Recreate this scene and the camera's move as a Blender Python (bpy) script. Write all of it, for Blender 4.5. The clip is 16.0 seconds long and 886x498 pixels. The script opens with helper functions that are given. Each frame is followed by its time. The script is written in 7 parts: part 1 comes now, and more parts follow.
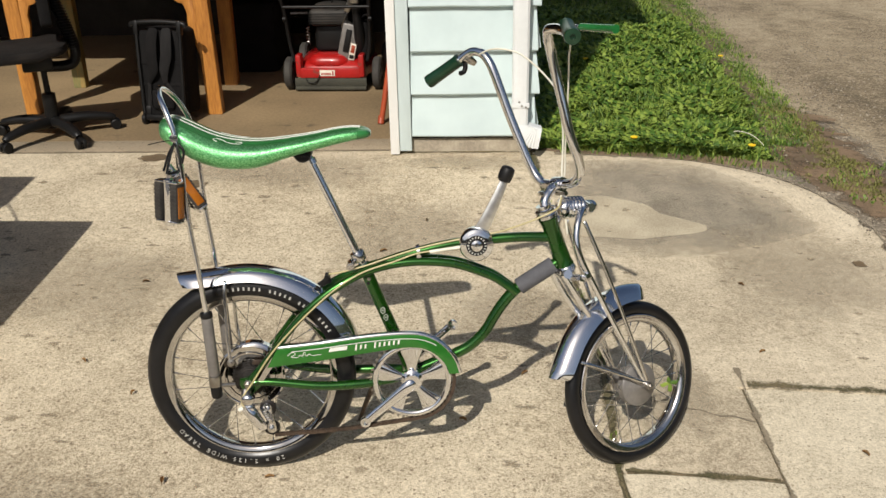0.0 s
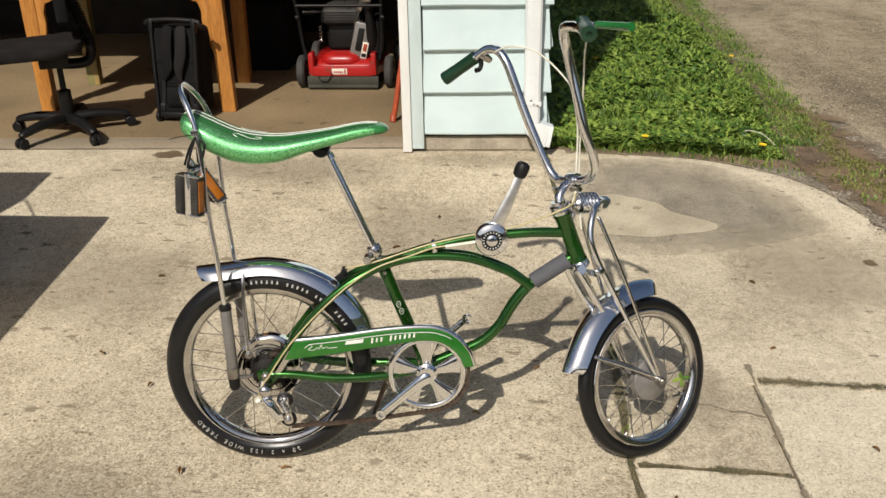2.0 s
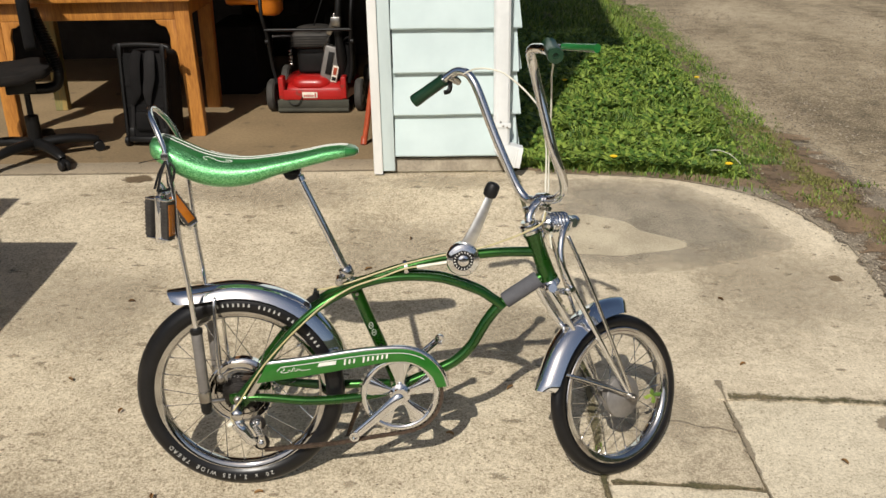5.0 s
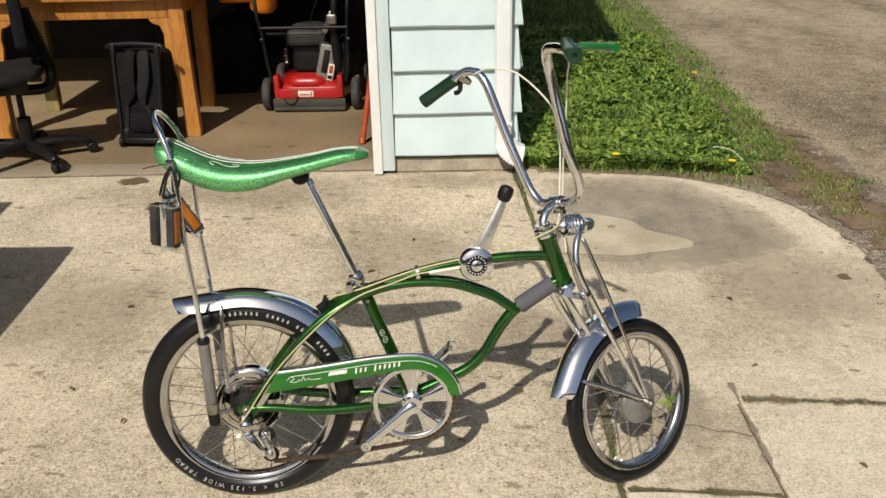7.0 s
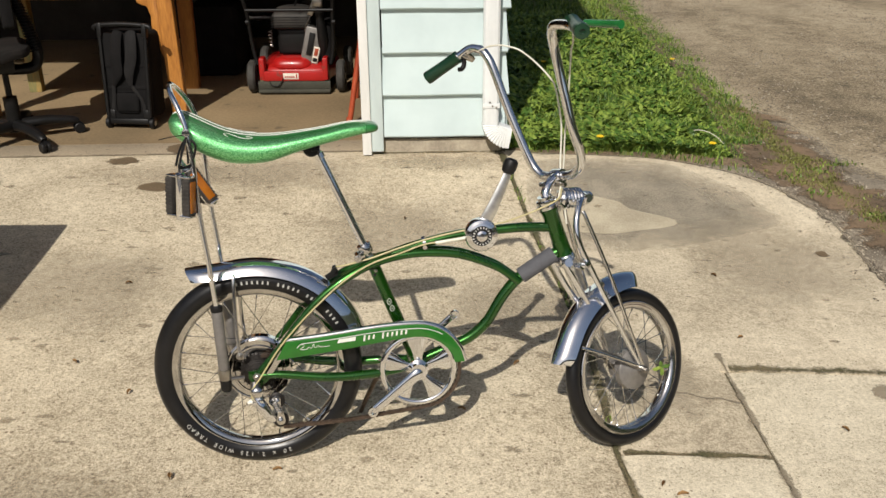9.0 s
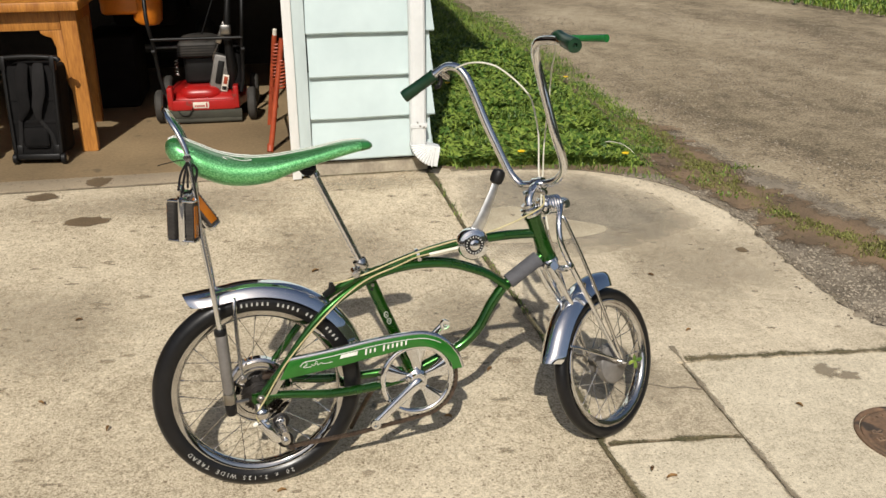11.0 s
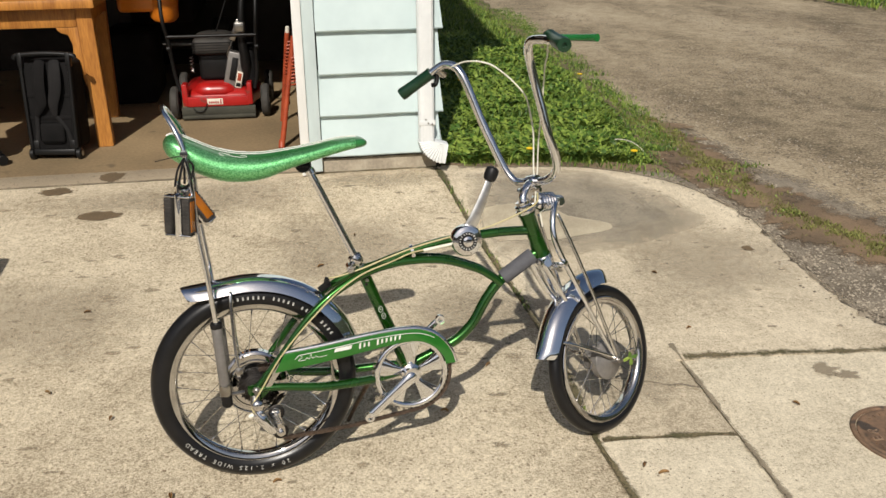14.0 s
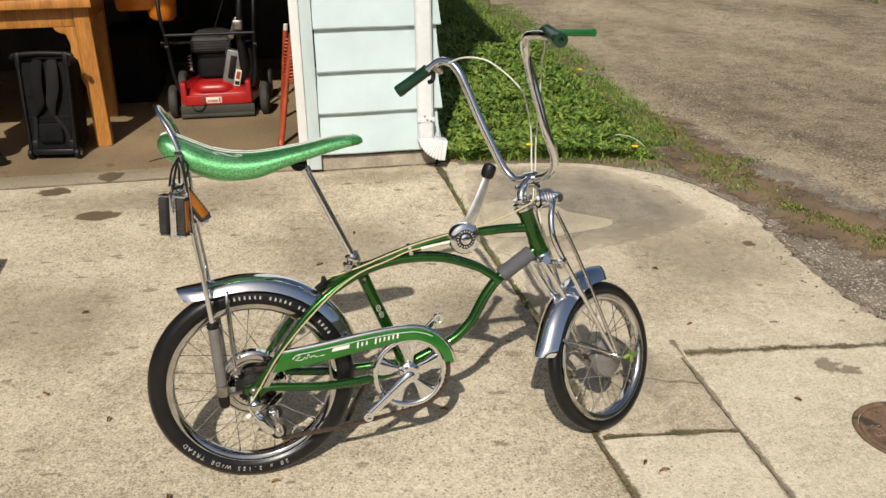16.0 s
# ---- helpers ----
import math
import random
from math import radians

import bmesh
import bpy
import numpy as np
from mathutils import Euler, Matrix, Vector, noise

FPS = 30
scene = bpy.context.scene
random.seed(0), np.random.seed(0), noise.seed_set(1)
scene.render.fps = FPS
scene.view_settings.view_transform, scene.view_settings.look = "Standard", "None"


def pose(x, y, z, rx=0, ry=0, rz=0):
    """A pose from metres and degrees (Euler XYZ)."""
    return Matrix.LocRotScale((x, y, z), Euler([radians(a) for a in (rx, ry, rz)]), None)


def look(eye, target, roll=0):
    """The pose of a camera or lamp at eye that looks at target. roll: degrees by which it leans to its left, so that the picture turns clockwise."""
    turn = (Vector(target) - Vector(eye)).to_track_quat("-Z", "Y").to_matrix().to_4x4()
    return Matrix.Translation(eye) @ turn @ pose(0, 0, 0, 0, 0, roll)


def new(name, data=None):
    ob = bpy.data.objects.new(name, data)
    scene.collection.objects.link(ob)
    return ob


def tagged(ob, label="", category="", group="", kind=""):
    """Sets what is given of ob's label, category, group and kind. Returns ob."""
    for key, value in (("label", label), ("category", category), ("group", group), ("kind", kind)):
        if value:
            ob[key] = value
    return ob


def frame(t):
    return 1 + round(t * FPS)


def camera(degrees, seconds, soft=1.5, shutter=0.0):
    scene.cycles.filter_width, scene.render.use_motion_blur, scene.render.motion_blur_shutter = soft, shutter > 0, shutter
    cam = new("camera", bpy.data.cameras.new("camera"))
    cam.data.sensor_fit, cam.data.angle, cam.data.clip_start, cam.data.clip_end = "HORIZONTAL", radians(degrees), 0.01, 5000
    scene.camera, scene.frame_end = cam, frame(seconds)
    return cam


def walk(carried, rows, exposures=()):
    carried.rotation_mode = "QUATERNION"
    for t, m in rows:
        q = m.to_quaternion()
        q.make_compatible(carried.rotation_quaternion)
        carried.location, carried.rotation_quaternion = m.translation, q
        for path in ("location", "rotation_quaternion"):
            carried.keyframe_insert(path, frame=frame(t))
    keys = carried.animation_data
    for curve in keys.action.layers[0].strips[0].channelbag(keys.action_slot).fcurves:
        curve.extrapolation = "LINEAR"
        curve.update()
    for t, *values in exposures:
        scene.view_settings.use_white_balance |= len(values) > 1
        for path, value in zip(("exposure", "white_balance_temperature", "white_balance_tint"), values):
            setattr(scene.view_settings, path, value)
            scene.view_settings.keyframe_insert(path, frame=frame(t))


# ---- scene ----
cam = camera(52.5, 16.0)

PATH = [
    (0, (0.145, 0.318, 1.411), (0.069, 2.139, 0.588), -1.2),
    (0.5, (0.138, 0.319, 1.409), (0.06, 2.139, 0.585), -1.2),
    (1, (0.13, 0.314, 1.409), (0.049, 2.134, 0.585), -1.2),
    (1.5, (0.129, 0.305, 1.409), (0.043, 2.125, 0.582), -1.2),
    (2, (0.126, 0.287, 1.411), (0.034, 2.108, 0.588), -1.1),
    (2.5, (0.123, 0.277, 1.41), (0.034, 2.105, 0.603), -0.7),
    (3, (0.127, 0.278, 1.412), (0.049, 2.111, 0.617), -0.8),
    (3.5, (0.125, 0.28, 1.41), (0.057, 2.117, 0.62), -1.0),
    (4, (0.129, 0.275, 1.412), (0.067, 2.114, 0.626), -1.0),
    (4.5, (0.13, 0.274, 1.411), (0.088, 2.116, 0.633), -1.0),
    (7, (0.074, 0.333, 1.411), (0.066, 2.171, 0.624), -1.3),
    (7.5, (0.029, 0.356, 1.414), (0.092, 2.177, 0.589), -1.0),
    (8, (-0.03, 0.356, 1.401), (0.071, 2.163, 0.549), -1.2),
    (8.5, (-0.018, 0.309, 1.399), (0.017, 2.116, 0.543), -0.8),
    (8.7, (-0.001, 0.279, 1.4), (0.041, 2.095, 0.565), -0.6),
    (10.8, (-0.329, 0.204, 1.393), (-0.013, 2.025, 0.627), -0.9),
    (11, (-0.334, 0.206, 1.397), (0.018, 2.022, 0.637), -0.3),
    (11.5, (-0.304, 0.207, 1.397), (0.068, 2.016, 0.629), 0.5),
    (12, (-0.278, 0.194, 1.398), (0.088, 1.997, 0.614), 0.7),
    (12.5, (-0.269, 0.179, 1.399), (0.072, 1.982, 0.604), 0.7),
    (13, (-0.277, 0.178, 1.401), (0.047, 1.987, 0.612), -0.0),
    (13.5, (-0.268, 0.166, 1.408), (-0.027, 1.996, 0.637), -1.1),
    (14, (-0.266, 0.164, 1.408), (0.035, 1.986, 0.641), -0.5),
    (14.5, (-0.267, 0.175, 1.405), (0.054, 1.986, 0.619), -0.2),
    (15, (-0.259, 0.181, 1.402), (0.051, 1.997, 0.623), -0.6),
    (15.5, (-0.251, 0.182, 1.403), (0.05, 1.997, 0.619), -0.8),
    (16, (-0.25, 0.178, 1.405), (0.044, 1.998, 0.631), -1.0),
]
walk(cam, [(t, look(eye, target, roll)) for t, eye, target, roll in PATH])
# ---- world, sun, exposure ----
world = bpy.data.worlds.new("sky")
scene.world = world
world.use_nodes = True
_n = world.node_tree.nodes
_sky = _n.new("ShaderNodeTexSky")
_sky.sky_type = "NISHITA"
_sky.sun_disc = False
_sky.dust_density = 2.6
_sky.sun_elevation = radians(43.2)
_sky.sun_rotation = radians(194.7)
_n["Background"].inputs["Strength"].default_value = 0.060
world.node_tree.links.new(_sky.outputs["Color"], _n["Background"].inputs["Color"])
_sun = bpy.data.lights.new("sun", "SUN")
_sun.energy, _sun.angle, _sun.color = 4.22, radians(0.6), (1.0, 0.95, 0.87)
sun = new("sun", _sun)
sun.matrix_world = look((-1.0, -4.9, 4.4), (-0.815, -4.195, 3.7155))


# ---- materials ----
def material(name, c1, c2=None, scale=6.0, rough=0.5, metal=0.0, bump=0.0, bscale=80.0, fine=0.35, c3=None, spots=0.0,
             sscale=40.0, coat=0.0, island=0.0, rvar=0.12, stretch=(1, 1, 1), per_object=0.0, spec=0.5, trans=0.0):
    """Two colours mixed by coarse and fine noise, with bump, optional spots of a third colour and optional gloss coat."""
    m = bpy.data.materials.new(name)
    m.use_nodes = True
    nt = m.node_tree
    N, L = nt.nodes, nt.links
    b = N["Principled BSDF"]
    c2 = c2 or tuple(x * 0.75 for x in c1)
    tc = N.new("ShaderNodeTexCoord")
    mp = N.new("ShaderNodeMapping")
    mp.inputs["Scale"].default_value = stretch
    L.new(tc.outputs["Object"], mp.inputs["Vector"])
    n1 = N.new("ShaderNodeTexNoise")
    n1.inputs["Scale"].default_value, n1.inputs["Detail"].default_value = scale, 6
    n2 = N.new("ShaderNodeTexNoise")
    n2.inputs["Scale"].default_value, n2.inputs["Detail"].default_value = bscale, 4
    for k in (n1, n2):
        L.new(mp.outputs["Vector"], k.inputs["Vector"])
    add = N.new("ShaderNodeMath")
    add.operation = "MULTIPLY_ADD"
    L.new(n2.outputs["Fac"], add.inputs[0])
    add.inputs[1].default_value = fine
    sub = N.new("ShaderNodeMath")
    sub.operation = "ADD"
    L.new(n1.outputs["Fac"], sub.inputs[0])
    sub.inputs[1].default_value = -fine * 0.5
    L.new(sub.outputs[0], add.inputs[2])
    out = add.outputs[0]
    if island or per_object:
        g = N.new("ShaderNodeNewGeometry") if island else N.new("ShaderNodeObjectInfo")
        a2 = N.new("ShaderNodeMath")
        a2.operation = "MULTIPLY_ADD"
        L.new(g.outputs["Random Per Island" if island else "Random"], a2.inputs[0])
        amount = island or per_object
        a2.inputs[1].default_value = amount
        s2 = N.new("ShaderNodeMath")
        s2.operation = "ADD"
        L.new(out, s2.inputs[0])
        s2.inputs[1].default_value = -amount * 0.5
        L.new(s2.outputs[0], a2.inputs[2])
        out = a2.outputs[0]
    r = N.new("ShaderNodeValToRGB")
    r.color_ramp.elements[0].position, r.color_ramp.elements[1].position = 0.3, 0.7
    r.color_ramp.elements[0].color, r.color_ramp.elements[1].color = (*c2, 1), (*c1, 1)
    L.new(out, r.inputs["Fac"])
    colour = r.outputs["Color"]
    if c3 and spots:
        v = N.new("ShaderNodeTexNoise")
        v.inputs["Scale"].default_value, v.inputs["Detail"].default_value = sscale, 2
        L.new(mp.outputs["Vector"], v.inputs["Vector"])
        r2 = N.new("ShaderNodeValToRGB")
        r2.color_ramp.elements[0].position, r2.color_ramp.elements[1].position = 1 - spots, min(1.0, 1.05 - spots)
        L.new(v.outputs["Fac"], r2.inputs["Fac"])
        mx = N.new("ShaderNodeMix")
        mx.data_type = "RGBA"
        L.new(r2.outputs["Color"], mx.inputs["Factor"])
        L.new(colour, mx.inputs["A"])
        mx.inputs["B"].default_value = (*c3, 1)
        colour = mx.outputs["Result"]
    L.new(colour, b.inputs["Base Color"])
    b.inputs["Metallic"].default_value = metal
    b.inputs["Specular IOR Level"].default_value = spec
    b.inputs["Coat Weight"].default_value = coat
    b.inputs["Coat Roughness"].default_value = 0.04
    rr = N.new("ShaderNodeMapRange")
    rr.inputs["To Min"].default_value, rr.inputs["To Max"].default_value = max(0.02, rough - rvar * rough), min(1, rough + rvar * rough)
    L.new(n1.outputs["Fac"], rr.inputs["Value"])
    L.new(rr.outputs[0], b.inputs["Roughness"])
    if trans:
        b.inputs["Subsurface Weight"].default_value = 0.0
        b.inputs["Transmission Weight"].default_value = trans
    if bump:
        bp = N.new("ShaderNodeBump")
        bp.inputs["Strength"].default_value, bp.inputs["Distance"].default_value = min(1.0, bump), 0.004
        L.new(n2.outputs["Fac"], bp.inputs["Height"])
        L.new(bp.outputs["Normal"], b.inputs["Normal"])
    return m


CONCRETE_APRON = material("pale_apron_concrete", (0.40, 0.325, 0.225), (0.29, 0.235, 0.16), 2.2, 0.9, bump=0.6, bscale=170, fine=1.0, c3=(0.17, 0.13, 0.09), spots=0.35, sscale=75)
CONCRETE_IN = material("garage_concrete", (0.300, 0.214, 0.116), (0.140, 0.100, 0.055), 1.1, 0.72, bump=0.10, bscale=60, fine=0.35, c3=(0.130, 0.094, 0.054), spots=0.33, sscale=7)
SOIL = material("brown_soil", (0.215, 0.150, 0.092), (0.095, 0.070, 0.043), 5, 0.95, bump=0.9, bscale=70, fine=1.2, c3=(0.12, 0.125, 0.035), spots=0.42, sscale=9)
STONE = material("road_stone", (0.39, 0.335, 0.255), (0.15, 0.122, 0.09), 5, 0.9, bump=0.3, bscale=90, island=1.0)
MOSS = material("moss_joint", (0.20, 0.155, 0.095), (0.09, 0.078, 0.042), 14, 0.95, bump=0.6, bscale=90, fine=0.8)
GRASS = material("grass_leaf", (0.215, 0.290, 0.050), (0.058, 0.120, 0.018), 2.5, 0.5, bscale=30, island=0.85, spec=0.3)
DANDELION = material("dandelion_yellow", (0.85, 0.62, 0.02), (0.7, 0.45, 0.01), 20, 0.7)
GRASS_DULL = material("olive_weed", (0.225, 0.230, 0.062), (0.120, 0.118, 0.036), 2.5, 0.6, bscale=30, island=0.8, spec=0.3)
ASPHALT = material("grey_asphalt", (0.066, 0.062, 0.057), (0.038, 0.036, 0.033), 3, 0.9, bump=0.6, bscale=120, fine=0.9)
SIDING = material("pale_siding_paint", (0.56, 0.66, 0.655), (0.49, 0.585, 0.585), 5, 0.55, bump=0.06, bscale=25, fine=0.25, per_object=0.15)
TRIM = material("white_trim_paint", (0.80, 0.80, 0.775), (0.70, 0.695, 0.66), 9, 0.5, bump=0.15, bscale=45, c3=(0.50, 0.44, 0.36), spots=0.30, sscale=30, stretch=(1, 1, 0.3))
SPOUT = material("white_spout_paint", (0.74, 0.755, 0.745), (0.66, 0.675, 0.665), 9, 0.45, bump=0.05, bscale=45, c3=(0.55, 0.54, 0.50), spots=0.24, sscale=20)
CORNER = material("pale_blue_trim_paint", (0.58, 0.67, 0.665), (0.50, 0.58, 0.575), 9, 0.55, bump=0.15, bscale=45, c3=(0.36, 0.34, 0.30), spots=0.29, sscale=30, stretch=(1, 1, 0.3))
FOUNDATION = material("foundation_concrete", (0.42, 0.365, 0.275), (0.26, 0.22, 0.165), 10, 0.9, bump=0.6, bscale=70, fine=0.6)
# near-black on purpose: the shade of the garage interior is in this colour
SHADE_WALL = material("shade_dark_board", (0.050, 0.040, 0.034), (0.024, 0.020, 0.017), 3, 0.95, bump=0.2, bscale=20, spec=0.2)
ROOFING = material("roof_shingle", (0.12, 0.11, 0.10), (0.06, 0.055, 0.05), 8, 0.9, bump=0.5)
WOOD = material("orange_stained_wood", (0.52, 0.222, 0.040), (0.30, 0.110, 0.018), 5, 0.5, bump=0.12, bscale=40, fine=0.6, stretch=(4, 4, 0.5), coat=0.12)
WOOD_GREEN = material("green_stained_wood", (0.36, 0.215, 0.055), (0.13, 0.15, 0.06), 7, 0.6, bump=0.12, bscale=40, stretch=(3, 3, 0.5))
PLASTIC = material("black_plastic", (0.0095, 0.009, 0.009), (0.005, 0.005, 0.005), 9, 0.45, bump=0.05, bscale=120, spec=0.28)
RUBBER = material("worn_pedal_rubber", (0.050, 0.044, 0.038), (0.022, 0.020, 0.018), 30, 0.7, bump=0.3, bscale=200, spec=0.3)
FABRIC = material("black_fabric", (0.011, 0.010, 0.010), (0.005, 0.005, 0.005), 12, 0.95, bump=0.4, bscale=300, spec=0.15)
FABRIC_GREY = material("charcoal_webbing", (0.018, 0.017, 0.017), (0.010, 0.0095, 0.0095), 12, 0.9, bump=0.4, bscale=300, spec=0.2)
CHAIR_FABRIC = material("dusty_black_fabric", (0.018, 0.015, 0.013), (0.007, 0.006, 0.0055), 14, 0.98, bump=0.4, bscale=260, fine=0.7, spec=0.2)
CHROME = material("chrome", (0.86, 0.87, 0.89), (0.78, 0.79, 0.82), 14, 0.045, 1.0, rvar=0.6)
CHROME_WORN = material("worn_chrome", (0.70, 0.69, 0.67), (0.52, 0.50, 0.48), 25, 0.09, 1.0, rvar=0.6, bump=0.03, bscale=120)
CHROME_SOFT = material("polished_fender_chrome", (0.90, 0.91, 0.93), (0.82, 0.83, 0.86), 7, 0.035, 1.0, rvar=0.6, bump=0.012, bscale=30)
STEEL = material("dull_steel", (0.45, 0.43, 0.40), (0.30, 0.28, 0.26), 25, 0.30, 1.0, bump=0.08, bscale=140)
SATIN = material("satin_chrome", (0.82, 0.81, 0.79), (0.66, 0.65, 0.63), 60, 0.33, 1.0, bump=0.05, bscale=160)
RIM = material("polished_rim", (0.66, 0.65, 0.635), (0.46, 0.45, 0.44), 18, 0.07, 1.0, rvar=0.5)
GREY_METAL = material("grey_shock_paint", (0.23, 0.215, 0.20), (0.165, 0.155, 0.145), 30, 0.42, 0.35, bump=0.05, bscale=150)
GREY_FOAM = material("grey_foam_sleeve", (0.095, 0.095, 0.105), (0.07, 0.07, 0.078), 40, 0.8, bump=0.3, bscale=220)
RUST = material("rusty_chain", (0.140, 0.100, 0.074), (0.055, 0.039, 0.029), 60, 0.5, 0.7, bump=0.3, bscale=300)
GREASE = material("greasy_black_steel", (0.045, 0.04, 0.036), (0.018, 0.016, 0.015), 40, 0.4, 0.7, bump=0.1, bscale=200)
TYRE = material("black_tyre_rubber", (0.0115, 0.011, 0.0115), (0.006, 0.006, 0.0063), 12, 0.30, bump=0.05, bscale=90, spec=0.34)
TYRE_OLD = material("dusty_tyre_rubber", (0.055, 0.05, 0.043), (0.025, 0.023, 0.02), 18, 0.8, bump=0.25, bscale=90)
SIDEWALL_PAINT = material("worn_sidewall_paint", (0.50, 0.49, 0.45), (0.30, 0.29, 0.27), 90, 0.7)
LETTER = material("white_lettering", (0.78, 0.77, 0.72), (0.62, 0.60, 0.56), 60, 0.6)
GREEN = material("candy_green_paint", (0.0150, 0.096, 0.006), (0.009, 0.066, 0.0035), 9, 0.28, 0.70, coat=1.0, rvar=0.3)
GUARD = material("green_guard_paint", (0.022, 0.165, 0.018), (0.015, 0.125, 0.012), 16, 0.3, 0.2, coat=0.6, c3=(0.05, 0.18, 0.045), spots=0.27, sscale=60)
GRIP = material("dark_green_grip", (0.008, 0.040, 0.017), (0.004, 0.024, 0.010), 25, 0.35, coat=0.15)
LEVER_GREEN = material("glossy_green_sleeve", (0.02, 0.16, 0.04), (0.012, 0.11, 0.025), 25, 0.18, coat=0.5)
SEAT_TOP = material("dark_green_vinyl", (0.040, 0.225, 0.058), (0.026, 0.165, 0.040), 10, 0.30, bump=0.1, bscale=200, coat=0.4)
CABLE = material("cream_cable", (0.50, 0.43, 0.22), (0.38, 0.32, 0.15), 30, 0.45)
CABLE_WHITE = material("white_cable", (0.74, 0.72, 0.62), (0.62, 0.59, 0.48), 30, 0.45)
AMBER = material("amber_reflector", (0.36, 0.115, 0.008), (0.24, 0.07, 0.005), 40, 0.22, coat=0.6, bump=0.2, bscale=300)
RED = material("red_mower_paint", (0.42, 0.010, 0.009), (0.30, 0.007, 0.006), 8, 0.38, coat=0.2, c3=(0.22, 0.03, 0.022), spots=0.36, sscale=22)
RED_DULL = material("red_orange_steel", (0.42, 0.075, 0.025), (0.26, 0.038, 0.014), 14, 0.5, coat=0.1)
ORANGE = material("orange_machine_paint", (0.80, 0.25, 0.02), (0.62, 0.16, 0.01), 6, 0.35, coat=0.3)
FLAP = material("dusty_rubber_flap", (0.050, 0.048, 0.034), (0.028, 0.027, 0.019), 12, 0.85, bump=0.2, bscale=60)
DUSTY = material("dusty_engine_shroud", (0.042, 0.036, 0.030), (0.010, 0.009, 0.008), 9, 0.7, bump=0.1, bscale=50)
GREY_PLASTIC = material("grey_plastic", (0.15, 0.15, 0.155), (0.08, 0.08, 0.082), 16, 0.5)
IRON = material("rusty_cast_iron", (0.27, 0.165, 0.100), (0.14, 0.094, 0.062), 9, 0.7, 0.25, bump=0.5, bscale=90, fine=0.7, c3=(0.075, 0.058, 0.045), spots=0.42, sscale=10)
IRON_WORN = material("worn_iron_letters", (0.40, 0.275, 0.18), (0.24, 0.16, 0.105), 30, 0.55, 0.3, bump=0.2, bscale=120)
IRON_GREY = material("grey_worn_iron", (0.36, 0.33, 0.29), (0.20, 0.18, 0.16), 30, 0.6, 0.2, bump=0.3, bscale=90)
DRYLEAF = material("dry_leaf", (0.42, 0.25, 0.10), (0.22, 0.125, 0.05), 60, 0.8, per_object=0.8)
PAPER = material("pale_label", (0.72, 0.68, 0.58), (0.62, 0.57, 0.48), 30, 0.6)
CARD = material("brown_cardboard", (0.40, 0.28, 0.16), (0.33, 0.22, 0.12), 6, 0.9)


def flake():
    """Green metal-flake vinyl: tiny facets that differ in tone and tilt."""
    m = material("green_metal_flake_vinyl", (0.17, 0.60, 0.18), (0.06, 0.38, 0.08), 6, 0.43, 0.90, coat=0.5)
    nt = m.node_tree
    N, L = nt.nodes, nt.links
    tc = N.new("ShaderNodeTexCoord")
    v = N.new("ShaderNodeTexVoronoi")
    v.inputs["Scale"].default_value = 480
    L.new(tc.outputs["Object"], v.inputs["Vector"])
    sep = N.new("ShaderNodeSeparateColor")
    L.new(v.outputs["Color"], sep.inputs["Color"])
    r = N.new("ShaderNodeValToRGB")
    r.color_ramp.elements[0].color = (0.075, 0.37, 0.100, 1)
    r.color_ramp.elements[1].color = (0.31, 0.76, 0.35, 1)
    L.new(sep.outputs["Red"], r.inputs["Fac"])
    b = N["Principled BSDF"]
    L.new(r.outputs["Color"], b.inputs["Base Color"])
    bp = N.new("ShaderNodeBump")
    bp.inputs["Strength"].default_value, bp.inputs["Distance"].default_value = 0.50, 0.0015
    L.new(sep.outputs["Green"], bp.inputs["Height"])
    L.new(bp.outputs["Normal"], b.inputs["Normal"])
    return m


FLAKE = flake()


def hazed(m, rough, amount):
    """Fine scratches: a second, wider gloss over the polished one."""
    nt = m.node_tree
    N, L = nt.nodes, nt.links
    g = N.new("ShaderNodeBsdfGlossy")
    g.inputs["Color"].default_value = (0.88, 0.88, 0.89, 1)
    g.inputs["Roughness"].default_value = rough
    mx = N.new("ShaderNodeMixShader")
    mx.inputs["Fac"].default_value = amount
    L.new(N["Principled BSDF"].outputs[0], mx.inputs[1])
    L.new(g.outputs[0], mx.inputs[2])
    L.new(mx.outputs[0], N["Material Output"].inputs["Surface"])


hazed(CHROME_SOFT, 0.30, 0.06)
hazed(CHROME, 0.30, 0.08)
hazed(CHROME_WORN, 0.34, 0.12)


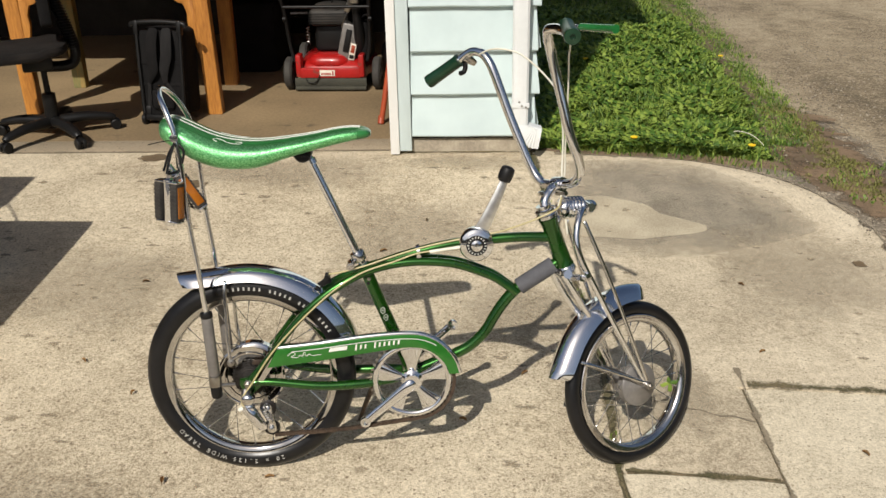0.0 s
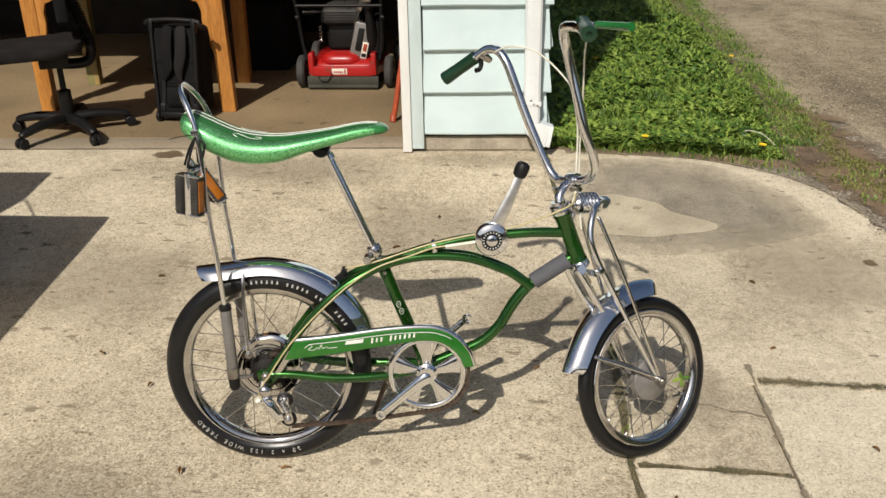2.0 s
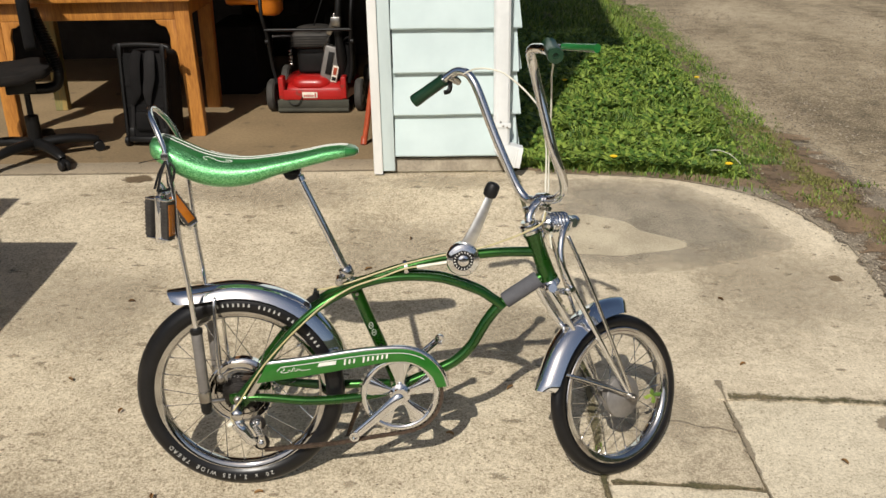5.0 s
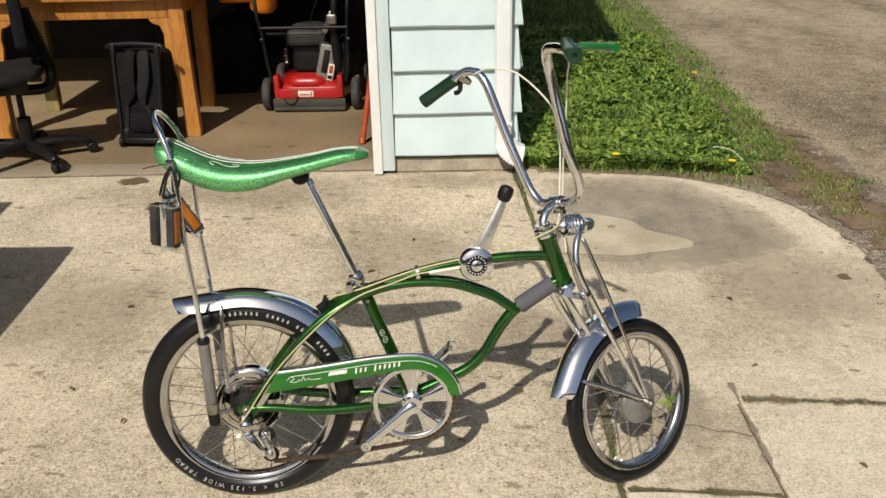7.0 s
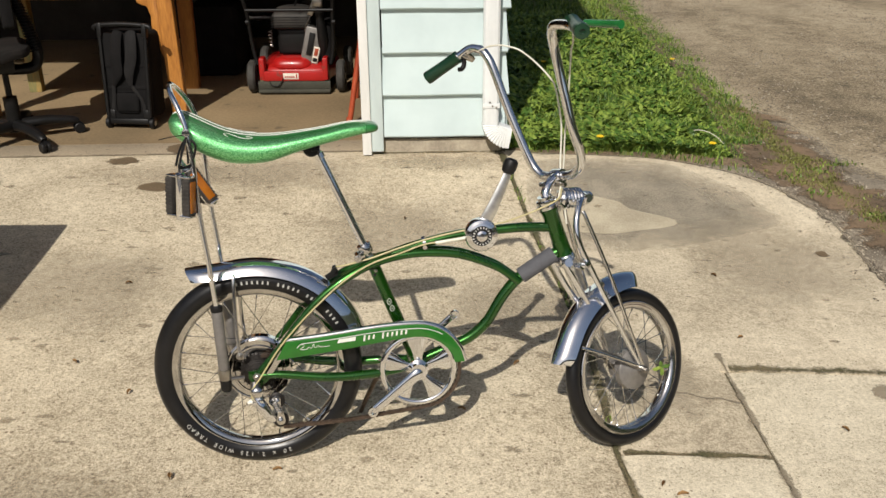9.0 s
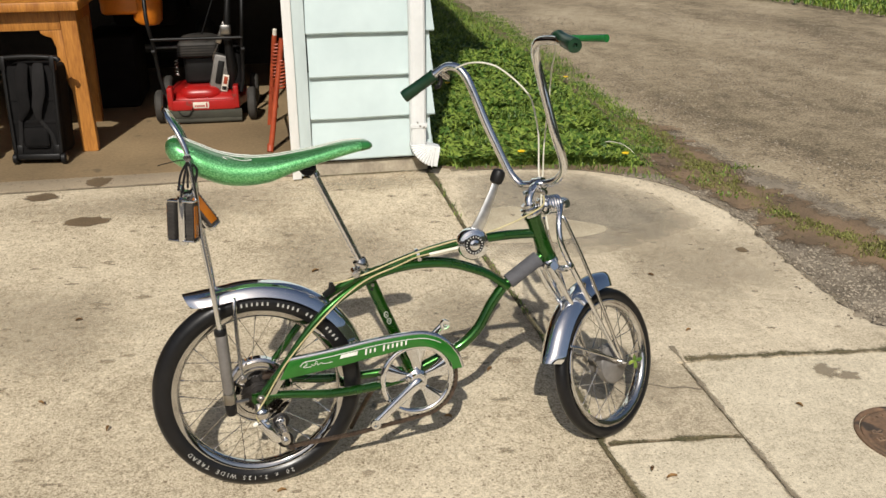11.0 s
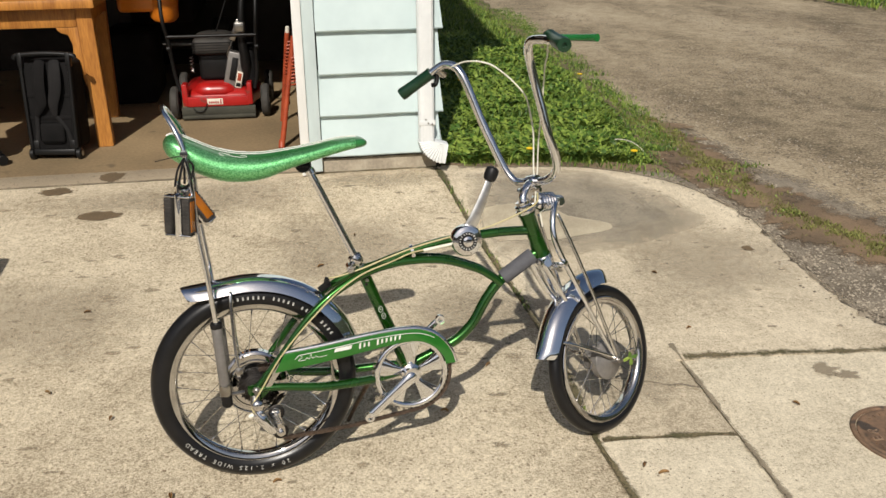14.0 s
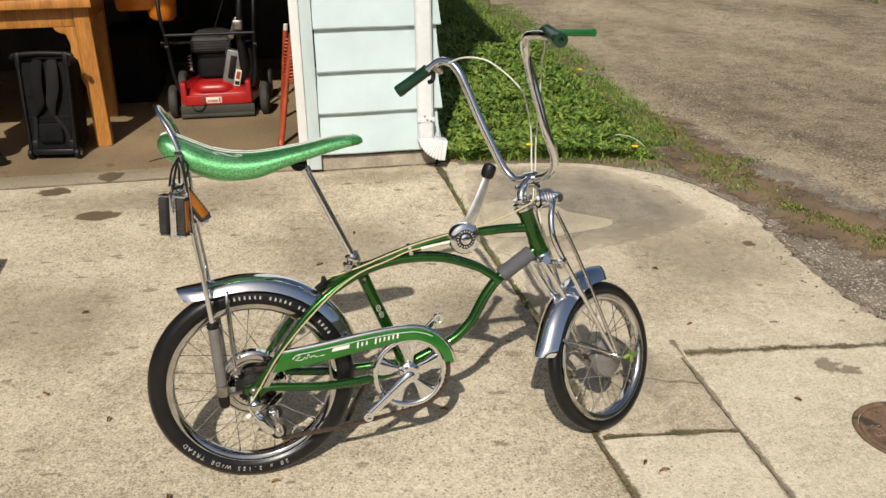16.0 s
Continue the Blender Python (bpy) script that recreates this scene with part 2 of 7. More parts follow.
def aggregate(name, tones, pits, scales, pit_scale, pit_size, per_object=0.05, relief=0.003, along=None):
    """Weathered concrete with sand and stone showing: mottling at four scales, dark pits and a fine relief."""
    m = bpy.data.materials.new(name)
    m.use_nodes = True
    nt = m.node_tree
    N, L = nt.nodes, nt.links
    b = N["Principled BSDF"]
    tc = N.new("ShaderNodeTexCoord")
    total = None
    drawn = N.new("ShaderNodeMapping")
    if along:
        drawn.vector_type = "TEXTURE"
        drawn.inputs["Rotation"].default_value, drawn.inputs["Scale"].default_value = (0, 0, along[0]), (1, along[1], 1)
    L.new(tc.outputs["Object"], drawn.inputs["Vector"])
    for scale, detail, weight in scales:
        n = N.new("ShaderNodeTexNoise")
        n.inputs["Scale"].default_value, n.inputs["Detail"].default_value = scale, detail
        L.new(drawn.outputs["Vector"] if scale < 4 else tc.outputs["Object"], n.inputs["Vector"])
        s = N.new("ShaderNodeMath")
        s.operation = "SUBTRACT"
        L.new(n.outputs["Fac"], s.inputs[0])
        s.inputs[1].default_value = 0.5
        k = N.new("ShaderNodeMath")
        k.operation = "MULTIPLY_ADD"
        L.new(s.outputs[0], k.inputs[0])
        k.inputs[1].default_value = weight
        k.inputs[2].default_value = 0.5
        if total is not None:
            L.new(total, k.inputs[2])
        total = k.outputs[0]
    inf = N.new("ShaderNodeObjectInfo")
    po = N.new("ShaderNodeMath")
    po.operation = "MULTIPLY_ADD"
    L.new(inf.outputs["Random"], po.inputs[0])
    po.inputs[1].default_value = per_object
    L.new(total, po.inputs[2])
    r = N.new("ShaderNodeValToRGB")
    e = r.color_ramp.elements
    e[0].position, e[0].color = 0.22, (*tones[0], 1)
    e[1].position, e[1].color = 0.80, (*tones[2], 1)
    mid = e.new(0.5)
    mid.color = (*tones[1], 1)
    L.new(po.outputs[0], r.inputs["Fac"])
    v = N.new("ShaderNodeTexVoronoi")
    v.inputs["Scale"].default_value, v.inputs["Randomness"].default_value = pit_scale, 1.0
    L.new(tc.outputs["Object"], v.inputs["Vector"])
    sep = N.new("ShaderNodeSeparateColor")
    L.new(v.outputs["Color"], sep.inputs["Color"])
    rad = N.new("ShaderNodeMath")
    rad.operation = "MULTIPLY"
    L.new(sep.outputs["Red"], rad.inputs[0])
    L.new(sep.outputs["Red"], rad.inputs[1])
    pit = N.new("ShaderNodeMath")
    pit.operation = "MULTIPLY_ADD"
    L.new(rad.outputs[0], pit.inputs[0])
    pit.inputs[1].default_value = pit_size
    pit.inputs[2].default_value = 0.0
    less = N.new("ShaderNodeMath")
    less.operation = "LESS_THAN"
    L.new(v.outputs["Distance"], less.inputs[0])
    L.new(pit.outputs[0], less.inputs[1])
    wk = N.new("ShaderNodeMath")
    wk.operation = "MULTIPLY"
    L.new(less.outputs[0], wk.inputs[0])
    L.new(sep.outputs["Green"], wk.inputs[1])
    mx = N.new("ShaderNodeMix")
    mx.data_type = "RGBA"
    L.new(wk.outputs[0], mx.inputs["Factor"])
    L.new(r.outputs["Color"], mx.inputs["A"])
    mx.inputs["B"].default_value = (*pits, 1)
    L.new(mx.outputs["Result"], b.inputs["Base Color"])
    b.inputs["Roughness"].default_value = 0.93
    b.inputs["Specular IOR Level"].default_value = 0.3
    bp = N.new("ShaderNodeBump")
    bp.inputs["Strength"].default_value, bp.inputs["Distance"].default_value = 0.7, relief
    L.new(total, bp.inputs["Height"])
    L.new(bp.outputs["Normal"], b.inputs["Normal"])
    return m


CONCRETE = aggregate("concrete", ((0.30, 0.245, 0.168), (0.550, 0.467, 0.336), (0.76, 0.662, 0.497)), (0.27, 0.21, 0.145),
                     ((0.8, 4, 0.55), (4.5, 6, 0.48), (30.0, 3, 0.46), (110.0, 2, 0.64), (260.0, 1, 0.68)), 90, 0.36)
CONCRETE_TAN = aggregate("tan_concrete", ((0.240, 0.188, 0.122), (0.520, 0.438, 0.310), (0.76, 0.66, 0.49)), (0.24, 0.182, 0.12),
                         ((0.8, 4, 0.55), (4.5, 6, 0.42), (30.0, 3, 0.44), (110.0, 2, 0.78), (260.0, 1, 0.86)), 80, 0.42)
CONCRETE_PALE = aggregate("pale_concrete", ((0.37, 0.312, 0.220), (0.625, 0.545, 0.402), (0.80, 0.71, 0.545)), (0.31, 0.25, 0.17),
                          ((0.8, 4, 0.45), (4.5, 6, 0.40), (30.0, 3, 0.40), (110.0, 2, 0.62), (260.0, 1, 0.70)), 90, 0.36)
GRAVEL = aggregate("gravel_road", ((0.115, 0.091, 0.059), (0.285, 0.226, 0.147), (0.46, 0.38, 0.262)), (0.11, 0.09, 0.07),
                   ((0.45, 3, 0.62), (1.7, 5, 0.85), (9.0, 4, 0.60), (60.0, 2, 0.95), (150.0, 1, 0.70)), 34, 0.36, relief=0.008, along=(0.12, 2.6))


def stain(name, c1, c2, strength, grain=18.0, fray=1.1, edge=(0.62, 1.15)):
    """A stain whose outline frays out into the concrete below it."""
    m = material(name, c1, c2, 6, 0.9, bump=0.5, bscale=170, fine=1.0)
    nt = m.node_tree
    N, L = nt.nodes, nt.links
    at = N.new("ShaderNodeAttribute")
    at.attribute_name = "fade"
    tc = N.new("ShaderNodeTexCoord")
    n = N.new("ShaderNodeTexNoise")
    n.inputs["Scale"].default_value, n.inputs["Detail"].default_value, n.inputs["Roughness"].default_value = grain, 8, 0.7
    L.new(tc.outputs["Object"], n.inputs["Vector"])
    add = N.new("ShaderNodeMath")
    add.operation = "MULTIPLY_ADD"
    L.new(n.outputs["Fac"], add.inputs[0])
    add.inputs[1].default_value = fray
    L.new(at.outputs["Fac"], add.inputs[2])
    r = N.new("ShaderNodeMapRange")
    r.inputs["From Min"].default_value, r.inputs["From Max"].default_value = edge[0], edge[1]
    r.inputs["To Min"].default_value, r.inputs["To Max"].default_value = 0.0, strength
    L.new(add.outputs[0], r.inputs["Value"])
    tr = N.new("ShaderNodeBsdfTransparent")
    mx = N.new("ShaderNodeMixShader")
    L.new(r.outputs[0], mx.inputs["Fac"])
    L.new(tr.outputs[0], mx.inputs[1])
    L.new(N["Principled BSDF"].outputs[0], mx.inputs[2])
    L.new(mx.outputs[0], N["Material Output"].inputs["Surface"])
    return m


OIL = stain("oil_stain", (0.185, 0.128, 0.070), (0.125, 0.087, 0.048), 0.86, 26.0, 0.8, (0.45, 0.62))
FAINT = stain("faint_brown_stain", (0.33, 0.27, 0.185), (0.25, 0.20, 0.14), 0.6, 40.0, 1.3, (0.70, 0.95))
SPOT = stain("faint_spot", (0.40, 0.325, 0.220), (0.30, 0.240, 0.160), 0.50, 50.0, 1.3, (0.68, 1.05))
DAMP = stain("grey_worn_concrete", (0.41, 0.36, 0.275), (0.175, 0.152, 0.115), 0.66, 7.0, 1.1, (0.40, 1.35))
PALE = stain("pale_dry_concrete", (0.79, 0.69, 0.50), (0.50, 0.425, 0.30), 0.60, 30.0, 0.20, (0.13, 0.25))
DARK_TONE = stain("faint_dark_tone", (0.42, 0.355, 0.26), (0.30, 0.25, 0.172), 0.34, 9.0)
JOINT_MOSS = stain("moss_and_dirt", (0.20, 0.155, 0.085), (0.075, 0.072, 0.030), 0.92, 60.0, 1.6, (0.95, 1.45))
JOINT_DIRT = stain("grey_joint_dirt", (0.30, 0.245, 0.17), (0.19, 0.155, 0.105), 0.85, 70.0, 1.6, (0.95, 1.5))
APRON = stain("grey_gravel_verge", (0.31, 0.262, 0.195), (0.135, 0.110, 0.080), 1.0, 40.0, 1.3, (0.72, 1.02))
SOIL_FRAY = stain("frayed_brown_soil", (0.245, 0.165, 0.098), (0.125, 0.088, 0.053), 1.0, 16.0, 1.3, (0.72, 1.02))


# ---- mesh helpers ----
def link(name, bm, mat, parent=None, label="", smooth=True, m=None):
    me = bpy.data.meshes.new(name)
    if m is not None:
        bm.transform(m)
    bmesh.ops.recalc_face_normals(bm, faces=bm.faces)
    bm.to_mesh(me)
    bm.free()
    if smooth:
        me.polygons.foreach_set("use_smooth", [True] * len(me.polygons))
        me.set_sharp_from_angle(angle=0.7)
    me.materials.append(mat)
    ob = new(name, me)
    if parent is not None:
        ob.parent = parent
    if label:
        tagged(ob, label)
    return ob


def part(name, bm, mat, parent, label="", smooth=True, m=None):
    return link(name, bm, mat, parent, label, smooth, m)


def thing(name, label, category, m=Matrix(), group="", kind=""):
    ob = new(name)
    ob.empty_display_size = 0.1
    ob.matrix_basis = m
    return tagged(ob, label, category, group, kind)


def from_lists(verts, faces):
    bm = bmesh.new()
    vs = [bm.verts.new(v) for v in verts]
    for f in faces:
        try:
            bm.faces.new([vs[i] for i in f])
        except ValueError:
            pass
    return bm


def spline(points, steps=6):
    """Catmull-Rom through the points."""
    p = [Vector(q) for q in points]
    if len(p) < 3:
        return p
    p = [2 * p[0] - p[1]] + p + [2 * p[-1] - p[-2]]
    out = []
    for i in range(1, len(p) - 2):
        a, b, c, d = p[i - 1:i + 3]
        for k in range(steps):
            t = k / steps
            out.append(0.5 * (2 * b + (c - a) * t + (2 * a - 5 * b + 4 * c - d) * t * t + (3 * b - a - 3 * c + d) * t ** 3))
    out.append(p[-2])
    return out


def tube(points, r, seg=10, steps=6, flat=None, bm=None):
    """A capped tube along a smooth line; r is a radius, or one radius for each given point; flat squeezes it along that axis."""
    n0 = len(points)
    line = spline(points, steps) if steps else [Vector(q) for q in points]
    bm = bm or bmesh.new()
    rings = []
    side = None
    for i, q in enumerate(line):
        d = (line[min(i + 1, len(line) - 1)] - line[max(i - 1, 0)]).normalized()
        if side is None:
            side = d.orthogonal().normalized()
        side = (side - d * side.dot(d)).normalized()
        up = d.cross(side)
        if isinstance(r, (int, float)):
            rad = r
        else:
            f = i / max(1, len(line) - 1) * (n0 - 1)
            k = min(int(f), n0 - 2)
            rad = r[k] + (r[k + 1] - r[k]) * (f - k)
        ring = []
        for j in range(seg):
            a = 2 * math.pi * j / seg
            o = (side * math.cos(a) + up * math.sin(a)) * rad
            if flat:
                ax = Vector(flat[:3])
                o = o - ax * o.dot(ax) * (1 - flat[3])
            ring.append(bm.verts.new(q + o))
        rings.append(ring)
    for a, b in zip(rings, rings[1:]):
        for j in range(seg):
            bm.faces.new((a[j], a[(j + 1) % seg], b[(j + 1) % seg], b[j]))
    bm.faces.new(rings[0][::-1])
    bm.faces.new(rings[-1])
    return bm


def lathe(profile, n=32, centre=(0, 0, 0), axis=(0, 0, 1), closed=False, bm=None):
    """Turns (radius, height) rows about an axis."""
    bm = bm or bmesh.new()
    q = Vector((0, 0, 1)).rotation_difference(Vector(axis).normalized())
    c = Vector(centre)
    rings = []
    for r, h in profile:
        if r < 1e-6:
            rings.append([bm.verts.new(c + q @ Vector((0, 0, h)))])
        else:
            rings.append([bm.verts.new(c + q @ Vector((r * math.cos(2 * math.pi * k / n), r * math.sin(2 * math.pi * k / n), h))) for k in range(n)])
    pairs = list(zip(rings, rings[1:]))
    if closed:
        pairs.append((rings[-1], rings[0]))
    for a, b in pairs:
        for k in range(n):
            f = [a[k % len(a)], a[(k + 1) % len(a)], b[(k + 1) % len(b)], b[k % len(b)]]
            u = []
            for v in f:
                if v not in u:
                    u.append(v)
            if len(u) > 2:
                bm.faces.new(u)
    return bm


def box(x0, x1, y0, y1, z0, z1, bevel=0.0, m=None, bm=None, seg=2):
    b = bmesh.new()
    bmesh.ops.create_cube(b, size=1)
    b.transform(Matrix.Translation(((x0 + x1) / 2, (y0 + y1) / 2, (z0 + z1) / 2)) @ Matrix.Diagonal((x1 - x0, y1 - y0, z1 - z0, 1)))
    if bevel:
        bmesh.ops.bevel(b, geom=b.edges[:], offset=bevel, segments=seg, affect="EDGES", profile=0.5)
    if m is not None:
        b.transform(m)
    if bm is None:
        return b
    return join(bm, b)


def join(bm, other):
    me = bpy.data.meshes.new("tmp")
    other.to_mesh(me)
    other.free()
    bm.from_mesh(me)
    bpy.data.meshes.remove(me)
    return bm


def extrude(outline, w0, w1, bevel=0.0, m=None):
    """A flat plate: an outline in (x, y), from z = w0 to w1."""
    bm = bmesh.new()
    a = [bm.verts.new((x, y, w0)) for x, y in outline]
    b = [bm.verts.new((x, y, w1)) for x, y in outline]
    n = len(outline)
    bm.faces.new(a[::-1])
    bm.faces.new(b)
    for i in range(n):
        bm.faces.new((a[i], a[(i + 1) % n], b[(i + 1) % n], b[i]))
    if bevel:
        bmesh.ops.recalc_face_normals(bm, faces=bm.faces)
        ed = [e for e in bm.edges if len(e.link_faces) == 2 and e.calc_face_angle(0) > 0.6 and (len(e.link_faces[0].verts) > 4 or len(e.link_faces[1].verts) > 4)]
        bmesh.ops.bevel(bm, geom=ed, offset=bevel, segments=2, affect="EDGES", profile=0.5)
    if m is not None:
        bm.transform(m)
    return bm


def smooth_outline(points, steps=5):
    return [(p.x, p.y) for p in spline([(x, y, 0) for x, y in points], steps)]


def ease(a, b, v):
    v = min(1.0, max(0.0, (v - a) / (b - a)))
    return v * v * (3 - 2 * v)


def height(x, y):
    """The lie of the land: the drive falls to the road, the garage stands level."""
    e = ease(3.3, 4.45, y)
    near = -0.057 - 0.03 * max(-2.5, min(1.9, x)) + 0.03 * (max(-1.5, min(3.4, y)) - 2.2)
    return near * (1 - e) + (0.083 - 0.10 * ease(0.9, 2.2, x)) * e


def lerp_table(rows, v):
    for (a, p), (b, q) in zip(rows, rows[1:]):
        if v <= b:
            return p + (q - p) * max(0.0, (v - a)) / (b - a)
    return rows[-1][1]


# ---- ground, drive, lawn, road ----
def sheet(xs, ys, drop):
    verts = [(x, y, height(x, y) - drop + 0.008 * noise.noise((x * 1.3, y * 1.3, 3.0))) for y in ys for x in xs]
    n = len(xs)
    faces = [(j * n + i, j * n + i + 1, (j + 1) * n + i + 1, (j + 1) * n + i) for j in range(len(ys) - 1) for i in range(n - 1)]
    return from_lists(verts, faces)


_far = [-400, -150, -60, -25, -12, -7]
ground = link("ground", sheet(_far + [-5 + 0.25 * i for i in range(61)] + [14, 25, 60, 150, 400],
                              _far + [-5 + 0.25 * i for i in range(69)] + [16, 25, 60, 150, 400], 0.030), GRAVEL)
tagged(ground, "brown gravel road and bare earth with packed stones", "ground", kind="structure")

JOINT = [(-4, 0.62), (1.0, 0.56), (1.97, 0.525), (2.205, 0.508), (2.69, 0.53), (3.16, 0.506), (3.59, 0.465), (4.30, 0.402), (4.42, 0.39)]
EDGE = [(2.54, 1.865), (2.731, 1.78), (2.898, 1.735), (3.123, 1.722), (3.375, 1.737), (3.551, 1.752), (3.731, 1.752), (3.87, 1.700), (4.00, 1.638), (4.10, 1.555), (4.16, 1.470), (4.21, 1.355), (4.26, 1.16), (4.303, 0.80), (4.341, 0.51)]


def skew(x, y):
    """The cross joints do not run quite square to the long ones."""
    return y - 0.05 * (x - 0.94) * (1 - ease(2.65, 3.3, y)) * (x > 0.4)


def slab(rows, x0, x1, columns, ragged=0.0):
    """A slab of the drive, 9 cm thick, between two edges that follow y."""
    bm = bmesh.new()
    top, low = [], []
    for y in rows:
        a, b = x0(y), x1(y)
        rag = ragged * (1 - ease(3.85, 4.15, y)) if b > 1.2 else 0.0
        b += rag * noise.noise((y * 9, b * 3, 1.0)) + rag * 0.6 * noise.noise((y * 31, b * 3, 5.0))
        a += 0.004 * noise.noise((y * 14, a, 2.0))
        line = [a + (b - a) * i / columns for i in range(columns + 1)]
        top.append([bm.verts.new((x, skew(x, y), height(x, y) + (-0.006 if i in (0, columns) else 0.0))) for i, x in enumerate(line)])
        low.append([bm.verts.new((x, skew(x, y), height(x, y) - 0.09)) for x in (line[0], line[-1])])
    for r in range(len(rows) - 1):
        for i in range(columns):
            bm.faces.new((top[r][i], top[r][i + 1], top[r + 1][i + 1], top[r + 1][i]))
        bm.faces.new((low[r][0], top[r][0], top[r + 1][0], low[r + 1][0]))
        bm.faces.new((top[r][-1], low[r][1], low[r + 1][1], top[r + 1][-1]))
    for r in (0, -1):
        bm.faces.new([low[r][0]] + top[r] + [low[r][1]])
    return bm


drive = thing("drive", "weathered tan concrete drive of cracked slabs", "driveway", kind="structure")
part("slab", slab([-3.0, -2.2, -1.4, -0.6, 0.1] + [0.44 + 0.12 * i for i in range(33)] + [4.393], lambda y: -6.0, lambda y: lerp_table(JOINT, y) - 0.008, 40), CONCRETE_TAN, drive)
part("slab", slab([2.197 + 0.06 * i for i in range(7)] + [2.600, 2.612] + [2.66 + 0.0172 * i for i in range(101)],
                  lambda y: lerp_table(JOINT, y) + 0.009, lambda y: 0.925 if y < 2.606 else lerp_table(EDGE, y), 22, 0.045), CONCRETE, drive)
part("slab", slab([-3.0, -2.0, -1.0, 0.0] + [0.45 + 0.15 * i for i in range(12)] + [2.180], lambda y: lerp_table(JOINT, y) + 0.009, lambda y: 0.925, 6), CONCRETE_PALE, drive)
part("slab", slab([-3.0, -2.0, -1.0, 0.0] + [0.45 + 0.15 * i for i in range(14)] + [2.52, 2.596], lambda y: 0.932, lambda y: 1.89 if y > 1.0 else 2.4, 14, 0.02), CONCRETE_PALE, drive)


# unseen dark ground, added for the chrome to reflect
tagged(link("road", sheet([-30 + 2.0 * i for i in range(31)], [-10.6 + 0.5 * i for i in range(16)] + [-3.02], 0.010), ASPHALT), "unseen dark asphalt strip added at the foot of the drive", "road", kind="structure")


def ribbon(points, w, lift, wob=0.3, step=0.02):
    """A thin uneven strip of dirt lying along a line, frayed at its sides."""
    bm = bmesh.new()
    fade = bm.verts.layers.float.new("fade")
    line = []
    for a, b in zip(points, points[1:]):
        a, b = Vector((*a, 0)), Vector((*b, 0))
        k = max(1, int((b - a).length / step))
        line += [a.lerp(b, i / k) for i in range(k)]
    line.append(Vector((*points[-1], 0)))
    prev = None
    for i, p in enumerate(line):
        d = (line[min(i + 1, len(line) - 1)] - line[max(i - 1, 0)]).normalized()
        s = Vector((-d.y, d.x, 0))
        ww = w * (1 + wob * noise.noise((p.x * 30, p.y * 30, 0.5)) + wob * noise.noise((p.x * 8, p.y * 8, 7.5)))
        o = s * w * 0.3 * noise.noise((p.x * 11, p.y * 11, 4.0))
        row = []
        for k in (-1, -0.5, 0, 0.5, 1):
            q = p + o + s * ww * k * 2.4
            v = bm.verts.new((q.x, q.y, height(q.x, q.y) + lift))
            v[fade] = 0.75 - 1.1 * abs(k) + 0.35 * noise.noise((q.x * 9, q.y * 9, 2.5))
            row.append(v)
        if prev:
            for k in range(4):
                bm.faces.new((prev[k], prev[k + 1], row[k + 1], row[k]))
        prev = row
    return bm


def strip_fill(points, w):
    bm = bmesh.new()
    prev = None
    for a, b in zip(points, points[1:]):
        a, b = Vector((*a, 0)), Vector((*b, 0))
        d = (b - a).normalized()
        s = Vector((-d.y, d.x, 0)) * w
        for i in range(13):
            p = a.lerp(b, i / 12)
            row = [bm.verts.new((q.x, q.y, height(q.x, q.y) - 0.007)) for q in (p - s, p + s)]
            if prev:
                bm.faces.new((prev[0], prev[1], row[1], row[0]))
            prev = row
    return bm


def joint_line(name, points, w, lift, mat, label, wob=0.5):
    return tagged(link(name, ribbon(points, w, lift, wob), mat), label, "joint", kind="structure")


joint_line("trim", [(lerp_table(JOINT, y), y) for y in (-3.0, 0.45, 0.9, 1.3, 1.97, 2.2, 2.7, 3.16, 3.6, 4.0, 4.33)], 0.011, 0.0030, JOINT_MOSS, "dirt and moss in the joint of the drive")
joint_line("trim", [(0.944, 2.609), (1.128, 2.603), (1.323, 2.594), (1.573, 2.577), (1.88, 2.562)], 0.016, 0.0040, JOINT_MOSS, "dark moss in the cross joint of the drive", 0.8)
joint_line("trim", [(0.935, 2.70), (0.932, 2.58), (0.928, 2.18), (0.928, 1.5), (0.928, -3.0)], 0.0062, 0.0030, JOINT_DIRT, "dirt in the joint of the drive", 1.3)
joint_line("trim", [(0.525, 2.207), (0.63, 2.203), (0.778, 2.192), (0.916, 2.188)], 0.0085, 0.0030, JOINT_MOSS, "dirt in the cross joint of the drive", 1.0)
joint_line("trim", [(0.643, 2.515), (0.683, 2.504), (0.712, 2.496), (0.742, 2.479), (0.772, 2.476), (0.801, 2.459), (0.826, 2.447), (0.86, 2.45), (0.917, 2.425)], 0.0034, 0.0055, JOINT_DIRT, "thin crack in the concrete")


tagged(link("joint_fill", strip_fill([(lerp_table(JOINT, y), y) for y in (-3.0, 0.45, 0.9, 1.3, 1.97, 2.2, 2.7, 3.16, 3.6, 4.0, 4.33)], 0.012), MOSS), "packed dirt filling the joint", "joint", kind="structure")
tagged(link("joint_fill", strip_fill([(0.928, 2.60), (0.928, 1.5), (0.928, -3.0)], 0.006), MOSS), "packed dirt filling the joint", "joint", kind="structure")
tagged(link("joint_fill", strip_fill([(0.936, 2.604), (1.88, 2.557)], 0.009), MOSS), "packed dirt filling the joint", "joint", kind="structure")
tagged(link("joint_fill", strip_fill([(0.53, 2.209), (0.92, 2.189)], 0.010), MOSS), "packed dirt filling the joint", "joint", kind="structure")


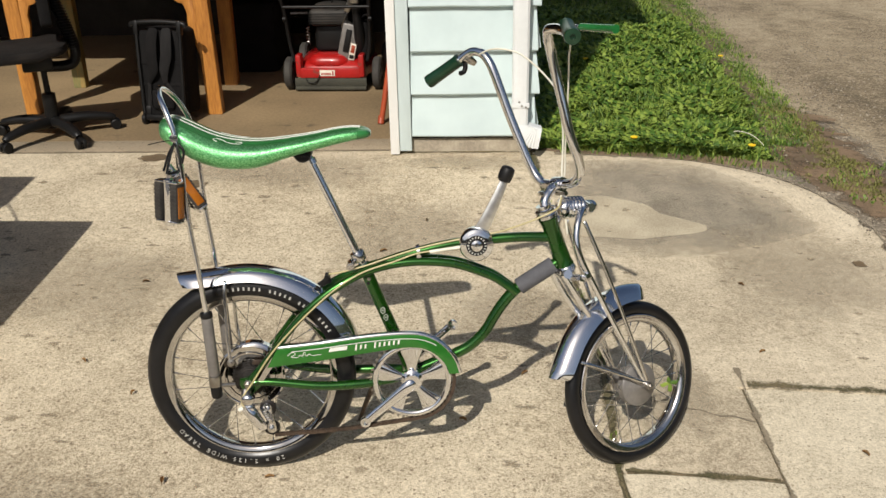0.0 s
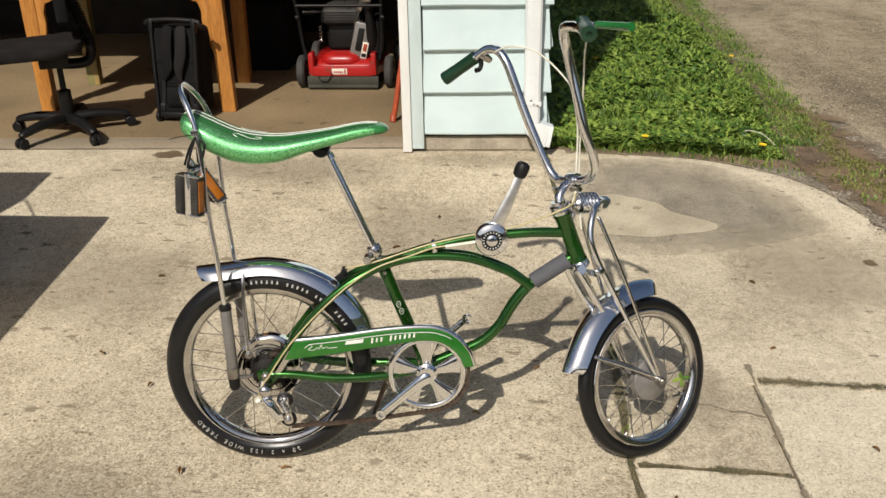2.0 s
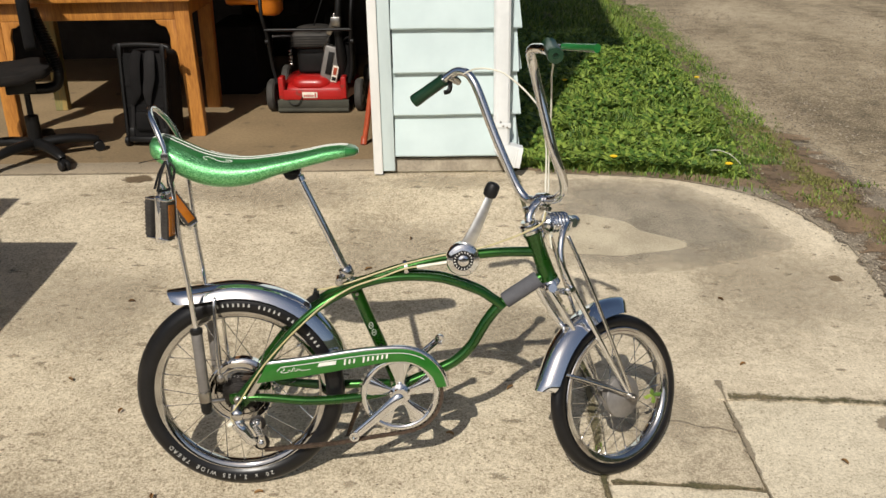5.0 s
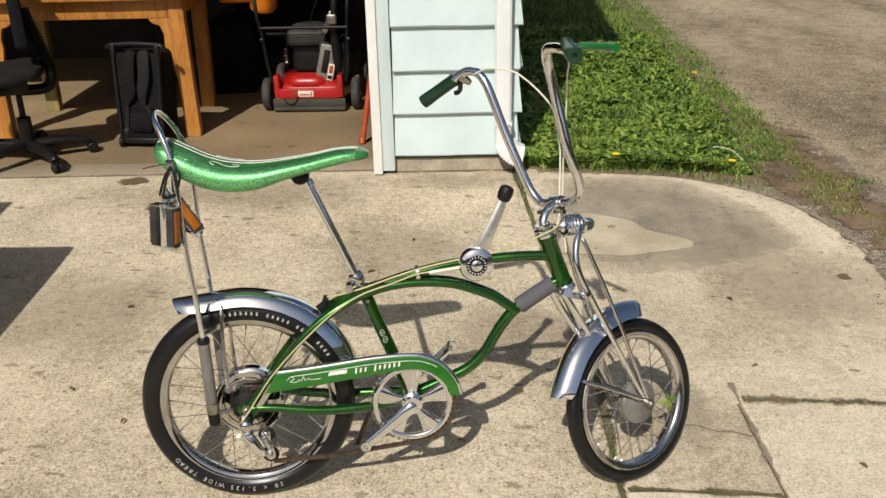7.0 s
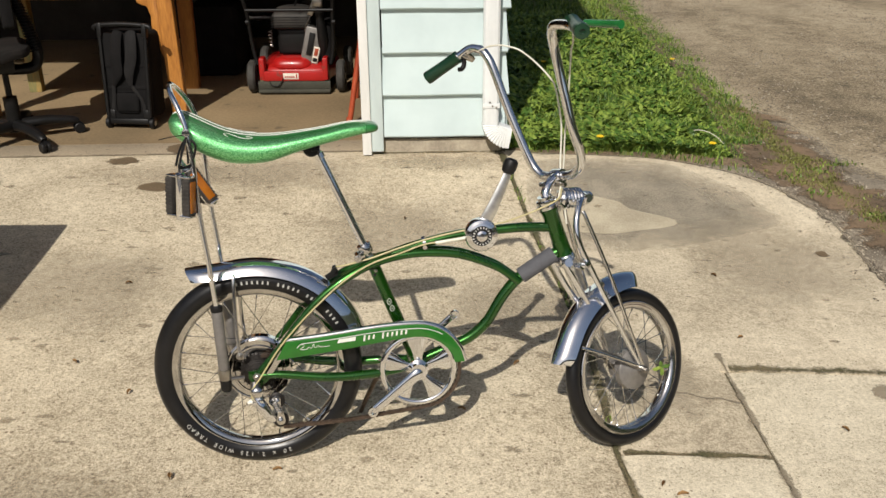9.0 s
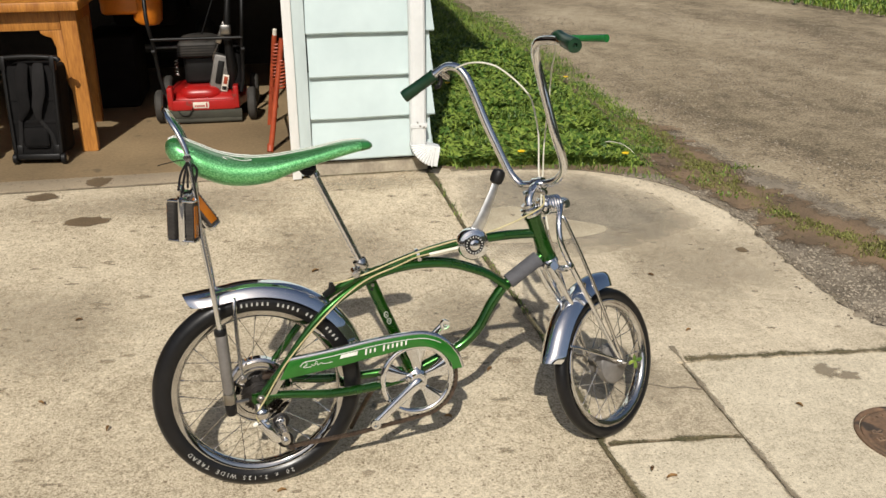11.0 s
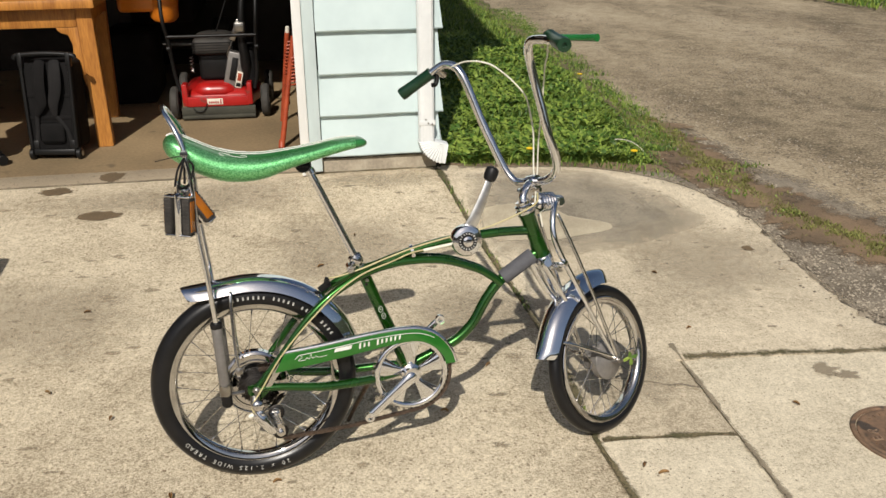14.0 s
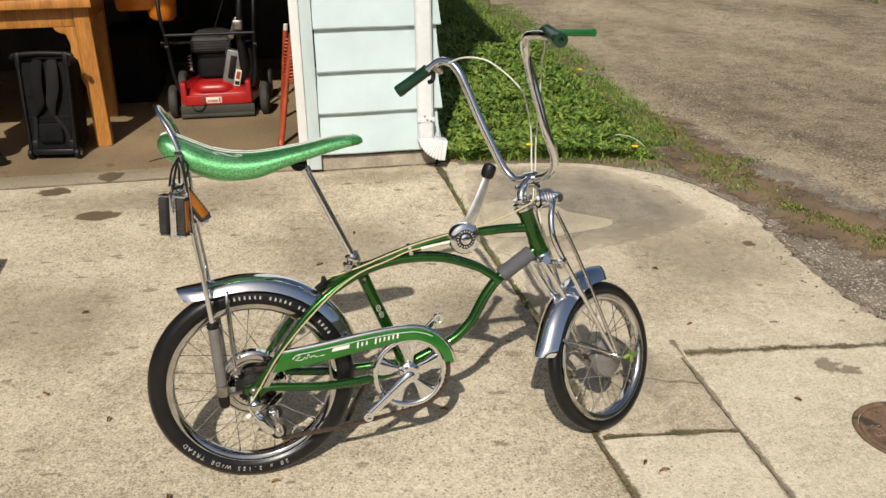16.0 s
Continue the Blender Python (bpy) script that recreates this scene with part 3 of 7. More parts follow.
def blot(cx, cy, rx, ry, lift, seed, n=40, ragged=0.3, bm=None):
    """A stain: a thin flat patch with an uneven outline."""
    bm = bm or bmesh.new()
    fade = bm.verts.layers.float.get("fade") or bm.verts.layers.float.new("fade")
    c = bm.verts.new((cx, cy, height(cx, cy) + lift))
    c[fade] = 1.0
    rings = []
    for f in (0.25, 0.5, 0.75, 1.0, 1.25):
        ring = []
        for i in range(n):
            a = 2 * math.pi * i / n
            k = 1 + ragged * noise.noise((math.cos(a) * 1.5 + seed, math.sin(a) * 1.5, seed)) + ragged * 0.5 * noise.noise((math.cos(a) * 5, math.sin(a) * 5 + seed, seed))
            x, y = cx + rx * k * f * math.cos(a), cy + ry * k * f * math.sin(a)
            v = bm.verts.new((x, y, height(x, y) + lift))
            v[fade] = 1.0 - f
            ring.append(v)
        rings.append(ring)
    for i in range(n):
        j = (i + 1) % n
        bm.faces.new((c, rings[0][i], rings[0][j]))
        for p, q in zip(rings, rings[1:]):
            bm.faces.new((p[i], q[i], q[j], p[j]))
    return bm


for cx, cy, rx, ry, sd in ((-1.375, 4.312, 0.085, 0.050, 1.0), (-1.145, 4.005, 0.105, 0.052, 2.0), (-1.158, 4.487, 0.065, 0.08, 3.0), (1.583, 3.425, 0.03, 0.025, 4.0)):
    tagged(link("trim", blot(cx, cy, rx, ry, 0.004, sd), OIL), "dark oil stain soaked into the concrete", "stain", kind="structure")
for cx, cy, rx, ry, sd in ((1.37, 2.475, 0.05, 0.04, 5.0), (1.432, 2.435, 0.05, 0.025, 6.0), (1.59, 2.355, 0.06, 0.04, 7.0)):
    tagged(link("trim", blot(cx, cy, rx, ry, 0.004, sd, 40, 0.6), FAINT), "faint brown stain on the concrete", "stain", kind="structure")
rnd = random.Random(52)
bm = bmesh.new()
for k in range(150):
    cx, cy, size = rnd.uniform(-1.9, 0.42), 1.55 + 2.7 * rnd.random() ** 1.2, rnd.uniform(0.008, 0.034)
    blot(cx, cy, size, size * rnd.uniform(0.3, 0.7), 0.0016, 60.0 + k, 14, 0.8, bm)
for k in range(50):
    cx, cy, size = rnd.uniform(0.56, 1.65), rnd.uniform(2.7, 4.1), rnd.uniform(0.006, 0.020)
    blot(cx, cy, size, size * rnd.uniform(0.3, 0.7), 0.0042, 260.0 + k, 14, 0.8, bm)
tagged(link("stains", bm, SPOT), "small faint brown spots all over the concrete", "stain", kind="stuff")


def tongue(points, lift, steps=6):
    """A stain with a drawn outline; its strength falls off just past the outline."""
    line = spline([(x, y, 0) for x, y in points + points[:1]], steps)[:-1]
    c = sum(line, Vector()) / len(line)
    bm = bmesh.new()
    fade = bm.verts.layers.float.new("fade")
    mid = bm.verts.new((c.x, c.y, height(c.x, c.y) + lift))
    mid[fade] = 1.0
    rings = []
    for k, strength in ((0.5, 0.8), (0.8, 0.45), (0.94, 0.25), (1.0, 0.12), (1.06, 0.0)):
        ring = []
        for p in line:
            x, y = c.x + (p.x - c.x) * k, c.y + (p.y - c.y) * k
            v = bm.verts.new((x, y, height(x, y) + lift))
            v[fade] = strength
            ring.append(v)
        rings.append(ring)
    n = len(line)
    for i in range(n):
        j = (i + 1) % n
        bm.faces.new((mid, rings[0][i], rings[0][j]))
        for p, q in zip(rings, rings[1:]):
            bm.faces.new((p[i], q[i], q[j], p[j]))
    return bm


tagged(link("trim", tongue([(0.53, 3.88), (0.615, 3.907), (0.69, 3.908), (0.778, 3.877), (0.855, 3.842), (0.893, 3.785), (0.966, 3.744), (1.029, 3.716), (1.068, 3.688), (1.056, 3.653), (0.988, 3.624), (0.895, 3.604), (0.78, 3.578), (0.70, 3.584), (0.62, 3.590), (0.53, 3.60), (0.50, 3.70)], 0.0035), PALE), "pale dry patch on the concrete", "stain", kind="structure")
tagged(link("trim", tongue([(0.55, 4.22), (0.75, 4.235), (0.954, 4.22), (1.175, 4.17), (1.28, 4.087), (1.378, 3.999), (1.46, 3.864), (1.50, 3.72), (1.30, 3.60), (1.033, 3.50), (0.806, 3.46), (0.62, 3.47), (0.52, 3.55), (0.50, 3.9)], 0.0020), DAMP), "grey damp patch of worn concrete", "stain", kind="structure")
for cx, cy, rx, ry, sd in ((-0.7, 4.15, 0.8, 0.22, 11.0), (-0.1, 3.6, 0.5, 0.35, 12.0), (-1.2, 3.1, 0.5, 0.4, 13.0), (1.33, 3.35, 0.45, 0.50, 14.0), (0.15, 4.25, 0.35, 0.12, 15.0), (-0.9, 1.9, 0.5, 0.3, 16.0), (0.3, 3.0, 0.35, 0.25, 17.0), (0.72, 2.55, 0.18, 0.25, 19.0)):
    tagged(link("trim", blot(cx, cy, rx, ry, 0.0012, sd, 60, 0.4), DARK_TONE), "faint darker patch on the concrete", "stain", kind="structure")


def strip_patch(rows, x0, x1, columns, lift, rough):
    bm = bmesh.new()
    fade = bm.verts.layers.float.new("fade")
    prev = None
    for y in rows:
        a, b = x0(y) + 0.03 * noise.noise((y * 5, 1.0, 0.0)), x1(y) + 0.07 * noise.noise((y * 3, 2.0, 0.0)) + 0.03 * noise.noise((y * 11, 2.0, 0.0))
        row = []
        for i in range(columns + 1):
            x = a + (b - a) * i / columns
            row.append(bm.verts.new((x, y, height(x, y) + lift + rough * noise.noise((x * 6, y * 6, 2.0)) - (0.02 if i in (0, columns) else 0) - 0.03 * (1 - ease(rows[0], rows[0] + 0.14, y)))))
            row[-1][fade] = min(1.0, (columns - i) / columns * 1.6)
        if prev:
            for i in range(columns):
                bm.faces.new((prev[i], prev[i + 1], row[i + 1], row[i]))
        prev = row
    return bm


LAWN_R = [(4.05, 1.64), (4.26, 1.60), (4.48, 1.63), (5.0, 1.74), (5.7, 1.85), (6.6, 1.90), (7.4, 1.98), (9.5, 2.08), (14, 2.2)]


def lawn_left(y):
    return 0.40 if y > 4.37 else max(0.40, lerp_table(EDGE, y) + 0.004)


lawn = tagged(link("lawn", strip_patch([4.19 + 0.05 * i for i in range(194)], lawn_left, lambda y: lerp_table(LAWN_R, y), 18, 0.004, 0.014), SOIL), "brown soil under the strip of lawn", "soil", kind="structure")
verge = tagged(link("verge", strip_patch([2.60 + 0.05 * i for i in range(56)], lambda y: lerp_table(EDGE, y) - 0.012 if y < 4.24 else 1.3, lambda y: lerp_table([(2.6, 2.95), (3.2, 2.76), (3.6, 2.52), (3.92, 2.405), (4.25, 2.275), (4.77, 2.215), (5.44, 2.10)], y), 16, -0.010, 0.010), APRON), "grey gravel verge beside the drive", "gravel", kind="structure")


BAND = [(2.5, 2.56), (2.75, 2.45), (3.08, 2.31), (3.39, 2.161), (3.814, 1.989), (4.2, 1.834), (4.473, 1.843), (4.907, 1.849), (5.354, 1.86), (6.4, 1.88)]
tagged(link("soil", ribbon([(1.80, 5.4), (1.73, 4.95), (1.66, 4.5), (1.65, 4.23), (1.71, 4.07)], 0.055, -0.005, 0.35, 0.03), SOIL_FRAY), "brown soil along the edge of the lawn", "soil", kind="structure")
tagged(link("soil", ribbon([(x, y) for y, x in BAND[:-1]], 0.145, -0.003, 0.35, 0.03), SOIL_FRAY), "brown mossy soil along the gravel verge", "soil", kind="structure")
joint_line("trim", [(x, y) for y, x in EDGE[2:]], 0.012, 0.0025, JOINT_DIRT, "dirt washed over the edge of the drive", 0.9)


def blades(count, spot, seed, tall=(0.035, 0.095), wide=(0.0016, 0.0042), mat=GRASS, droop=(0.15, 0.95)):
    """Grass and weed leaves: bent tapered strips, one joined mesh."""
    rnd = random.Random(seed)
    verts, faces = [], []
    for _ in range(count):
        p = spot(rnd)
        if p is None:
            continue
        x, y, s = p
        z = height(x, y) - 0.005
        a = rnd.uniform(0, 2 * math.pi)
        h = rnd.uniform(*tall) * s
        w = rnd.uniform(*wide) * (0.6 + 0.4 * s)
        lean = rnd.uniform(*droop) * h
        dx, dy = math.cos(a), math.sin(a)
        k = len(verts)
        for f, ww, up in ((0, 0.8, 0), (0.3, 1.0, 0.5), (0.65, 0.75, 0.88), (1.0, 0.1, 1.05)):
            cx, cy, cz = x + dx * lean * f, y + dy * lean * f, z + h * up * (1 if f < 0.9 else 0.92)
            verts += [(cx - dy * w * ww, cy + dx * w * ww, cz), (cx + dy * w * ww, cy - dx * w * ww, cz + 0.3 * w)]
        for i in range(3):
            faces.append((k + 2 * i, k + 2 * i + 1, k + 2 * i + 3, k + 2 * i + 2))
    me = bpy.data.meshes.new("leaves")
    me.from_pydata(verts, [], faces)
    me.polygons.foreach_set("use_smooth", [True] * len(faces))
    me.materials.append(mat)
    return me


def lawn_foot(x):
    return lerp_table([(0.43, 4.39), (0.65, 4.355), (0.87, 4.335), (1.35, 4.31), (1.60, 4.33)], x) + 0.035 * noise.noise((x * 8, 3.0, 1.0))


def on_lawn(rnd):
    y = 4.12 + 8.5 * rnd.random() ** 1.9
    x = rnd.uniform(0.43, lerp_table(LAWN_R, y) + 0.05 * noise.noise((y * 3, 2.0, 0.0)) + 0.02)
    if y < 4.38 and x < lerp_table(EDGE, y) + 0.02 or y < lawn_foot(x) and rnd.random() > 0.10:
        return None
    inside = lerp_table(LAWN_R, y) + 0.07 * noise.noise((y * 4, 3.0, 0.0)) - x
    edge = min(1.0, inside * 3.2 + 0.12, (y - 4.16) * 3 + 0.4)
    if rnd.random() > 0.12 + inside * 4.5:
        return None
    clump = 0.75 + 0.6 * noise.noise((x * 7, y * 7, 9.0))
    return (x, y, max(0.2, edge) * clump)


grass = tagged(new("grass", blades(85000, on_lawn, 5, (0.030, 0.078))), "sunlit green grass and weeds on the lawn", "grass", kind="stuff")


def on_lawn_broad(rnd):
    y = 4.34 + 3.9 * rnd.random() ** 1.4
    x = rnd.uniform(0.45, lerp_table(LAWN_R, y) - 0.09)
    if y < lawn_foot(x) + 0.01:
        return None
    return (x, y, min(1.0, 0.3 + 3.0 * (lerp_table(LAWN_R, y) - 0.09 - x)) * (1.0 if noise.noise((x * 3, y * 3, 4.0)) > -0.15 else 0.65))


weeds = tagged(new("weeds", blades(19000, on_lawn_broad, 11, (0.034, 0.066), (0.0070, 0.0165), droop=(0.5, 1.6))), "broad dandelion leaves among the grass", "weeds", kind="stuff")


def on_fringe(rnd):
    y = 4.62 + 6.0 * rnd.random() ** 1.4
    x = lerp_table(LAWN_R, y) + rnd.gauss(0.02, 0.075)
    return (x, y, 0.75 + 0.6 * noise.noise((x * 6, y * 6, 3.0))) if noise.noise((x * 5, y * 5, 7.0)) + rnd.random() > 0.35 else None


fringe = tagged(new("grass", blades(13000, on_fringe, 27, (0.012, 0.030), (0.0014, 0.0034), GRASS)), "short yellowish grass along the gravel road", "grass", kind="stuff")


def on_verge(rnd):
    y = rnd.uniform(2.8, 5.7)
    c = lerp_table(BAND, y)
    x = c + rnd.uniform(-0.24, 0.24)
    if x < (lerp_table(EDGE, y) if y < 4.2 else 1.45) + 0.01:
        return None
    d = 1.0 - abs(x - c) / 0.17 + 0.9 * noise.noise((x * 4, y * 4, 1.0)) + 0.8 * noise.noise((x * 15, y * 15, 1.0)) - 0.33
    if rnd.random() > d * 1.2:
        return None
    return (x, y, 0.7 + 0.5 * noise.noise((x * 9, y * 9, 6.0)))


verge_grass = tagged(new("grass", blades(60000, on_verge, 21, (0.006, 0.022), (0.0012, 0.0030), GRASS_DULL)), "thin low olive weeds on the muddy verge", "grass", kind="stuff")


def verge_tuft(rnd):
    k = rnd.randrange(5)
    x, y = ((1.738, 4.169), (1.913, 4.285), (2.065, 4.377), (1.829, 3.994), (1.964, 3.771))[k]
    return (x + rnd.gauss(0, 0.05), y + rnd.gauss(0, 0.025), 0.8)


tufts = tagged(new("grass", blades(240, verge_tuft, 23, (0.010, 0.022), (0.003, 0.005))), "small green tufts on the muddy verge", "grass", kind="stuff")


def in_joint(rnd):
    y = rnd.uniform(2.2, 4.3)
    return (lerp_table(JOINT, y) + rnd.uniform(-0.012, 0.012), y, 0.28) if noise.noise((y * 6, 0.0, 3.0)) > 0.0 else None


joint_weeds = tagged(new("weeds", blades(260, in_joint, 31)), "tiny weeds growing out of the joint", "weeds", kind="stuff")


def far_grass(rnd):
    x, y = rnd.uniform(5.4, 13), rnd.uniform(8.2, 15)
    return (x, y, 1.0) if x + 0.35 * (y - 9.9) > 6.2 + 0.2 * noise.noise((y, x, 0)) else None


far_lawn = tagged(new("grass", blades(30000, far_grass, 41, (0.04, 0.09), (0.006, 0.014))), "far green lawn across the road", "grass", kind="stuff")

for x, y in ((0.880, 4.41), (1.425, 4.385), (0.84, 6.10), (1.80, 6.48)):
    d = thing("dandelion", "small yellow dandelion flower in the grass", "flower", Matrix.Translation((x, y, height(x, y))), "dandelions in the lawn")
    part("stem", tube([(0, 0, 0), (0.003, -0.004, 0.05)], 0.0018, 6, 3), GRASS, d, "thin green stem")
    bm = bmesh.new()
    for k in range(14):
        a = 2 * math.pi * k / 14
        tube([(0.003, -0.004, 0.05), (0.003 + 0.010 * math.cos(a), -0.004 + 0.010 * math.sin(a), 0.056), (0.003 + 0.017 * math.cos(a), -0.004 + 0.017 * math.sin(a), 0.054)], (0.002, 0.004, 0.0025), 5, 2, bm=bm)
    lathe([(0.009, 0.05), (0.008, 0.058), (0.0, 0.061)], 10, (0.003, -0.004, 0), bm=bm)
    part("flower_head", bm, DANDELION, d, "yellow petals")


twig = thing("twig", "pale dry stem bent over the grass", "twig", Matrix.Translation((1.44, 4.55, height(1.44, 4.55))))
part("stem", tube([(-0.055, 0.075, 0.030), (-0.03, 0.05, 0.056), (0.01, -0.01, 0.064), (0.04, -0.06, 0.054), (0.066, -0.105, 0.030)], (0.0030, 0.0028, 0.0022, 0.0018, 0.0012), 6, 4), PAPER, twig)


def stones(count, spot, seed, size):
    rnd = random.Random(seed)
    verts, faces = [], []
    base = [(1, 0, 0), (-1, 0, 0), (0, 1, 0), (0, -1, 0), (0, 0, 1), (0, 0, -1)]
    tri = [(0, 2, 4), (2, 1, 4), (1, 3, 4), (3, 0, 4), (2, 0, 5), (1, 2, 5), (3, 1, 5), (0, 3, 5)]
    for _ in range(count):
        p = spot(rnd)
        if p is None:
            continue
        x, y, z = p
        s = size[0] + (size[1] - size[0]) * rnd.random() ** 3
        k = len(verts)
        a = rnd.uniform(0, 3.14)
        for vx, vy, vz in base:
            q = s * rnd.uniform(0.7, 1.15)
            verts.append((x + q * (vx * math.cos(a) - vy * math.sin(a)), y + q * (vx * math.sin(a) + vy * math.cos(a)), z + q * 0.6 * vz))
        faces += [tuple(k + i for i in f) for f in tri]
    me = bpy.data.meshes.new("stones")
    me.from_pydata(verts, [], faces)
    me.materials.append(STONE)
    return me


def on_road(rnd):
    y = 2.3 + 8 * rnd.random() ** 1.6
    x = rnd.uniform(1.55, 5.5)
    if x < (lerp_table(EDGE, y) if y < 4.3 else lerp_table(LAWN_R, y)) - 0.015 or rnd.random() > 0.42 + 1.3 * noise.noise((x * 1.6, y * 0.55, 6.0)):
        return None
    u = x - (lerp_table(EDGE, y) if y < 4.3 else lerp_table(LAWN_R, y))
    return (x, y, height(x, y) - (0.027 if u > 0.35 else 0.008 if u > 0.0 else -0.001))


road_gravel = tagged(new("gravel", stones(70000, on_road, 3, (0.0022, 0.0100))), "loose grey gravel scattered on the road", "gravel", kind="stuff")


def on_apron(rnd):
    y = rnd.uniform(2.5, 4.9)
    e = lerp_table(EDGE, y) if y < 4.2 else lerp_table(BAND, y)
    x = rnd.uniform(e - 0.16, lerp_table(BAND, y) + 0.22)
    if abs(x - lerp_table(BAND, y)) < 0.13 and rnd.random() < 0.75:
        return None
    if x < e and rnd.random() > 0.10 * (1 - (e - x) / 0.16) or noise.noise((x * 6, y * 6, 2.0)) + rnd.random() < 0.2:
        return None
    return (x, y, height(x, y) + (0.002 if x < e else -0.007))


apron_gravel = tagged(new("gravel", stones(30000, on_apron, 13, (0.0020, 0.0085))), "loose grey gravel along the edge of the drive", "gravel", kind="stuff")


def on_drive(rnd):
    x, y = rnd.uniform(-1.8, 1.7), rnd.uniform(1.7, 4.3)
    return (x, y, height(x, y) + 0.001)


grit = tagged(new("grit", stones(2600, on_drive, 7, (0.0012, 0.0036))), "fine grit lying on the concrete drive", "grit", kind="stuff")


def dry_leaf(x, y, s, turn):
    bm = bmesh.new()
    rows = []
    for i in range(6):
        f = i / 5
        w = s * 0.2 * math.sin(math.pi * (0.08 + 0.88 * f))
        rows.append([bm.verts.new((s * (f - 0.5), k * w, 0.006 * abs(k) + 0.004 + 0.004 * math.sin(3 * f))) for k in (-1, 0, 1)])
    for a, b in zip(rows, rows[1:]):
        for k in (0, 1):
            bm.faces.new((a[k], a[k + 1], b[k + 1], b[k]))
    bmesh.ops.solidify(bm, geom=bm.faces[:], thickness=0.0008)
    ob = link("dry_leaf", bm, DRYLEAF, m=pose(x, y, height(x, y), 0, 0, turn))
    return tagged(ob, "small dry brown leaf fallen on the concrete", "leaf", "leaves on the drive")


for x, y, s, turn in ((1.04, 2.79, 0.028, 20), (1.091, 3.237, 0.03, 130), (-0.85, 2.479, 0.03, 80), (-0.382, 2.135, 0.03, 10), (0.599, 2.073, 0.03, 60), (-0.647, 2.11, 0.035, 100),
                      (-0.213, 3.437, 0.04, 30), (0.104, 2.396, 0.03, 160), (0.286, 2.634, 0.035, 45), (-1.035, 3.149, 0.03, 15), (-0.058, 3.694, 0.03, 75), (1.172, 2.299, 0.03, 120), (0.638, 2.034, 0.04, 5), (-1.056, 2.638, 0.03, 140)):
    dry_leaf(x, y, s * 0.75, turn)

# water cover set in the drive
cover = thing("manhole_cover", "round rusty cast-iron water meter cover set in concrete", "manhole cover", pose(1.405, 2.103, height(1.405, 2.103) + 0.002, 1.7, 1.7, 0))
part("rim_ring", lathe([(0.150, -0.02), (0.150, 0.004), (0.147, 0.007), (0.138, 0.007), (0.135, 0.003), (0.135, -0.02)], 56), IRON, cover, "worn iron rim")
part("lid", lathe([(0.132, -0.02), (0.132, 0.002), (0.128, 0.005), (0.120, 0.005), (0.117, 0.003), (0.055, 0.003), (0.052, 0.006), (0.046, 0.006), (0.043, 0.002), (0, 0.002)], 56), IRON, cover, "rusty round lid")
bm = box(-0.026, 0.026, -0.010, 0.010, 0.0, 0.009, 0.003)
box(-0.008, 0.008, -0.024, 0.024, 0.0, 0.008, 0.003, bm=bm)
part("lifting_lug", bm, IRON_GREY, cover, "worn steel lifting lug")


def letters(text, place, size, depth=0.0006):
    """One mesh of the characters of a text; place(i, n) gives the pose of each."""
    bm = bmesh.new()
    n = len(text)
    for i, ch in enumerate(text):
        if ch == " ":
            continue
        cu = bpy.data.curves.new("glyph", "FONT")
        cu.body, cu.size, cu.align_x, cu.extrude = ch, size, "CENTER", depth
        ob = bpy.data.objects.new("glyph", cu)
        scene.collection.objects.link(ob)
        bpy.context.view_layer.update()
        me = bpy.data.meshes.new_from_object(ob.evaluated_get(bpy.context.evaluated_depsgraph_get()))
        me.transform(place(i, n))
        bm.from_mesh(me)
        bpy.data.objects.remove(ob)
        bpy.data.curves.remove(cu)
        bpy.data.meshes.remove(me)
    return bm


def round_text(r, a0, a1, z, flip=False):
    def place(i, n):
        a = a0 + (a1 - a0) * (i + 0.5) / n
        return Matrix.Translation((r * math.cos(a), r * math.sin(a), z)) @ Matrix.Rotation(a + (math.pi / 2 if flip else -math.pi / 2), 4, "Z")
    return place


part("raised_lettering", letters("WATER", round_text(0.076, radians(262), radians(147), 0.0038), 0.042, 0.0018), IRON_WORN, cover, "raised cast letters", smooth=False)
bm = bmesh.new()
for k in range(30):
    a = 2 * math.pi * k / 30
    box(-0.004, 0.004, -0.002, 0.002, 0.003, 0.0055, m=pose(0.108 * math.cos(a), 0.108 * math.sin(a), 0, 0, 0, math.degrees(a)), bm=bm)
part("cast_studs", bm, IRON, cover, "small raised studs", smooth=False)

# ---- garage ----
FLOOR = 0.085
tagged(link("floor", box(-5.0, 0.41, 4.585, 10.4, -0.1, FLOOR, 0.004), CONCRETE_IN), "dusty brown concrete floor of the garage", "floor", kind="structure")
tagged(link("floor_apron", box(-5.0, -0.24, 4.404, 4.580, -0.1, FLOOR + 0.001, 0.006), CONCRETE_APRON), "pale concrete apron at the garage door", "floor", kind="structure")
joint_line("trim", [(-5, 4.398), (-2, 4.399), (-0.25, 4.397)], 0.008, 0.004, JOINT_DIRT, "dirt in the joint before the garage floor")
joint_line("trim", [(-0.25, 4.362), (0.1, 4.364), (0.42, 4.362)], 0.010, 0.004, JOINT_MOSS, "dark crack along the foot of the wall")
bm = box(-0.235, 0.40, 4.372, 4.50, -0.1, 0.150, 0.008)
tagged(link("foundation", bm, FOUNDATION), "chipped low concrete foundation under the siding", "foundation", kind="structure")
tagged(link("foundation", box(0.27, 0.405, 4.502, 10.4, -0.1, 0.15, 0.008), FOUNDATION), "low concrete foundation of the side wall", "foundation", kind="structure")

wall_front = tagged(link("wall_front", box(-0.16, 0.395, 4.380, 4.475, 0.150, 3.35), SHADE_WALL), "garage front wall clad in pale siding", "wall", kind="structure")
rnd = random.Random(4)
LAP = 0.197


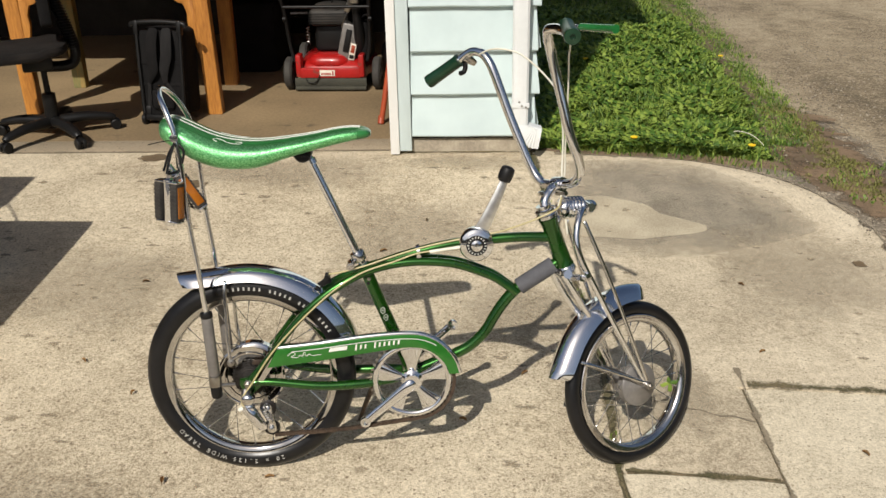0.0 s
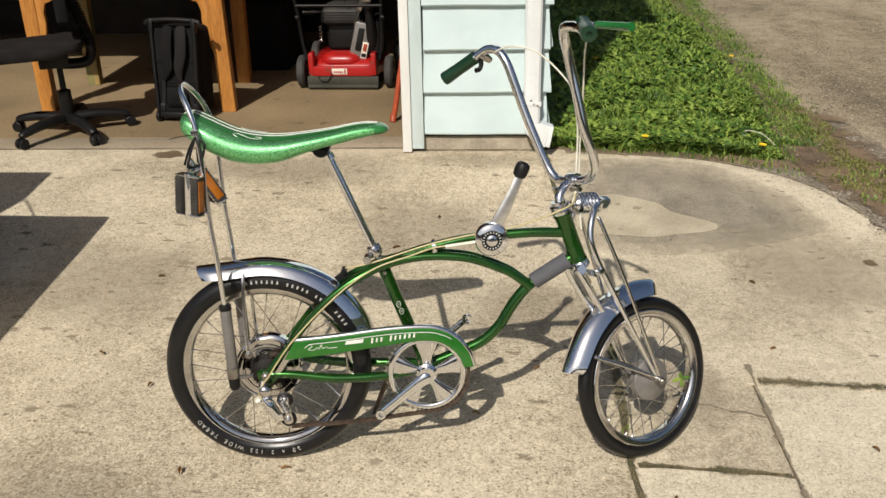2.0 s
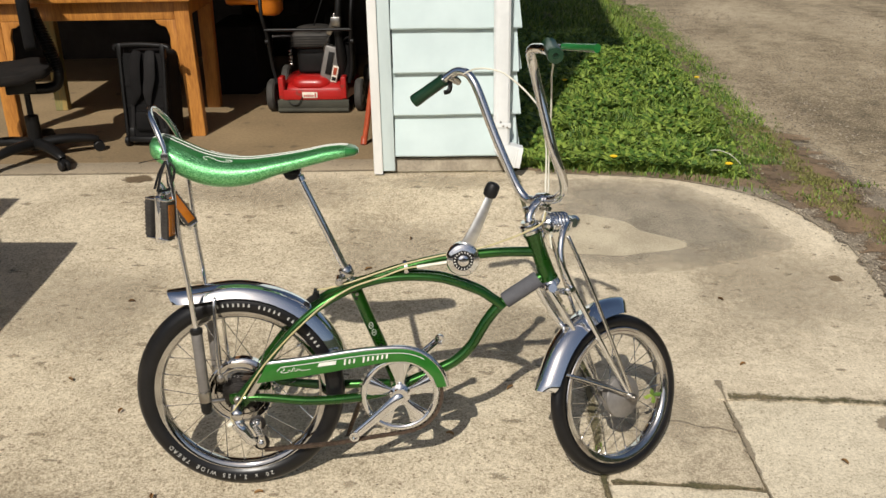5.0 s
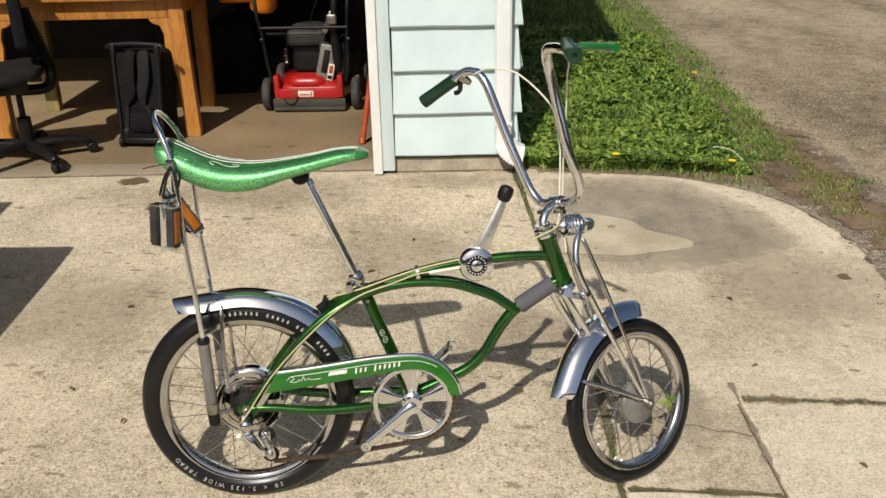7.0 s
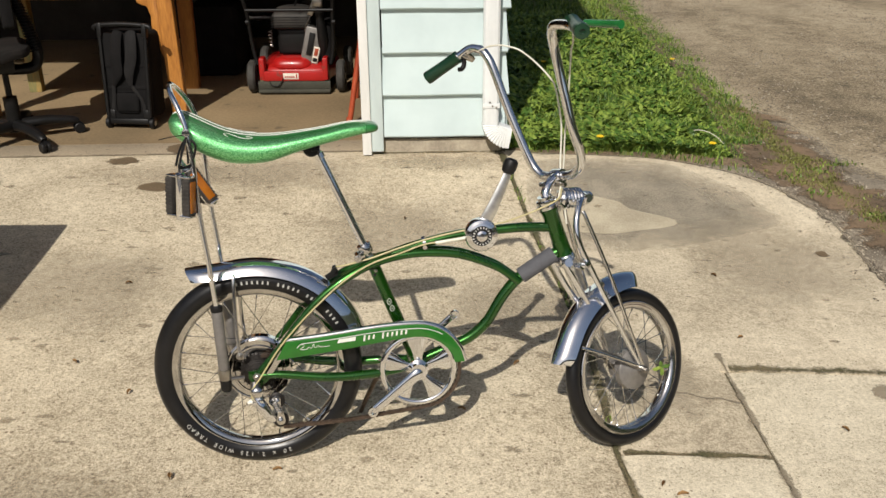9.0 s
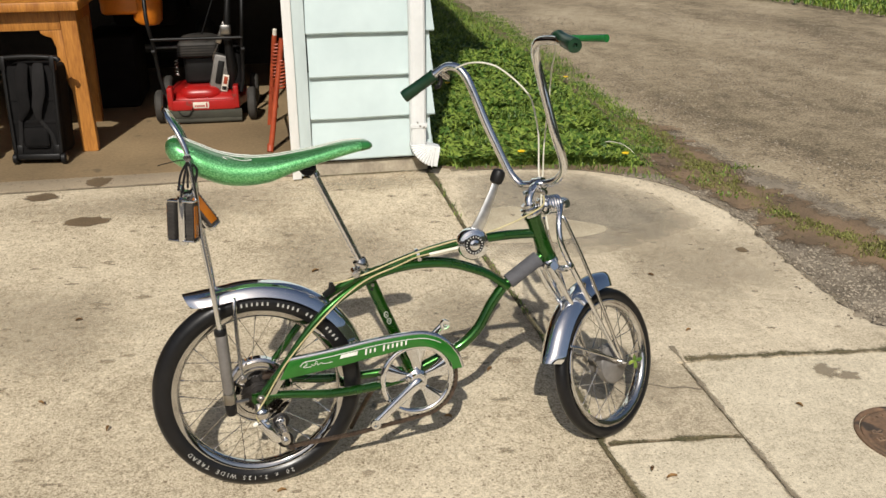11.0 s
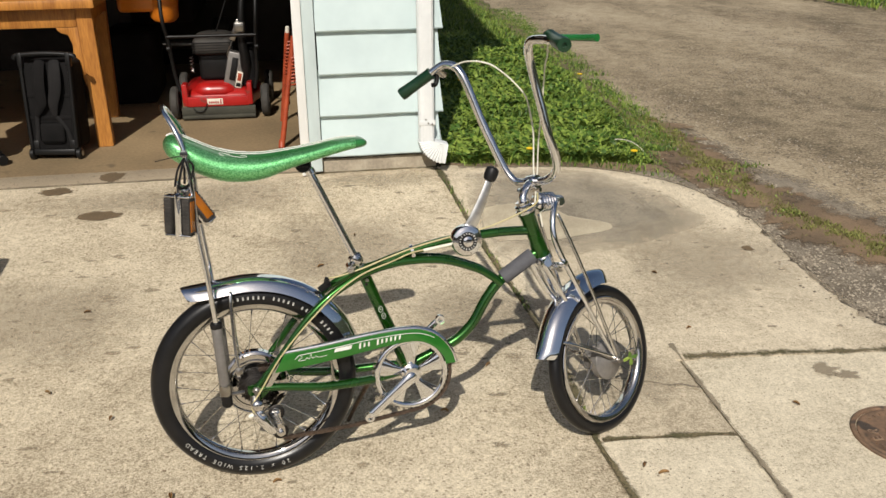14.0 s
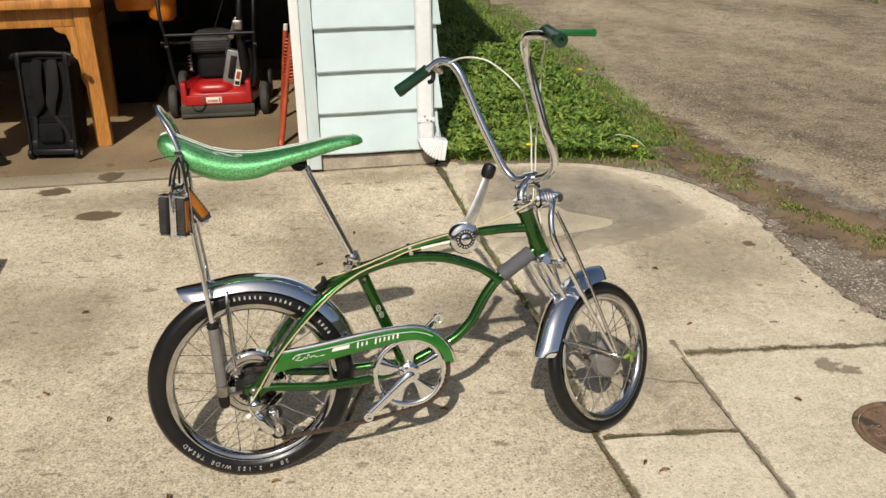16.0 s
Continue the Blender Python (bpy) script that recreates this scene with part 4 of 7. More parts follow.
def siding_board(x0, x1, z, h, skew=0.0, flare=0.0):
    """One lapped board: thick at its lower edge, thin above; its end may stand out below."""
    o = [(4.345, z), (4.341, z + 0.006), (4.372, z + h), (4.378, z + h), (4.378, z)]
    bm = bmesh.new()
    rings = []
    for f in (0.0, 0.33, 0.66, 1.0):
        x = x0 + (x1 - x0) * f
        dz = skew * f + 0.0012 * math.sin(9 * f + z * 7)
        rings.append([bm.verts.new((x + (flare if f == 1.0 and i in (0, 1, 4) else 0), y, zz + (dz if i < 2 else 0))) for i, (y, zz) in enumerate(o)])
    for a, b in zip(rings, rings[1:]):
        for k in range(5):
            bm.faces.new((a[k], a[(k + 1) % 5], b[(k + 1) % 5], b[k]))
    bm.faces.new(rings[0])
    bm.faces.new(rings[-1][::-1])
    return bm


for k in range(16):
    part("siding_board", siding_board(-0.156 + rnd.uniform(0.0, 0.007), 0.412 + rnd.uniform(-0.004, 0.004), 0.166 + LAP * k, LAP + 0.02, rnd.uniform(-0.004, 0.002), rnd.uniform(0.006, 0.024)), SIDING, wall_front, smooth=False)
wall_side = tagged(link("wall_side", box(0.30, 0.395, 4.480, 10.4, 0.150, 3.35), SHADE_WALL), "side wall of the garage clad in pale siding", "wall", kind="structure")
for k in range(16):
    bm = siding_board(0.0, 5.98, 0.166 + LAP * k, LAP + 0.02)
    bm.transform(Matrix.Translation((0, 4.405, 0)) @ Matrix.Rotation(radians(90), 4, "Z") @ Matrix.Translation((0, -4.38, 0)))
    bm.transform(Matrix.Translation((0.398, 0, 0)))
    part("siding_board", bm, SIDING, wall_side, smooth=False)
trim = tagged(link("trim", box(-0.236, -0.158, 4.335, 4.475, 0.10, 2.13, 0.003), CORNER), "pale blue-white corner board of the garage door", "trim", kind="structure")
tagged(link("trim", box(-0.252, -0.2365, 4.325, 4.56, 0.088, 2.13, 0.003), TRIM), "worn white door jamb with peeling paint", "trim", kind="structure")
tagged(link("trim", box(-0.2565, -0.215, 4.322, 4.3345, 0.088, 2.13, 0.002), TRIM), "narrow white edge strip of the door jamb", "trim", kind="structure")
tagged(link("wall_header", box(-5.0, -0.16, 4.40, 4.475, 2.135, 3.40), SHADE_WALL), "wall above the open garage door", "wall", kind="structure")
tagged(link("wall_west", box(-5.1, -5.0, 4.40, 10.4, -0.1, 2.9), SHADE_WALL), "garage side wall, interior shade put into its colour", "wall", kind="structure")
tagged(link("wall_front_west", box(-5.0, -4.2, 4.40, 4.475, -0.1, 2.13), SHADE_WALL), "front wall of the garage beside the door", "wall", kind="structure")
# set forward of the shell's end, so the painted black depth begins here
tagged(link("wall_back", box(-5.0, 0.30, 7.35, 7.45, -0.1, 2.9), SHADE_WALL), "near-black back wall standing in for the unlit depth", "wall", kind="structure")
tagged(link("ceiling", box(-5.1, 0.41, 4.40, 10.5, 2.905, 2.96), SHADE_WALL), "boarded garage ceiling, interior shade put into its colour", "ceiling", kind="structure")
bm = bmesh.new()
_r = [(-5.4, 4.15, 3.36), (0.61, 4.15, 3.36), (0.61, 7.4, 4.66), (-5.4, 7.4, 4.66), (0.61, 10.8, 3.36), (-5.4, 10.8, 3.36)]
_v = [bm.verts.new(p) for p in _r] + [bm.verts.new((p[0], p[1], p[2] + 0.05)) for p in _r]
for f in ((0, 1, 2, 3), (3, 2, 4, 5), (6, 7, 8, 9), (9, 8, 10, 11), (0, 1, 7, 6), (5, 4, 10, 11), (0, 3, 9, 6), (3, 5, 11, 9), (1, 2, 8, 7), (2, 4, 10, 8)):
    bm.faces.new([_v[i] for i in f])
tagged(link("roof", bm, ROOFING, smooth=False), "dark shingled garage roof", "roof", kind="structure")
tagged(link("gable", extrude([(4.4, 3.352), (10.4, 3.352), (7.4, 4.58)], 0.30, 0.39, m=Matrix(((0, 0, 1, 0), (1, 0, 0, 0), (0, 1, 0, 0), (0, 0, 0, 1)))), SIDING, smooth=False), "pale gable above the side wall", "gable", kind="structure")

# downspout with its flared elbow
spout = thing("downspout", "white metal downspout with a flared elbow at its foot", "downspout")
bm = bmesh.new()
rows = []
for z in (0.238, 0.243, 3.30):
    ring = []
    for k in range(44):
        a = 2 * math.pi * k / 44
        c, s = math.cos(a), math.sin(a)
        q = 0.5
        rx, ry = 0.0365 * (abs(c) ** q) * (1 if c > 0 else -1), 0.030 * (abs(s) ** q) * (1 if s > 0 else -1)
        f = 1 + 0.035 * (k % 4 < 2)
        ring.append(bm.verts.new((0.342 + rx * f, 4.305 + ry * f, z)))
    rows.append(ring)
for a, b in zip(rows, rows[1:]):
    for k in range(44):
        bm.faces.new((a[k], a[(k + 1) % 44], b[(k + 1) % 44], b[k]))
part("pipe", bm, SPOUT, spout, "fluted white pipe", smooth=False)
bm = bmesh.new()
rows = []
for i in range(25):
    f = min(1.0, i / 21)
    a = radians(180 + 80 * f)
    out = (0.0, 0.006, 0.014, 0.024)[max(0, i - 21)]
    p = Vector((0.380 + 0.036 * f + out, 4.300 - 0.012 * f - 0.2 * out, 0.240 - 0.010 * f - 0.22 * out))
    pleat = 1.0 + (0.05 if i % 2 else 0.0) * (0 < i < 22)
    d = Vector((math.cos(a), 0, math.sin(a))) * (0.076 + 0.022 * f) * pleat
    w = 0.030 * (1.0 + (0.10 if i % 2 else 0.0) * (0 < i < 22) + 0.12 * f)
    ring = []
    for u, v in ((0, -0.8), (0.04, -1), (0.35, -1.03), (0.7, -1.03), (0.96, -1), (1, -0.8), (1, 0.8), (0.96, 1), (0.5, 1.03), (0.04, 1), (0, 0.8)):
        ring.append(bm.verts.new(p + d * u + Vector((0, w * v, 0))))
    rows.append(ring)
for a, b in zip(rows, rows[1:]):
    for k in range(11):
        bm.faces.new((a[k], a[(k + 1) % 11], b[(k + 1) % 11], b[k]))
bmesh.ops.recalc_face_normals(bm, faces=bm.faces)
bmesh.ops.solidify(bm, geom=bm.faces[:], thickness=0.0015)
part("elbow", bm, SPOUT, spout, "ribbed white elbow", smooth=False)
bm = box(0.303, 0.381, 4.2715, 4.2735, 0.318, 0.340, 0.0006)
box(0.3805, 0.3825, 4.2735, 4.345, 0.318, 0.340, 0.0006, bm=bm)
part("strap", bm, SPOUT, spout, "thin fixing strap")
for x, z in ((0.336, 0.346), (0.348, 0.328), (0.366, 0.322)):
    part("rivet", lathe([(0.0045, 0.0), (0.004, 0.0015), (0.0, 0.0022)], 10, (x, 4.2710, z), (0, -1, 0)), STEEL, spout, "small grey rivet")


# ---- bicycle: x forward, y up, z to its right; it leans on its stand ----
_H, _L = radians(3.80), radians(8.07)
_U = Vector((math.cos(_H), math.sin(_H), -0.0415 * math.cos(_H))).normalized()
_N = Vector((-math.sin(_H), math.cos(_H), 0))
_Z = _U.cross(_N)
_V = math.cos(_L) * _Z + math.sin(_L) * _N
_W = _U.cross(_V)
BIKE = Matrix(((_U.x, _V.x, _W.x, -0.4252), (_U.y, _V.y, _W.y, 2.1835), (_U.z, _V.z, _W.z, -0.0434), (0, 0, 0, 1)))
bike = thing("bicycle", "vintage green muscle bicycle with banana seat, ape-hanger bars and springer fork", "bicycle", BIKE)
STEER = Matrix.Translation((0.745, 0.606, 0)) @ Matrix.Rotation(radians(30.8), 4, Vector((-0.046, 0.116, 0)).normalized()) @ Matrix.Translation((-0.745, -0.606, 0))
RR, FR = 0.2585, 0.2125
HUB_R, HUB_F = Vector((0.0, RR, 0)), Vector((0.976, 0.222, 0))
X = (0, 0, 1)

# frame tubes
frame_tubes = part("frame", tube([(0.752, 0.585, 0), (0.768, 0.548, 0)], 0.021, 20, 0), GREEN, bike, "candy green steel frame")
part("head_tube", lathe([(0.022, -0.064), (0.024, -0.062), (0.021, -0.05), (0.020, 0), (0.021, 0.05), (0.024, 0.062), (0.022, 0.064)], 28, (0.745, 0.606, 0), (-0.046, 0.116, 0)), GREEN, frame_tubes)
part("top_tube", tube([(0.735, 0.617, 0), (0.66, 0.617, 0), (0.594, 0.612, 0), (0.498, 0.600, 0), (0.416, 0.580, 0), (0.348, 0.558, 0), (0.285, 0.533, 0)], 0.0125, 14), GREEN, frame_tubes)
for s in (1, -1):
    part("arch_tube", tube([(0.654, 0.478, 0.010 * s), (0.62, 0.503, 0.012 * s), (0.584, 0.524, 0.014 * s), (0.500, 0.552, 0.015 * s), (0.417, 0.558, 0.016 * s), (0.348, 0.551, 0.018 * s), (0.285, 0.533, 0.022 * s),
                            (0.226, 0.504, 0.032 * s), (0.184, 0.476, 0.04 * s), (0.143, 0.440, 0.046 * s), (0.104, 0.395, 0.05 * s), (0.062, 0.338, 0.053 * s), (0.0, RR + 0.004, 0.056 * s)],
                           (0.0105,) * 8 + (0.010, 0.0095, 0.009, 0.0085, 0.008), 12), GREEN, frame_tubes)
    part("chain_stay", tube([(0.0, RR, 0.056 * s), (0.06, RR + 0.001, 0.055 * s), (0.17, RR - 0.010, 0.052 * s), (0.27, RR - 0.008, 0.045 * s), (0.345, 0.258, 0.034 * s), (0.385, 0.262, 0.020 * s)], (0.0085, 0.0105, 0.0120, 0.0120, 0.0115, 0.0105), 12), GREEN, frame_tubes)
    part("dropout", extrude([(-0.022, RR - 0.008), (-0.022, RR + 0.010), (0.0, RR + 0.014), (0.024, RR + 0.010), (0.034, RR - 0.006), (0.008, RR - 0.030), (-0.008, RR - 0.030)], 0.054 * s - 0.003, 0.054 * s + 0.003, 0.001), GREEN, frame_tubes)
part("down_tube", tube([(0.762, 0.562, 0), (0.715, 0.530, 0), (0.664, 0.494, 0), (0.641, 0.473, 0), (0.617, 0.441, 0), (0.600, 0.412, 0), (0.578, 0.372, 0), (0.545, 0.337, 0), (0.510, 0.315, 0), (0.45, 0.287, 0), (0.40, 0.265, 0)], 0.0140, 16), GREEN, frame_tubes)
part("seat_tube", tube([(0.277, 0.547, 0), (0.322, 0.440, 0), (0.358, 0.357, 0), (0.397, 0.265, 0)], 0.0155, 16), GREEN, frame_tubes)
part("bottom_bracket", lathe([(0.0, -0.036), (0.022, -0.036), (0.027, -0.034), (0.027, 0.034), (0.022, 0.036), (0, 0.036)], 28, (0.398, 0.262, 0)), GREEN, frame_tubes)
part("bridge", tube([(0.155, 0.447, -0.044), (0.155, 0.447, 0.044)], 0.008, 10, 0), GREEN, frame_tubes)
bm = extrude([(0.175, 0.485), (0.20, 0.50), (0.196, 0.522), (0.186, 0.524), (0.182, 0.508), (0.166, 0.496)], -0.004, 0.004, 0.001)
tube([(0.191, 0.515, -0.014), (0.191, 0.515, 0.014)], 0.006, 8, 0, bm=bm)
part("brake_bridge", bm, PLASTIC, bike, "black rear brake arm")
part("foam_sleeve", lathe([(0.0145, -0.051), (0.0195, -0.051), (0.0205, -0.048), (0.0205, 0.048), (0.0195, 0.051), (0.0145, 0.051)], 28, (0.700, 0.5195, 0), (0.762 - 0.641, 0.562 - 0.477, 0)), GREY_FOAM, bike, "grey foam sleeve round the down tube")
# seat tube decal and screw
badge = bmesh.new()
for q in ((0.3255, 0.432), (0.3330, 0.414)):
    tube([(q[0] + 0.0050 * math.cos(a), q[1] + 0.0078 * math.sin(a), 0.0152) for a in [2 * math.pi * k / 14 for k in range(15)]], 0.0010, 6, 1, bm=badge)
    lathe([(0.0, 0.0), (0.0018, 0.0), (0.0015, 0.001), (0.0, 0.0014)], 10, (q[0], q[1], 0.0152), bm=badge)
part("seat_tube_badge", badge, SIDEWALL_PAINT, bike, "pair of small pale oval rings on the seat tube")
for q in ((0.283, 0.519), (0.290, 0.502), (0.350, 0.380)):
    part("tube_screw", lathe([(0.0, 0.0), (0.0042, 0.0), (0.0036, 0.0018), (0.0, 0.0024)], 10, (q[0], q[1], 0.0148)), PLASTIC, bike, "small black screw")
part("seat_tube_clip", lathe([(0.0, 0.0), (0.0045, 0.0), (0.004, 0.003), (0.0, 0.0035)], 12, (0.292, 0.513, 0.0150)), STEEL, bike, "small screw")

# seat clamp and post
post = part("seat_post", tube([(0.150, 0.812, 0), (0.175, 0.760, 0), (0.277, 0.545, 0)], 0.0095, 16, 3), CHROME, bike, "polished chrome seat post")
bm = lathe([(0.0105, -0.012), (0.0165, -0.012), (0.0178, -0.009), (0.0178, 0.009), (0.0165, 0.012), (0.0105, 0.012)], 24, (0.266, 0.566, 0), (-0.45, 0.9, 0))
tube([(0.248, 0.548, -0.004), (0.248, 0.548, 0.030)], 0.0095, 14, 0, bm=bm)
tube([(0.248, 0.548, 0.026), (0.248, 0.548, 0.034)], (0.0065, 0.0065), 6, 0, bm=bm)
part("seat_clamp", bm, CHROME_WORN, bike, "chrome clamp with a bolt")
bm = lathe([(0, -0.026), (0.017, -0.026), (0.020, -0.022), (0.020, 0.022), (0.017, 0.026), (0, 0.026)], 20, (0.140, 0.817, 0))
part("seat_clip", bm, PLASTIC, post, "black seat clip")
bm = lathe([(0.0125, -0.006), (0.0125, 0.006), (0.0095, 0.008), (0.0095, -0.008)], 18, (0.158, 0.797, 0), (-0.43, 0.9, 0), closed=True)
part("collar", bm, CHROME, post)

# banana seat
ST = [(-0.186, 0.893, 0.878, 0.030), (-0.176, 0.905, 0.862, 0.058), (-0.155, 0.907, 0.846, 0.072), (-0.12, 0.892, 0.824, 0.079), (-0.07, 0.870, 0.803, 0.081), (-0.02, 0.858, 0.796, 0.080), (0.04, 0.856, 0.801, 0.076), (0.10, 0.863, 0.818, 0.069),
      (0.16, 0.873, 0.836, 0.060), (0.22, 0.886, 0.852, 0.050), (0.262, 0.889, 0.862, 0.043), (0.283, 0.886, 0.866, 0.034), (0.292, 0.880, 0.870, 0.020)]
ST = [(a + 0.004, b - 0.010, c - (0.014 if a < 0.08 else 0.010), d) for a, b, c, d in ST]
_sp = spline([(a, b, 0) for a, b, c, d in ST], 4), spline([(a, c, d) for a, b, c, d in ST], 4)


def seat_ring(i, t):
    """A point of the seat's outline at station i; t runs round from the top's middle."""
    top, low = _sp[0][i], _sp[1][i]
    u, vt, vb, hw = top.x, top.y, low.y, max(0.004, low.z)
    mid, hh = (vt + vb) / 2, (vt - vb) / 2
    c, s = math.cos(t), math.sin(t)
    return Vector((u, mid + hh * (abs(c) ** 0.75) * (1 if c > 0 else -1), hw * (abs(s) ** 0.7) * (1 if s > 0 else -1)))


def seat_skin(t0, t1, n, lift=0.0):
    bm = bmesh.new()
    rows = []
    full = abs(t1 - t0) > 6.2
    for i in range(len(_sp[0])):
        rows.append([bm.verts.new(seat_ring(i, t0 + (t1 - t0) * k / n) + Vector((0, lift, 0))) for k in range(n if full else n + 1)])
    m = len(rows[0])
    for a, b in zip(rows, rows[1:]):
        for k in range(m if full else m - 1):
            bm.faces.new((a[k], a[(k + 1) % m], b[(k + 1) % m], b[k]))
    if full:
        bm.faces.new(rows[0])
        bm.faces.new(rows[-1][::-1])
    return bm


seat = part("banana_seat", seat_skin(0, 2 * math.pi, 32), FLAKE, bike, "banana seat in sparkling green metal-flake vinyl")
part("top_panel", seat_skin(-0.62, 0.62, 12, 0.0010), SEAT_TOP, seat, "smooth dark green top panel")
for t in (-0.09, 0.09):
    part("piping", tube([seat_ring(i, t) + Vector((0, 0.0015, 0)) for i in range(3, len(_sp[0]) - 7, 2)], 0.0011, 6, 2), LETTER, seat, "white piping")
# scroll stitched on the top


def seat_at(u, t):
    i = max(k for k in range(len(_sp[0]) - 1) if _sp[0][k].x <= u)
    a, b = seat_ring(i, t), seat_ring(i + 1, t)
    return a.lerp(b, (u - a.x) / (b.x - a.x))


for s in (1, -1):
    bm = tube([seat_at(u, s * t) + Vector((0, 0.0016, 0)) for u, t in ((-0.046, 0.66), (-0.054, 0.58), (-0.056, 0.44), (-0.047, 0.36), (-0.036, 0.40), (-0.024, 0.52), (-0.010, 0.58), (0.003, 0.54), (0.008, 0.44), (0.001, 0.36), (-0.008, 0.38))], 0.0007, 6, 4)
    part("scroll_stitching", bm, LETTER, seat, "white scroll stitching")
bm = bmesh.new()
_k0 = len(_sp[0]) - 9
_rows = [[bm.verts.new(seat_ring(i, 2 * math.pi * k / 28) * 1.0 + Vector((0.0012, 0, 0))) for k in range(28)] for i in range(_k0, len(_sp[0]))]
for r in _rows:
    c = sum((v.co for v in r), Vector()) / 28
    for v in r:
        v.co = c + (v.co - c) * 1.03
for a, b in zip(_rows, _rows[1:]):
    for k in range(28):
        bm.faces.new((a[k], a[(k + 1) % 28], b[(k + 1) % 28], b[k]))
bm.faces.new(_rows[-1])
part("nose_cap", bm, SEAT_TOP, seat, "smooth dark green nose")
bm = box(-0.05, 0.16, 0.812, 0.818, -0.03, 0.03, 0.002)
part("seat_pan", bm, PLASTIC, seat, "black seat pan")

# sissy bar with its shock struts
bm = tube([(-0.088, 0.45, 0.083), (-0.100, 0.56, 0.083), (-0.113, 0.66, 0.083), (-0.122, 0.78, 0.082), (-0.134, 0.865, 0.080), (-0.150, 0.91, 0.070), (-0.170, 0.945, 0.045), (-0.180, 0.962, 0.0),
           (-0.170, 0.945, -0.045), (-0.150, 0.91, -0.070), (-0.134, 0.865, -0.080), (-0.122, 0.78, -0.082), (-0.113, 0.66, -0.083), (-0.100, 0.56, -0.083), (-0.088, 0.45, -0.083)], 0.0062, 12)
sissy = part("sissy_bar", bm, CHROME, bike, "tall chrome sissy bar loop")
for s in (1, -1):
    d = Vector((-0.073 + 0.088, 0.247 - 0.457, 0)).normalized()
    part("shock_body", lathe([(0.0, 0), (0.0125, 0), (0.0135, 0.004), (0.0135, 0.152), (0.012, 0.156), (0.0, 0.156)], 24, (-0.087, 0.445, 0.083 * s), d), GREY_METAL, sissy, "grey painted shock strut")
    part("shock_cap", lathe([(0.0062, -0.004), (0.014, -0.003), (0.0148, 0.001), (0.0148, 0.008), (0.0135, 0.010), (0.0, 0.010)], 24, (-0.0872, 0.447, 0.083 * s), d), PLASTIC, sissy, "black top cap")
    part("shock_foot", lathe([(0.0, 0.156), (0.0145, 0.156), (0.0150, 0.160), (0.0150, 0.180), (0.0128, 0.184), (0.0, 0.184)], 24, (-0.087, 0.445, 0.083 * s), d), STEEL, sissy, "dull metal foot of the strut")
    part("rubber_tip", lathe([(0, 0.182), (0.0132, 0.182), (0.0138, 0.188), (0.0132, 0.209), (0.009, 0.214), (0.0, 0.214)], 20, (-0.087, 0.445, 0.083 * s), d), PLASTIC, sissy, "black tip")
    part("strut_bolt", tube([(-0.074, 0.262, 0.083 * s), (-0.03, 0.262, 0.072 * s)], (0.0055, 0.0045), 10, 2), STEEL, sissy, "bolt to the axle")
bm = tube([(-0.134, 0.852, 0.080), (-0.137, 0.842, 0.0), (-0.134, 0.852, -0.080)], 0.005, 8, 4)
part("seat_bracket", bm, CHROME_WORN, sissy, "bracket that holds the seat")
bm = lathe([(0.0, 0), (0.009, 0), (0.009, 0.008), (0.0, 0.009)], 14, (-0.134, 0.862, 0.084))
part("bracket_bolt", bm, CHROME_WORN, sissy)


# fenders
def fender(centre, r, a0, a1, half, tail, n=40, drop=0.020, m=None, flare_end=1):
    """A rolled chrome fender: an arched strip round a wheel, turned up at its tail."""
    bm = bmesh.new()
    rows = []
    for i in range(n + 1):
        f = i / n
        a = radians(a0 + (a1 - a0) * f)
        up = tail * (max(0.0, f - 0.80) / 0.20) ** 2 if flare_end else 0
        row = []
        for k in range(13):
            w = -1 + 2 * k / 12
            h = drop * (1 - math.sqrt(max(0.0, 1 - 0.96 * w * w)))
            rr = r + up - h
            endf = min(1.0, (f + 0.012) * 14, (1.012 - f) * 14)
            ww = half * (1 - 0.35 * (1 - endf) ** 2)
            row.append(bm.verts.new((centre[0] + rr * math.cos(a), centre[1] + rr * math.sin(a), ww * w)))
        rows.append(row)
    for a, b in zip(rows, rows[1:]):
        for k in range(12):
            bm.faces.new((a[k], a[k + 1], b[k + 1], b[k]))
    bmesh.ops.recalc_face_normals(bm, faces=bm.faces)
    bmesh.ops.solidify(bm, geom=bm.faces[:], thickness=0.0016)
    if m is not None:
        bm.transform(m)
    return bm


rear_fender = part("rear_fender", fender(HUB_R, 0.286, 16, 123, 0.041, 0.026, 48, 0.042), CHROME_SOFT, bike, "chrome rear fender with an upturned tail")
for s in (1, -1):
    part("fender_stay", tube([(-0.048, RR + 0.255, 0.034 * s), (-0.050, RR + 0.235, 0.045 * s), (-0.046, RR + 0.12, 0.056 * s), (-0.040, RR + 0.055, 0.062 * s)], 0.0045, 8, 5, flat=(0, 0, 1, 0.5)), CHROME_WORN, rear_fender, "flat chrome stay")
    part("stay_bolt", lathe([(0, 0), (0.009, 0), (0.009, 0.006), (0.005, 0.007), (0.005, 0.012), (0, 0.013)], 12, (-0.040, RR + 0.055, 0.060 * s), (0, 0, s)), STEEL, rear_fender, "stay bolt")
front_fender = part("front_fender", fender(HUB_F, 0.258, 84, 169, 0.039, 0.010, 46, 0.048, STEER), CHROME_SOFT, bike, "chrome front fender")
for s in (1, -1):
    part("fender_stay", tube([(0.784, 0.308, 0.036 * s), (0.82, 0.294, 0.047 * s), (0.976, 0.230, 0.060 * s)], 0.0042, 8, 4, flat=(0, 0, 1, 0.6)), CHROME_WORN, front_fender, "chrome stay", m=STEER)


